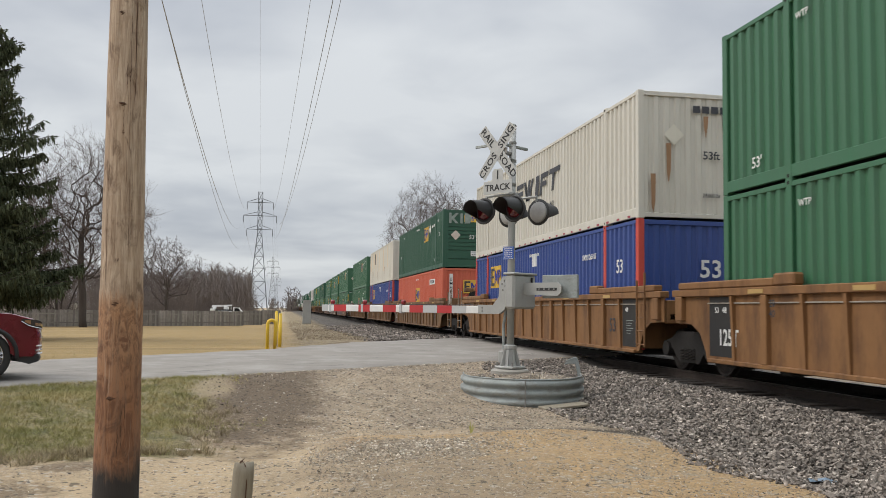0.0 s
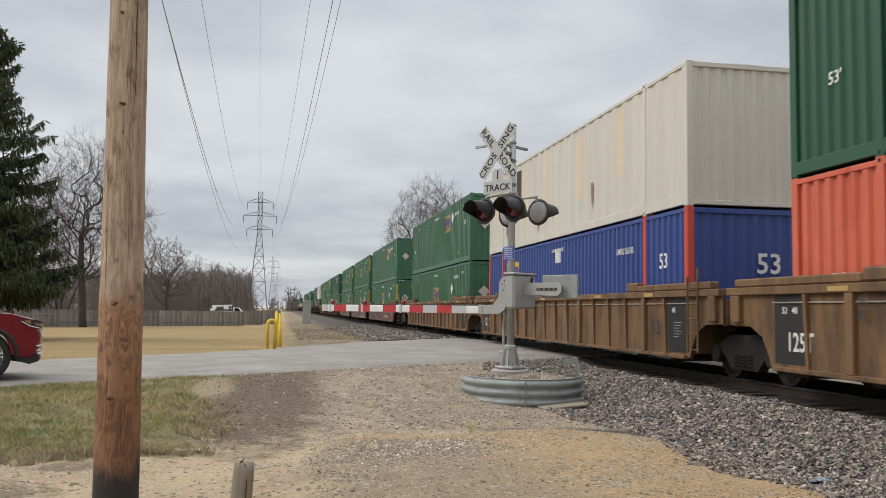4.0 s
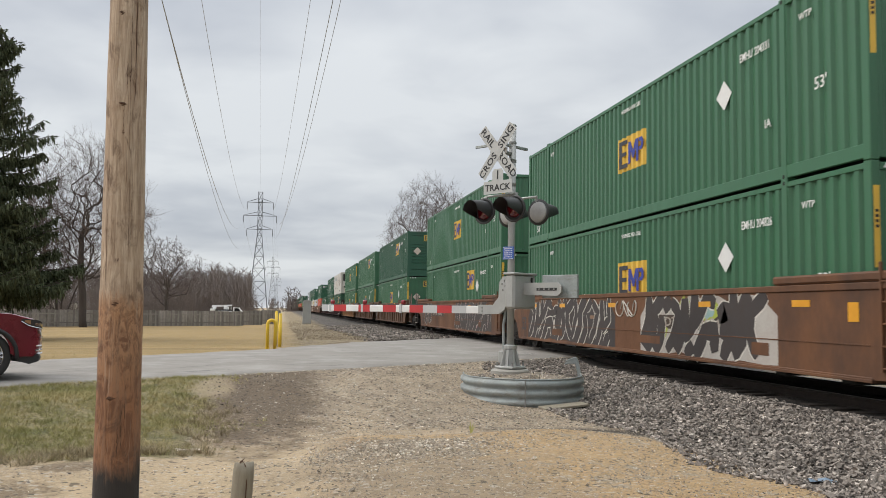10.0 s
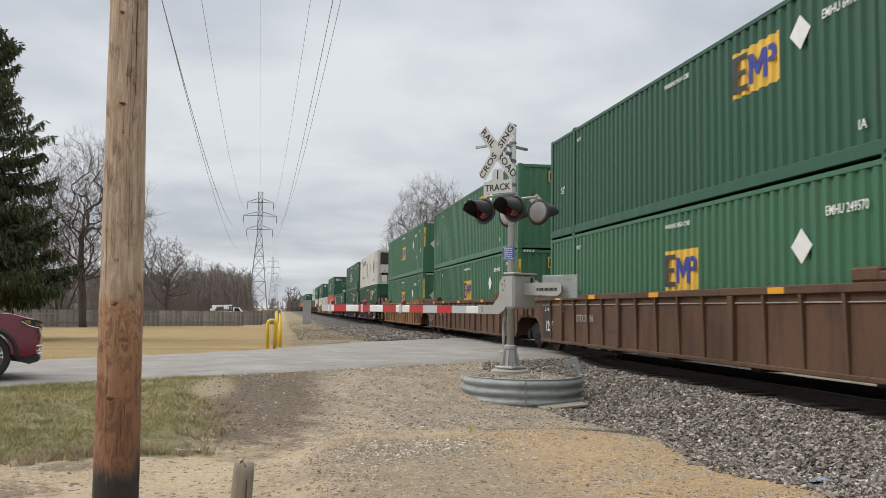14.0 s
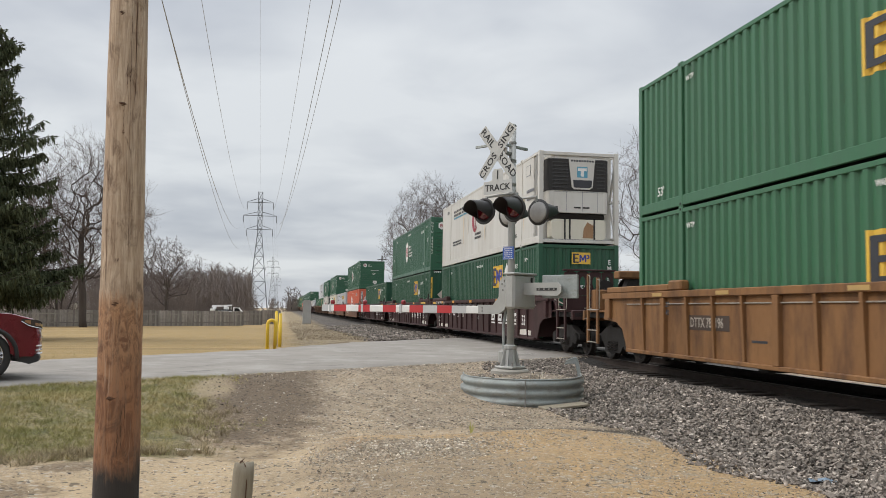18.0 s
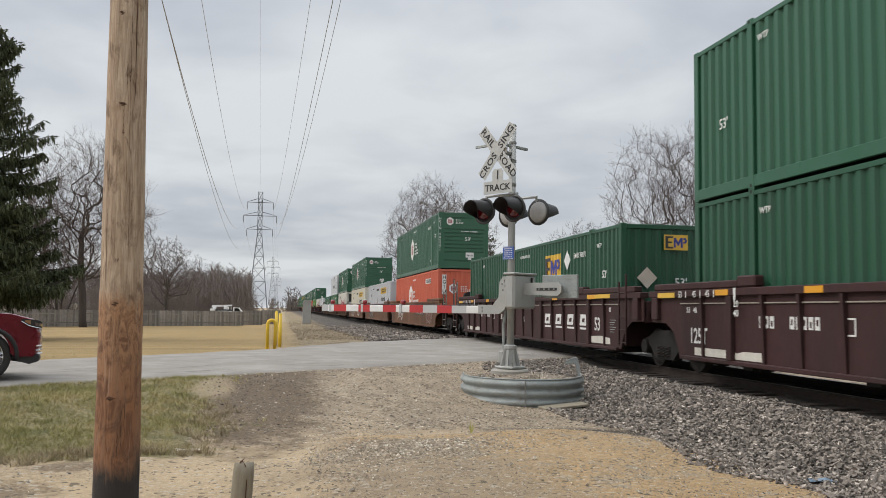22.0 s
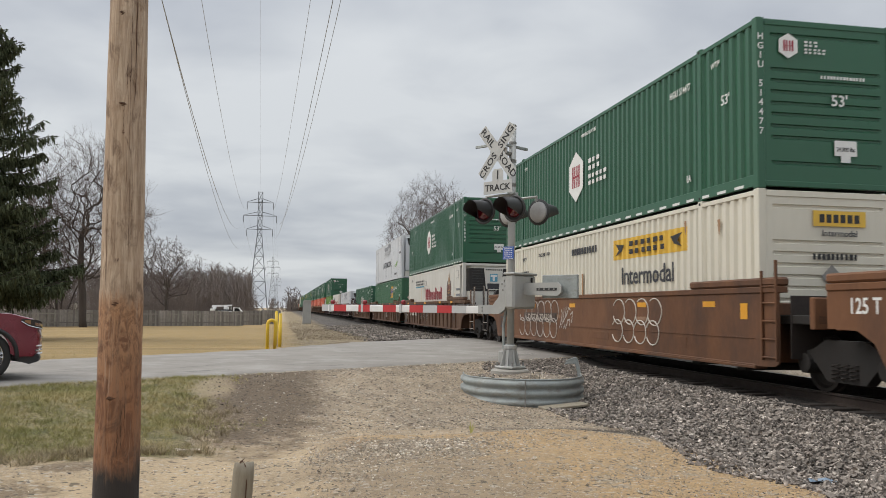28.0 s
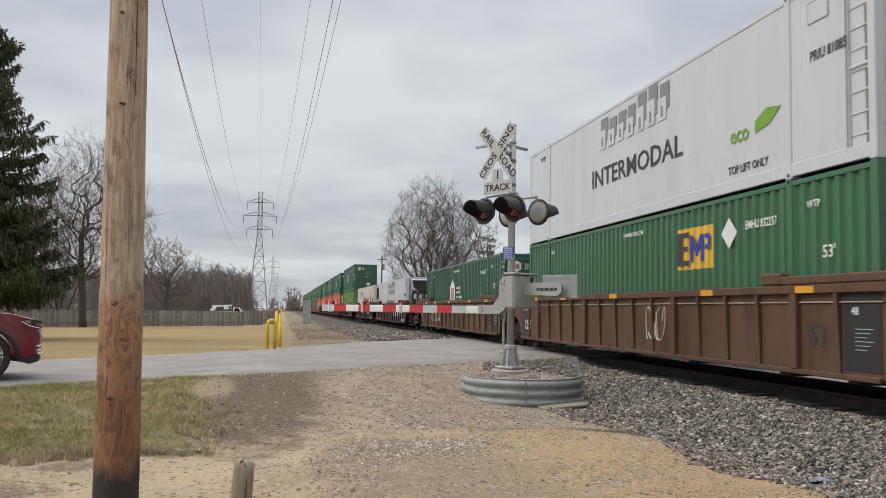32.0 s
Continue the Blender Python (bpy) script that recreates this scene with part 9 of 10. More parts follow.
for y in (-1, 1):
    def wrap(x):
        return y * 0.94 * min(1.0, max(-x, 0.02) / 0.17) ** 0.25
    lamp_x = [-0.47, -0.36, -0.26, -0.18, -0.11, -0.06]
    up_z, lo_z = [0.945, 0.95, 0.94, 0.92, 0.89, 0.86], [0.915, 0.85, 0.82, 0.805, 0.80, 0.80]
    hl = part("headlight", Mesher().sheet([[(q, wrap(q), z) for q, z in zip(lamp_x, zs)] for zs in (up_z, [(u_ * 0.5 + v_ * 0.5) for u_, v_ in zip(up_z, lo_z)], lo_z)][::int(y)]), HEADGLASS, car, "dark clear headlight", True)
    part("headlight_rim", Mesher().path([(q, wrap(q) + y * 0.004, z) for q, z in zip(lamp_x, lo_z)], 0.007, 5), CHROME, hl, "bright headlight lip")
    part("reflector_bowl", Mesher().sheet([[(q, wrap(q) + y * 0.006, z + dz) for q, z in zip(lamp_x[2:5], lo_z[2:5])] for dz in (0.075, 0.03)][::int(y)]), CHROME, hl, "bright reflector bowl")
    part("turn_lamp", Mesher().sheet([[(q, wrap(q) + y * 0.006, z) for q, z in ((-0.42, za), (-0.33, zb_))] for za, zb_ in ((0.935, 0.93), (0.905, 0.865))][::int(y)]), AMBER, hl, "amber turn lamp")
    part("fog_lamp", Mesher().path([(-0.22, wrap(-0.22) + y * 0.01, 0.53), (-0.12, wrap(-0.12) + y * 0.01, 0.53), (-0.12, wrap(-0.12) + y * 0.01, 0.47), (-0.24, wrap(-0.24) + y * 0.01, 0.46)], 0.014, 5), CHROME, car, "bright fog lamp surround")
    part("bumper_vent", Mesher().path([(-0.13, wrap(-0.13) + y * 0.012, 0.66), (-0.05, wrap(-0.05) + y * 0.012, 0.66)], 0.012, 5), CHROME, car, "bright strip above the fog lamp")
    for wx in (-0.94, -3.6):
        ac = wx
        part("arch_trim", Mesher().path([(ac + 0.43 * math.cos(t), y * 0.93, 0.37 + 0.43 * math.sin(t)) for t in np.linspace(-0.1, 3.24, 16)], 0.035, 6), TRIM, car, "black wheel arch trim", True)
        wh = part("wheel", Mesher().spin([(y * 0.68, 0.05), (y * 0.9, 0.05), (y * 0.9, 0.06)], (wx, 0, 0.37), 12, "y"), TRIM, car)
        part("tyre", Mesher().spin([(y * 0.70, 0.25), (y * 0.69, 0.33), (y * 0.72, 0.368), (y * 0.88, 0.368), (y * 0.915, 0.33), (y * 0.905, 0.25), (y * 0.70, 0.25)], (wx, 0, 0.37), 30, "y"), RUBBER, wh, "black tyre", True)
        rim = Mesher().spin([(y * 0.89, 0.255), (y * 0.9, 0.25), (y * 0.87, 0.23), (y * 0.80, 0.22)], (wx, 0, 0.37), 28, "y")
        for k in range(5):
            a = k * 1.2566
            rim.path([(wx + 0.04 * math.cos(a), y * 0.885, 0.37 + 0.04 * math.sin(a)), (wx + 0.23 * math.cos(a + 0.12), y * 0.88, 0.37 + 0.23 * math.sin(a + 0.12))], 0.022, 5)
            rim.path([(wx + 0.04 * math.cos(a), y * 0.885, 0.37 + 0.04 * math.sin(a)), (wx + 0.23 * math.cos(a - 0.12), y * 0.88, 0.37 + 0.23 * math.sin(a - 0.12))], 0.022, 5)
        part("rim", rim, CHROME, wh, "bright alloy rim", True)
    part("door_mirror", Mesher().box(-1.75, -1.6, min(y * 0.9, y * 1.08), max(y * 0.9, y * 1.08), 1.1, 1.24, 0.03), CARRED, car)
    for dx in (-1.95, -3.0):
        part("door_handle", Mesher().box(dx - 0.1, dx + 0.1, min(y * 0.93, y * 0.95), max(y * 0.93, y * 0.95), 0.92, 0.95, 0.008), CARRED, car)
part("mud_flap", Mesher().box(-1.38, -1.34, -0.9, -0.7, 0.14, 0.36, 0.01), TRIM, car)

# ---- yellow pipe guards beside the road
def hoop(x, y, width, height, turn):
    ob = empty("hoop_bollard", "bright yellow bent steel pipe hoop bollard", "bollard", m=pose(x, y, float(ground_height(x, y)), 0, 0, turn))
    r0 = width / 2
    pts = [(-r0, 0, -0.2), (-r0, 0, height - r0)] + [(-r0 * math.cos(t), 0, height - r0 + r0 * math.sin(t)) for t in np.linspace(0.3, math.pi - 0.3, 8)] + [(r0, 0, height - r0), (r0, 0, -0.2)]
    part("pipe", Mesher().path(pts, 0.05, 12), YELLOWPAINT, ob, smooth=True)
    part("weld_collar", Mesher().spin([(0.02, 0.058), (0.05, 0.058)], (-r0, 0, 0), 12, "z"), YELLOWPAINT, ob)
    return ob


hoop(-0.33, 26.1, 0.24, 0.86, 20)
for x, y, h in ((-0.08, 27.6, 1.02), (-0.22, 29.5, 1.08)):
    ob = empty("pipe_bollard", "bright yellow upright steel pipe bollard", "bollard", m=pose(x, y, float(ground_height(x, y))))
    part("pipe", Mesher().tube((0, 0, -0.2), (0, 0, h), 0.055, n=14), YELLOWPAINT, ob, smooth=True)
    part("pipe_cap", Mesher().spin([(h, 0.057), (h + 0.03, 0.045), (h + 0.04, 0.01)], (0, 0, 0), 14, "z"), YELLOWPAINT, ob)

# ---- line-side cabinet
cab = empty("equipment_cabinet", "pale grey line-side equipment cabinet beside the track", "cabinet", m=pose(2.42, 90, float(ground_height(2.42, 90))))
part("cabinet_body", Mesher().box(-0.42, 0.42, -0.35, 0.35, 0.1, 2.3, 0.02), ALUM, cab)
part("cabinet_roof", Mesher().prism([(-0.48, 2.3), (0.48, 2.3), (0.3, 2.46), (-0.3, 2.46)], -0.42, 0.42, "y"), ALUM, cab)
part("cabinet_door", Mesher().box(-0.36, 0.36, -0.37, -0.35, 0.2, 2.2, 0.01), ALUM, cab)
part("cabinet_plinth", Mesher().box(-0.46, 0.46, -0.4, 0.4, -0.3, 0.1, 0.02), CONCRETE, cab)
part("hinge", Mesher().box(-0.4, -0.36, -0.38, -0.36, 1.7, 1.85, 0.004), STEELGREY, cab)

# ---- timber fence across the lawn
fence = empty("timber_fence", "long grey weathered board fence beyond the lawn", "fence")
FA, FD = Vector((-0.33, 95.1, 0)), Vector((-20.37, -15.0, 0)).normalized()
rf = random.Random(8)
FANG = math.degrees(math.atan2(FD.y, FD.x))
panel_meshes = []
for v in range(4):
    m = Mesher()
    for k in range(16):
        x = 0.02 + k * 0.1475
        h = 1.55 + rf.uniform(-0.03, 0.03)
        m.box(x, x + 0.138, -0.012 + rf.uniform(-0.006, 0.006), 0.012, 0.03, h, 0.003)
    panel_meshes.append(m.mesh("fence_panel", FENCEWOOD))
post_mesh = Mesher().box(-0.05, 0.05, -0.02, 0.08, -0.3, 1.5, 0.008).mesh("fence_post", FENCEWOOD)
rail_mesh = Mesher().box(0, 2.4, 0.014, 0.05, 0.35, 0.43, 0.004).box(0, 2.4, 0.014, 0.05, 1.15, 1.23, 0.004).mesh("fence_rail", FENCEWOOD)
for k in range(32):
    p = FA + FD * (k * 2.4)
    mm = pose(p.x, p.y, float(ground_height(p.x, p.y)), 0, 0, FANG)
    for nm, me in (("fence_panel", panel_meshes[k % 4]), ("fence_post", post_mesh), ("fence_rail", rail_mesh)):
        ob = part(nm, me, None, fence, kind="stuff" if nm != "fence_post" else "")
        ob.matrix_basis = mm


# ---- trees
def bare_tree(x, y, height, seed, stems=1, trunk=0.25, crown=0.32, base=0.22, fan=0.3, count=700, lean=0.0, label="leafless grey tree with fine spreading twigs"):
    """Branches reach in turn for points spread through a rounded crown, each from the nearest limb below it; limbs thicken by what they carry."""
    rng = np.random.default_rng(seed)
    z0 = float(ground_height(x, y))
    tree = empty("bare_tree", label, "tree", m=pose(x, y, z0))
    fine = max(0.006, 0.000105 * y)
    pos, parent = [], []

    def node(p, q):
        pos.append(np.array(p, float))
        parent.append(q)
        return len(pos) - 1
    for s in range(stems):
        an = 2 * math.pi * (s + rng.uniform(0.2, 0.8)) / stems
        out = fan * (stems > 1) * rng.uniform(0.3, 1.1)
        p = np.array([0.25 * math.cos(an) * (stems > 1), 0.25 * math.sin(an) * (stems > 1), -0.3])
        d = np.array([out * math.cos(an) + lean, out * math.sin(an), 1.0])
        q = node(p, -1)
        for i in range(10):
            d = d / np.linalg.norm(d) + np.array([rng.normal(0, 0.05), rng.normal(0, 0.05), 0.02])
            p = p + d * height * (0.5 if stems > 1 else 0.55) / 10
            q = node(p, q)
    stem_nodes = len(pos)
    mid_z, half_z, rad_x = height * (base + 1) / 2, height * (1 - base) / 2, height * crown
    v = rng.normal(0, 1, (count, 3))
    v = v / np.linalg.norm(v, axis=1)[:, None] * (rng.uniform(0, 1, count) ** 0.42)[:, None]
    lump = 1 + 0.10 * np.sin(3 * np.arctan2(v[:, 1], v[:, 0]) + seed) + 0.08 * np.sin(5 * v[:, 2] + seed)
    goal = np.stack([v[:, 0] * rad_x * lump + lean * height * 0.5, v[:, 1] * rad_x * lump, mid_z + v[:, 2] * half_z * (1 + 0.05 * lump)], -1)
    near = np.min(np.linalg.norm(goal[:, None] - np.array(pos)[None], axis=2), axis=1)
    grid = np.zeros((stem_nodes + 2 * count, 3))
    grid[:stem_nodes] = pos
    way = np.tile(np.array([0.0, 0.0, 1.0]), (stem_nodes + 2 * count, 1))
    ends = []
    for g in goal[np.argsort(near)]:
        cur = grid[:len(pos)]
        dist = np.linalg.norm(cur - g, axis=1)
        bend = 1 - np.sum(way[:len(pos)] * (g - cur), axis=1) / (dist + 1e-6)
        cost = dist * (1 + 0.55 * bend) + 1.2 * np.maximum(0, cur[:, 2] - g[2] + 0.5 * dist) + 0.25 * np.maximum(0, 0.2 * height - cur[:, 2])
        k = int(np.argmin(cost))
        p, ln = cur[k], dist[k]
        q = node((p + g) / 2 + rng.normal(0, 0.045, 3) * ln - np.array([0, 0, 0.03 * ln]), k)
        grid[q] = pos[q]
        e = node(g, q)
        grid[e] = g
        for h in (q, e):
            step_ = pos[h] - pos[parent[h]]
            way[h] = step_ / (np.linalg.norm(step_) + 1e-6)
        ends.append(e)
    load = np.ones(len(pos))
    for k in range(len(pos) - 1, -1, -1):
        if parent[k] >= 0:
            load[parent[k]] += load[k]
    power = math.log(trunk * (0.62 if stems > 1 else 1.0) / fine) / math.log(load.max())
    rad = fine * load ** power
    tr, limbs, twigs = Mesher(), Mesher(), Mesher()
    for s in range(stems):
        own = range(s * 11, s * 11 + 11)
        tr.path([pos[k] for k in own], [rad[k] * (1.2 if k == own[0] else 1.0) for k in own], 10)
    for k in range(stem_nodes, len(pos)):
        if parent[k] >= 0:
            r1 = rad[k]
            r0 = min(rad[parent[k]], r1 * 1.25)
            m = limbs if r1 > 2.2 * fine else twigs
            m.tube(pos[parent[k]], pos[k], r0, r1, 6 if r1 > 0.05 else 3, False)
    for e in ends:
        along = pos[e] - pos[parent[e]]
        along = along / (np.linalg.norm(along) + 1e-6)
        for j in range(4):
            b = pos[parent[e]] + (pos[e] - pos[parent[e]]) * rng.uniform(0.1, 1.0)
            d = along * 0.6 + rng.normal(0, 0.45, 3) + np.array([0, 0, 0.22])
            d = d / np.linalg.norm(d) * height * rng.uniform(0.03, 0.068)
            twigs.tube(b, b + d, fine, fine * 0.6, 3, False)
            for i in range(2):
                c = b + d * rng.uniform(0.3, 0.9)
                f = d * 0.4 + rng.normal(0, 0.3, 3) * np.linalg.norm(d)
                twigs.tube(c, c + f, fine * 0.8, fine * 0.5, 3, False)
    part("trunk", tr, BARK, tree, smooth=True)
    part("branchwork", limbs, BARK, tree, kind="stuff")
    part("twig_mass", twigs, TWIG, tree, kind="stuff")
    return tree


def spruce(x, y, height, radius, seed, label, trunk_at=0.25, density=1.0, fine=1.0):
    rng = random.Random(seed)
    z = float(ground_height(x, y))
    t = empty("spruce_tree", label, "tree", m=pose(x, y, z))
    part("trunk", Mesher().path([(0, 0, -0.3), (0.05, 0, height * 0.4), (0.0, 0.03, height * 0.75), (0, 0, height)], [trunk_at, trunk_at * 0.75, trunk_at * 0.4, 0.02], 9), BARK, t, smooth=True)
    boughs, needles = Mesher(), Mesher()
    count = int(190 * density)
    for k in range(count):
        f = rng.random() ** 1.5
        zz = 2.5 + (height - 2.6) * f
        ln = radius * ((1 - f) ** 0.64) * rng.choice((0.55, 0.75, 0.9, 1.0, 1.05)) * rng.uniform(0.85, 1.1) + 0.2
        a = rng.uniform(0, 2 * math.pi)
        drop, lift, swing = rng.uniform(0.2, 0.48), rng.uniform(0.12, 0.4), rng.uniform(-0.25, 0.25)
        pts, n = [], 6
        for i in range(n + 1):
            s = i / n
            aa = a + swing * s
            pts.append(Vector((math.cos(aa) * ln * s, math.sin(aa) * ln * s, zz - ln * (drop * s - lift * s ** 3) + 0.35 * f * ln * s)))
        boughs.path(pts, [0.04 * (1 - 0.8 * i / n) + 0.006 for i in range(n + 1)], 4)
        along = Vector((math.cos(a), math.sin(a), 0))
        side = Vector((-math.sin(a), math.cos(a), 0))
        for j in range(int((40 + ln * 78) * fine)):
            s = rng.uniform(0.08, 1.0) ** 0.75
            i = min(int(s * n), n - 1)
            b = pts[i].lerp(pts[i + 1], s * n - i)
            off = rng.gauss(0, 0.18 + 0.16 * ln * (1 - s))
            b = b + side * off - Vector((0, 0, abs(off) * rng.uniform(0.1, 0.7)))
            hang = rng.random() < 0.72
            w = rng.uniform(0.13, 0.34) * (1.0 if ln > 1.0 else 0.75)
            out = side * rng.uniform(-0.8, 0.8) + along * rng.uniform(-0.1, 1.0)
            tip = b + out.normalized() * w * (0.25 if hang else 0.8) - Vector((0, 0, w * (rng.uniform(0.7, 1.2) if hang else rng.uniform(-0.25, 0.5))))
            for q in range(3):
                e = tip + Vector((rng.gauss(0, 0.3), rng.gauss(0, 0.3), rng.gauss(0, 0.25))) * w * 0.55
                mid = b.lerp(e, 0.5)
                wd = (e - b).cross(Vector((rng.gauss(0, 1), rng.gauss(0, 1), rng.gauss(0, 1)))).normalized() * w * rng.uniform(0.065, 0.115)
                needles.add([b, mid + wd, e, mid - wd], [(0, 1, 2, 3)])
    part("bough_mass", boughs, BARK, t, kind="stuff")
    part("needles", needles, NEEDLE, t, kind="stuff")
    return t


spruce(-12.6, 35.0, 13.8, 4.45, 3, "tall dark green spruce with drooping boughs", 0.28, 1.7)
bare_tree(-21.6, 80.0, 14.6, 11, trunk=0.2, crown=0.24, count=420)
bare_tree(-17.3, 80.0, 17.0, 15, trunk=0.30, crown=0.31, base=0.24, count=800)
bare_tree(-24.5, 86.0, 14.8, 13, trunk=0.2, crown=0.25, count=380)
bare_tree(-15.4, 92.0, 11.5, 16, trunk=0.16, crown=0.26, count=320)
bare_tree(-20.2, 84.0, 11.5, 18, stems=3, trunk=0.18, crown=0.3, base=0.1, fan=0.2, count=500)
bare_tree(-19.2, 150.0, 13.4, 14, trunk=0.25, crown=0.40, base=0.2, count=520)
bare_tree(17.9, 105.0, 18.0, 21, stems=8, trunk=0.24, crown=0.35, base=0.12, fan=0.34, count=1150)
bare_tree(21.8, 107.0, 16.0, 29, stems=4, trunk=0.24, crown=0.36, base=0.12, fan=0.3, count=700)
bare_tree(28.4, 62.0, 15.6, 22, stems=2, trunk=0.2, crown=0.27, base=0.3, fan=0.2, count=480)
bare_tree(32.9, 64.0, 16.6, 25, stems=5, trunk=0.2, crown=0.25, base=0.25, fan=0.24, count=600)
bare_tree(37.0, 66.0, 13.6, 23, stems=3, trunk=0.18, crown=0.32, base=0.2, fan=0.35, count=420)
bare_tree(25.4, 70.0, 9.2, 24, stems=2, trunk=0.15, crown=0.4, base=0.15, count=380)
bare_tree(44.0, 150.0, 13.0, 26, stems=2, trunk=0.25, count=300)
bare_tree(54.0, 150.0, 12.5, 27, stems=2, trunk=0.25, count=300)
bare_tree(4.0, 420.0, 12.0, 28, trunk=0.3, crown=0.4, count=160)
spruce(27.0, 112.0, 13.5, 3.2, 31, "dark pointed spruce behind the track", 0.2, 0.4, 0.3)


def woods(name, spots, seed, material_, label):
    """Far bare woodland: crowded stems and twig fans as one mesh."""
    rng = random.Random(seed)
    m = Mesher()
    for x, y, h in spots:
        z = -0.9
        r0 = h * 0.006 + 0.04
        m.path([(x, y, z), (x + rng.gauss(0, 0.3), y, z + h * 0.5), (x + rng.gauss(0, 0.6), y, z + h)], [r0, r0 * 0.7, 0.03], 4)
        wd = y * 0.00017
        for k in range(14):
            b = Vector((x + rng.gauss(0, 1.6), y + rng.gauss(0, 0.8), z))
            m.add([b - Vector((wd * 1.6, 0, 0)), b + Vector((wd * 1.6, 0, 0)), b + Vector((rng.gauss(0, 0.5), 0, h * rng.uniform(0.08, 0.24)))], [(0, 1, 2)])
        for k in range(30):
            f = rng.uniform(0.05, 0.98)
            a = rng.uniform(0, 6.28)
            ln = h * rng.uniform(0.1, 0.3) * (1.15 - f * 0.75)
            b = Vector((x, y, z + h * f))
            tip = b + Vector((math.cos(a) * ln, math.sin(a) * ln, ln * rng.uniform(0.4, 1.1)))
            w = wd * rng.uniform(0.8, 1.3)
            m.add([b - Vector((w, 0, 0)), b + Vector((w, 0, 0)), tip], [(0, 1, 2)])
            for j in range(5):
                c = b.lerp(tip, rng.uniform(0.3, 0.95))
                t2 = c + Vector((rng.gauss(0, 0.4), rng.gauss(0, 0.4), rng.uniform(0.1, 0.8))) * ln * 0.55
                m.add([c - Vector((wd, 0, 0)), c + Vector((wd, 0, 0)), t2], [(0, 1, 2)])
    return tagged(part(name, m, material_), label, "woodland", kind="stuff")


rw = random.Random(6)
spots = []
for k in range(640):
    y = rw.uniform(255, 330)
    x = -11.5 * y / 300 - 84 * rw.random() ** 1.25 * y / 300
    spots.append((x, y, rw.uniform(11.0, 14.2) + 0.9 * math.sin(x * 0.21)))
woods("woodland", spots, 4, WOODTWIG, "brown-grey leafless woodland beyond the field")
spots = []
for k in range(240):
    y = rw.uniform(900, 1300)
    x = rw.uniform(-0.33, 0.12) * y
    spots.append((x, y, rw.uniform(8, 15)))
woods("woodland", spots, 5, WOODTWIG, "low grey tree line on the horizon")
spots = [(rw.uniform(24, 120), rw.uniform(150, 210), rw.uniform(8, 12)) for k in range(150)]
woods("woodland", spots, 9, WOODTWIG, "leafless woodland beyond the track")
spots = [(rw.uniform(2, 9) * y / 420, y, rw.uniform(4, 8)) for y in [rw.uniform(380, 520) for k in range(26)]]
woods("woodland", spots, 12, WOODTWIG, "thin bare trees far along the track")
# low brush between lawn edge and ballast
m = Mesher()
for k in range(2600):
    x, y = rw.uniform(0.6, 3.4), 34 + 70 * rw.random() ** 1.6
    z = float(ground_height(x, y))
    h = rw.uniform(0.03, 0.15)
    w = 0.006
    m.add([(x - w, y, z - 0.02), (x + w, y, z - 0.02), (x + rw.gauss(0, 1.0) * h, y + rw.gauss(0, 1.0) * h, z + h)], [(0, 1, 2)])
tagged(part("dry_brush", m, material("dry_brown_stems", (0.17, 0.12, 0.075), (0.12, 0.085, 0.06), 0.95, scale=2, bump=0.0, island=0.4)), "dry brown weeds along the track bed", "weeds", kind="stuff")


# ---- power line: two lattice towers and their wires
def tower(x, y, height):
    t = empty("transmission_tower", "grey steel lattice transmission tower with three cross arms", "pylon", m=pose(x, y, -0.9))
    def half(z):
        s = z / height
        return (3.7 - 4.4 * s) if s < 0.66 else 0.8
    levels = [0, 6.5, 12, 17, 21.5, 25.5, 29.3, 32, 34.6, 37.2, 39.8, 42.4, height]
    for sx in (-1, 1):
        for sy in (-1, 1):
            part("leg", Mesher().path([(sx * half(z), sy * half(z), z) for z in levels], 0.13, 4), LATTICE, t)
    br = Mesher()
    for a, b in zip(levels[:-1], levels[1:]):
        for ax in (0, 1):
            for s in (-1, 1):
                for q in (-1, 1):
                    p0 = [q * half(a), q * half(a)]
                    p1 = [-q * half(b), -q * half(b)]
                    p0[1 - ax], p1[1 - ax] = s * half(a), s * half(b)
                    br.tube((p0[0], p0[1], a), (p1[0], p1[1], b), 0.07, n=3, caps=False)
                h0 = [-half(b), -half(b)]
                h1 = [half(b), half(b)]
                h0[1 - ax] = h1[1 - ax] = s * half(b)
                br.tube((*h0, b), (*h1, b), 0.06, n=3, caps=False)
    part("bracing", br, LATTICE, t, kind="stuff")
    for z, w in ((42.0, 4.9), (36.9, 6.2), (31.7, 4.8)):
        arm_ = Mesher()
        for s in (-1, 1):
            for sy in (-0.5, 0.5):
                arm_.tube((0, sy, z), (s * w, 0, z), 0.1, n=4)
                arm_.tube((s * 0.8, sy, z + 1.5), (s * w, 0, z + 0.1), 0.08, n=4)
        part("cross_arm", arm_, LATTICE, t)
        for s in (-1, 1):
            ins = Mesher().spin([(z - 2.6, 0.02), (z - 2.5, 0.13), (z - 1.2, 0.13), (z - 0.2, 0.1), (z, 0.02)], (s * w, 0, 0), 6, "z")
            part("insulator", ins, LATTICE, t)
    return t


tower(-9.6, 330, 46)
tower(-9.8, 752, 46)
tower(-9.7, 1170, 46)


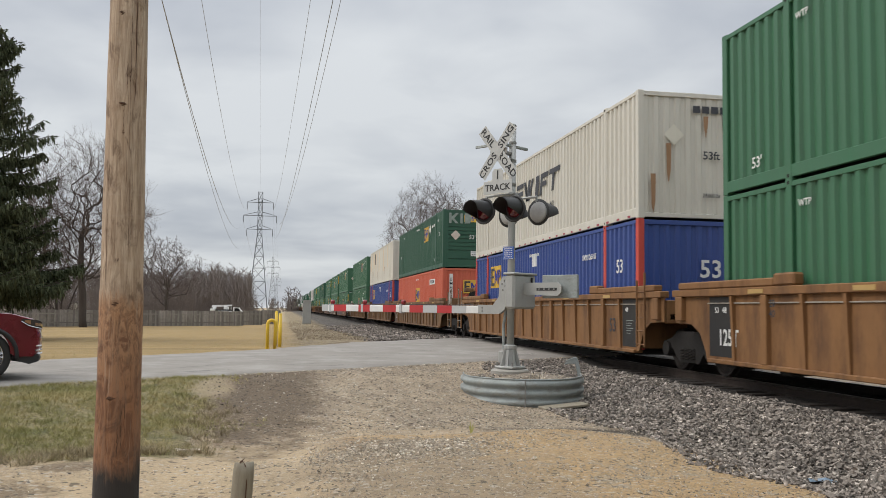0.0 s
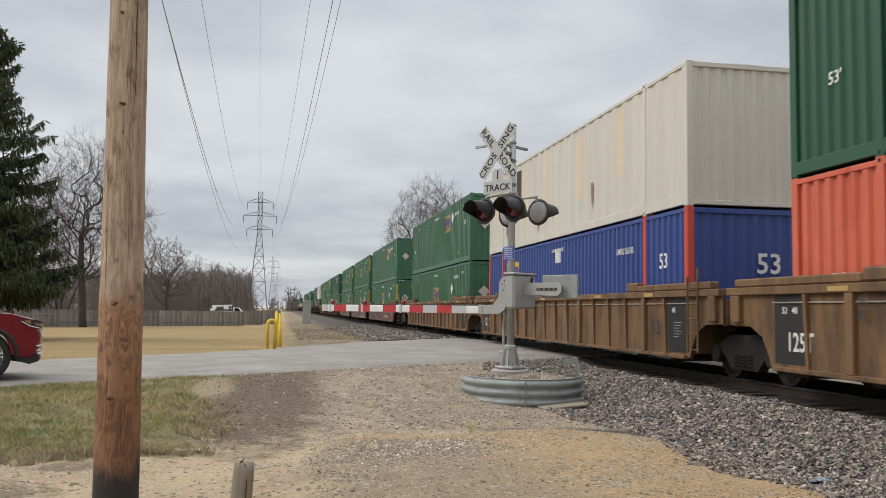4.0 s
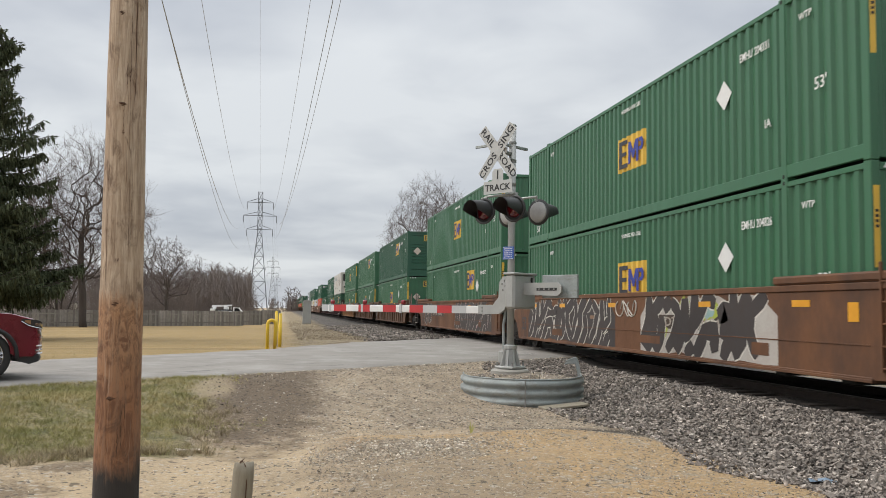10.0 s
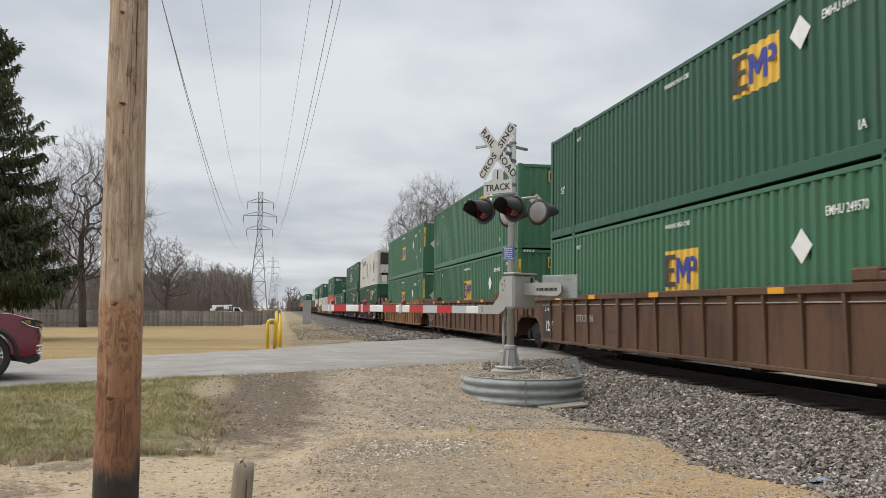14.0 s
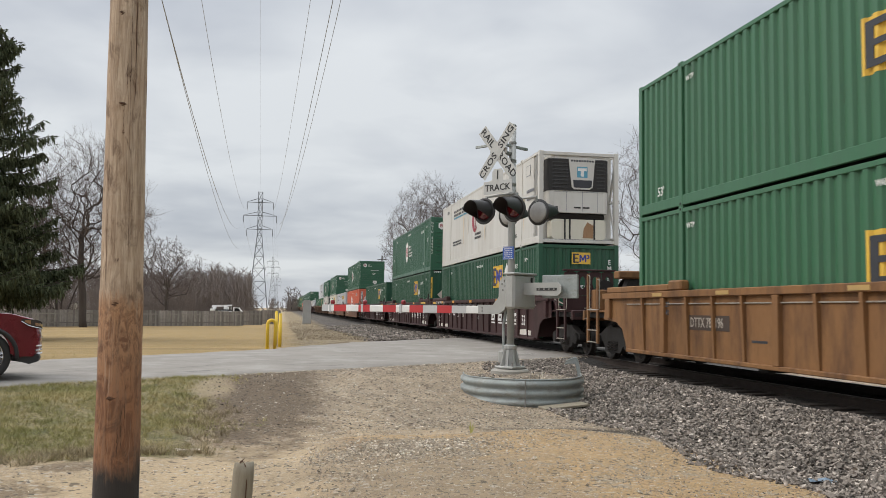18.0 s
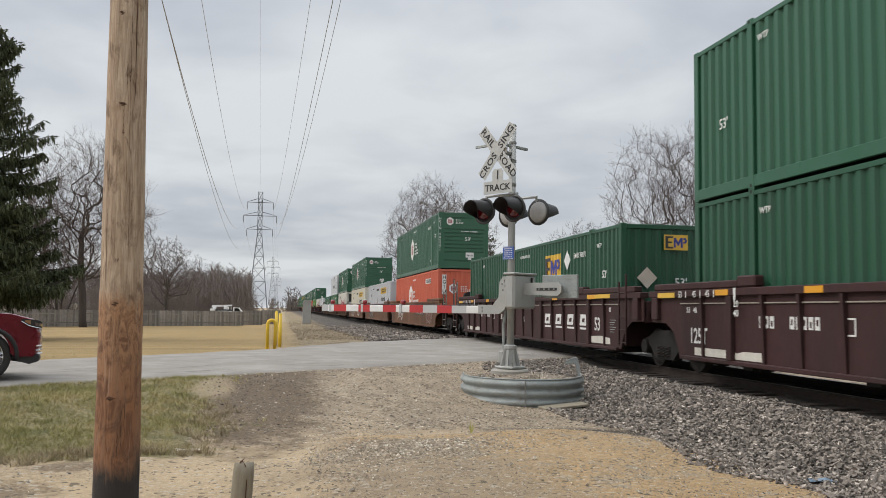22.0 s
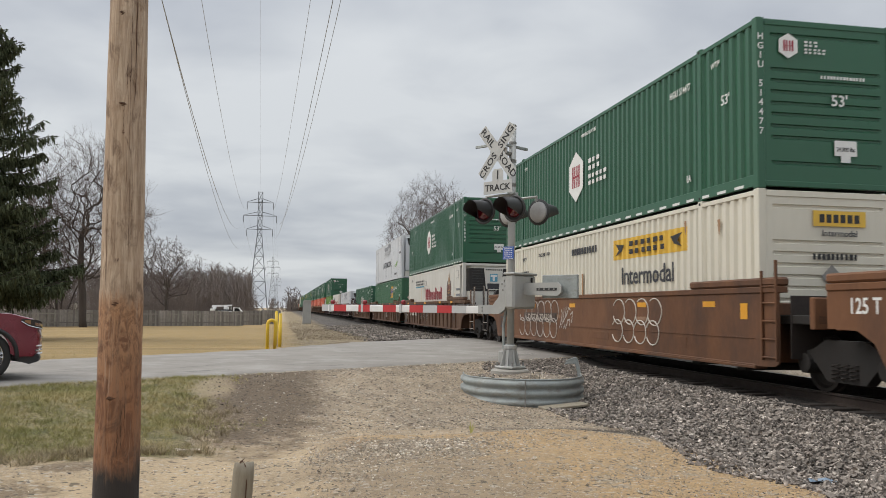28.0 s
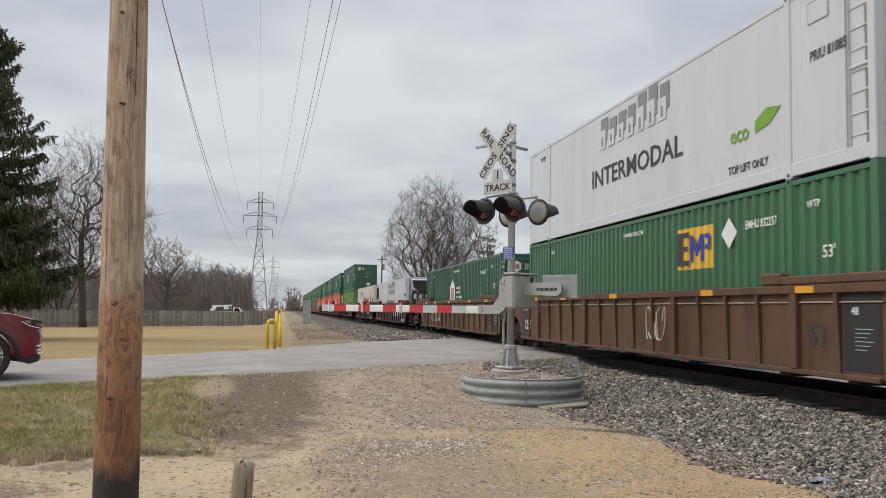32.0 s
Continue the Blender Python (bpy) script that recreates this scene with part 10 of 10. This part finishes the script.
def wire(name, x_off, z_end, sag, rad=0.018):
    """From behind the camera to the first tower, then on to the far ones."""
    ob = empty("power_line", "thin grey overhead power line wire", "wire")
    m = Mesher()
    pts = []
    for k in range(61):
        u = k / 60
        y = 330 - 375 * u
        pts.append((-0.95 - 0.0259 * y + x_off, y, z_end - 4 * sag * u * (1 - u)))
    m.path(pts, rad, 4)
    part("span", m, WIRE, ob)
    for y0, y1 in ((330, 752), (752, 1170)):
        part("span", Mesher().path([(-9.6 + x_off, y0 + (y1 - y0) * k / 24, z_end - 40 * (k / 24) * (1 - k / 24)) for k in range(25)], 0.022, 3), WIRE, ob)
    return ob


for off, zz, sag, rad in ((-4.85, 38.6, 12.2, 0.026), (4.85, 38.6, 8.6, 0.026), (-6.15, 33.5, 14.6, 0.036), (6.15, 33.5, 11.6, 0.026), (4.8, 28.3, 10.6, 0.026), (-4.6, 28.6, 15.4, 0.022)):
    wire("wire", off, zz, sag, rad)
wire("wire", -0.1, 45.2, 7.4, 0.014)

# ---- small pole along the line
up = empty("telegraph_pole", "distant dark wooden line pole", "utility pole", m=pose(22.6, 200, -0.8))
part("shaft", Mesher().tube((0, 0, 0), (0, 0, 14.6), 0.2, 0.13, 8), BARK, up)
part("transformer", Mesher().tube((0.4, 0, 11.2), (0.4, 0, 12.6), 0.3, n=10), STEELGREY, up)
part("cross_arm", Mesher().box(-1.1, 1.1, -0.06, 0.06, 13.6, 13.75), BARK, up)

# ---- white service truck beyond the fence
tk = empty("service_truck", "white service truck with a folded boom, beyond the fence", "truck", m=pose(-8.4, 140, -0.85, 0, 0, 0))
part("cab", Mesher().prism([(0.6, 0.5), (2.9, 0.5), (2.9, 1.25), (2.0, 1.35), (1.5, 1.95), (0.6, 2.0)], -0.95, 0.95, "y"), VANWHITE, tk, "white cab")
part("cab_window", Mesher().prism([(0.8, 1.4), (1.75, 1.4), (1.42, 1.85), (0.8, 1.88)], -0.97, -0.95, "y"), GLASSDARK, tk, "dark side window")
part("utility_body", Mesher().box(-2.95, 0.5, -1.05, 1.05, 0.55, 1.42, 0.04).box(-2.95, -2.2, -1.05, 1.05, 1.42, 1.75, 0.04), VANWHITE, tk, "white utility body with lockers")
# added dark block, coloured as the shaded gap between body and boom
part("load_bed", Mesher().box(-2.15, 0.45, -0.9, 0.9, 1.425, 1.62, 0.02), GRIME, tk, "dark block standing for the shaded gap below the boom")
part("boom", Mesher().prism([(-2.75, 1.95), (0.35, 2.2), (0.42, 2.42), (-2.7, 2.3)], -0.25, 0.25, "y"), VANWHITE, tk, "folded white boom")
part("boom_pedestal", Mesher().box(-2.6, -2.05, -0.35, 0.35, 1.755, 2.0, 0.04), VANWHITE, tk)
part("boom_rest", Mesher().box(0.15, 0.3, -0.3, 0.3, 1.43, 2.15, 0.02), STEELGREY, tk)
part("bucket", Mesher().box(-0.9, -0.1, -0.5, 0.45, 1.63, 2.1, 0.06), VANWHITE, tk, "white work bucket")
for x in (-1.9, 1.9):
    part("wheel", Mesher().spin([(-1.0, 0.1), (-1.0, 0.36), (-0.95, 0.4), (0.95, 0.4), (1.0, 0.36), (1.0, 0.1)], (x, 0, 0.4), 18, "y"), RUBBER, tk)
# low pale buildings far across the field
for x, y, w, h in ((-62, 290, 9, 2.6), (-49.5, 290, 4, 2.2), (-74, 285, 8, 2.8)):
    bd = empty("farm_building", "low pale farm shed across the field", "building", m=pose(x, y, -0.9))
    part("wall", Mesher().box(-w / 2, w / 2, -3, 3, 0, h, 0.05), CREAM, bd)
    part("roof", Mesher().prism([(-w / 2 - 0.3, h), (w / 2 + 0.3, h), (w / 2, h + 0.7), (-w / 2, h + 0.7)], -3.3, 3.3, "y"), STEELGREY, bd)
    part("door", Mesher().box(-1.0, 1.0, -3.05, -3.0, 0, 2.0), STEELGREY, bd)

# ---- litter and small marks
SPROUT = material("pale_yellow_green_leaf", (0.42, 0.40, 0.12), (0.34, 0.30, 0.10), 0.8, scale=6, bump=0.0)
sprout = Mesher()
for k, (lx_, h_) in enumerate(((0.03, 0.15), (-0.035, 0.11), (0.06, 0.09), (-0.01, 0.17))):
    sprout.path([(0, 0.01 * k, -0.02), (lx_ * 0.4, 0.01 * k, h_ * 0.5), (lx_, 0.012 * k, h_)], [0.006, 0.008, 0.001], 5)
tagged(part("weed_sprout", sprout, SPROUT), "small pale yellow-green weed sprouting from the gravel", "weed").matrix_basis = pose(2.5, 11.2, float(ground_height(2.5, 11.2)))
lit = Mesher().sheet([[(0.14 * i, 0.07 * j, 0.012 * math.sin(i * 2 + j)) for i in range(3)] for j in range(3)])
tagged(part("paper_scrap", lit, DIRTYPLACARD), "crumpled pale scrap of paper on the dirt", "litter").matrix_basis = pose(-1.15, 10.2, float(ground_height(-1.15, 10.2)) + 0.015, 0, 0, 15)
lit = Mesher().sheet([[(0.09 * i, 0.08 * j, 0.02 * math.sin(i * 1.7 + j * 2.2)) for i in range(5)] for j in range(3)])
RAG = material("blue_grey_plastic", (0.20, 0.27, 0.36), (0.12, 0.16, 0.2), 0.5, scale=8, bump=0.2)
tagged(part("plastic_scrap", lit, RAG), "blue-grey scrap of plastic among the ballast", "litter").matrix_basis = pose(5.0, 7.5, float(ground_height(5.0, 7.5)) + 0.04, 4, 3, -20)


# ---- what moves: the train rolls towards the camera, its wheels turn
def motions():
    def run(t):
        return TRAIN_V * t + 0.5 * TRAIN_A * t * t
    for thing, y, z in MOVING:
        walk(thing, [(t, pose(TRACK_X, y - run(t), z)) for t in (0.0, 8.0, 16.0, 24.0, 32.0)])
    for q, wheels in SPINNERS.items():
        lead = wheels[0]
        walk(lead, [(k / 30, pose(0, q * 0.89, WHEEL_R, math.degrees(run(k / 30) / WHEEL_R) % 360.0)) for k in range(961)])
        for o in wheels[1:]:
            o.rotation_mode = "QUATERNION"
            o.animation_data_create()
            o.animation_data.action = lead.animation_data.action
            o.animation_data.action_slot = lead.animation_data.action_slot


motions()
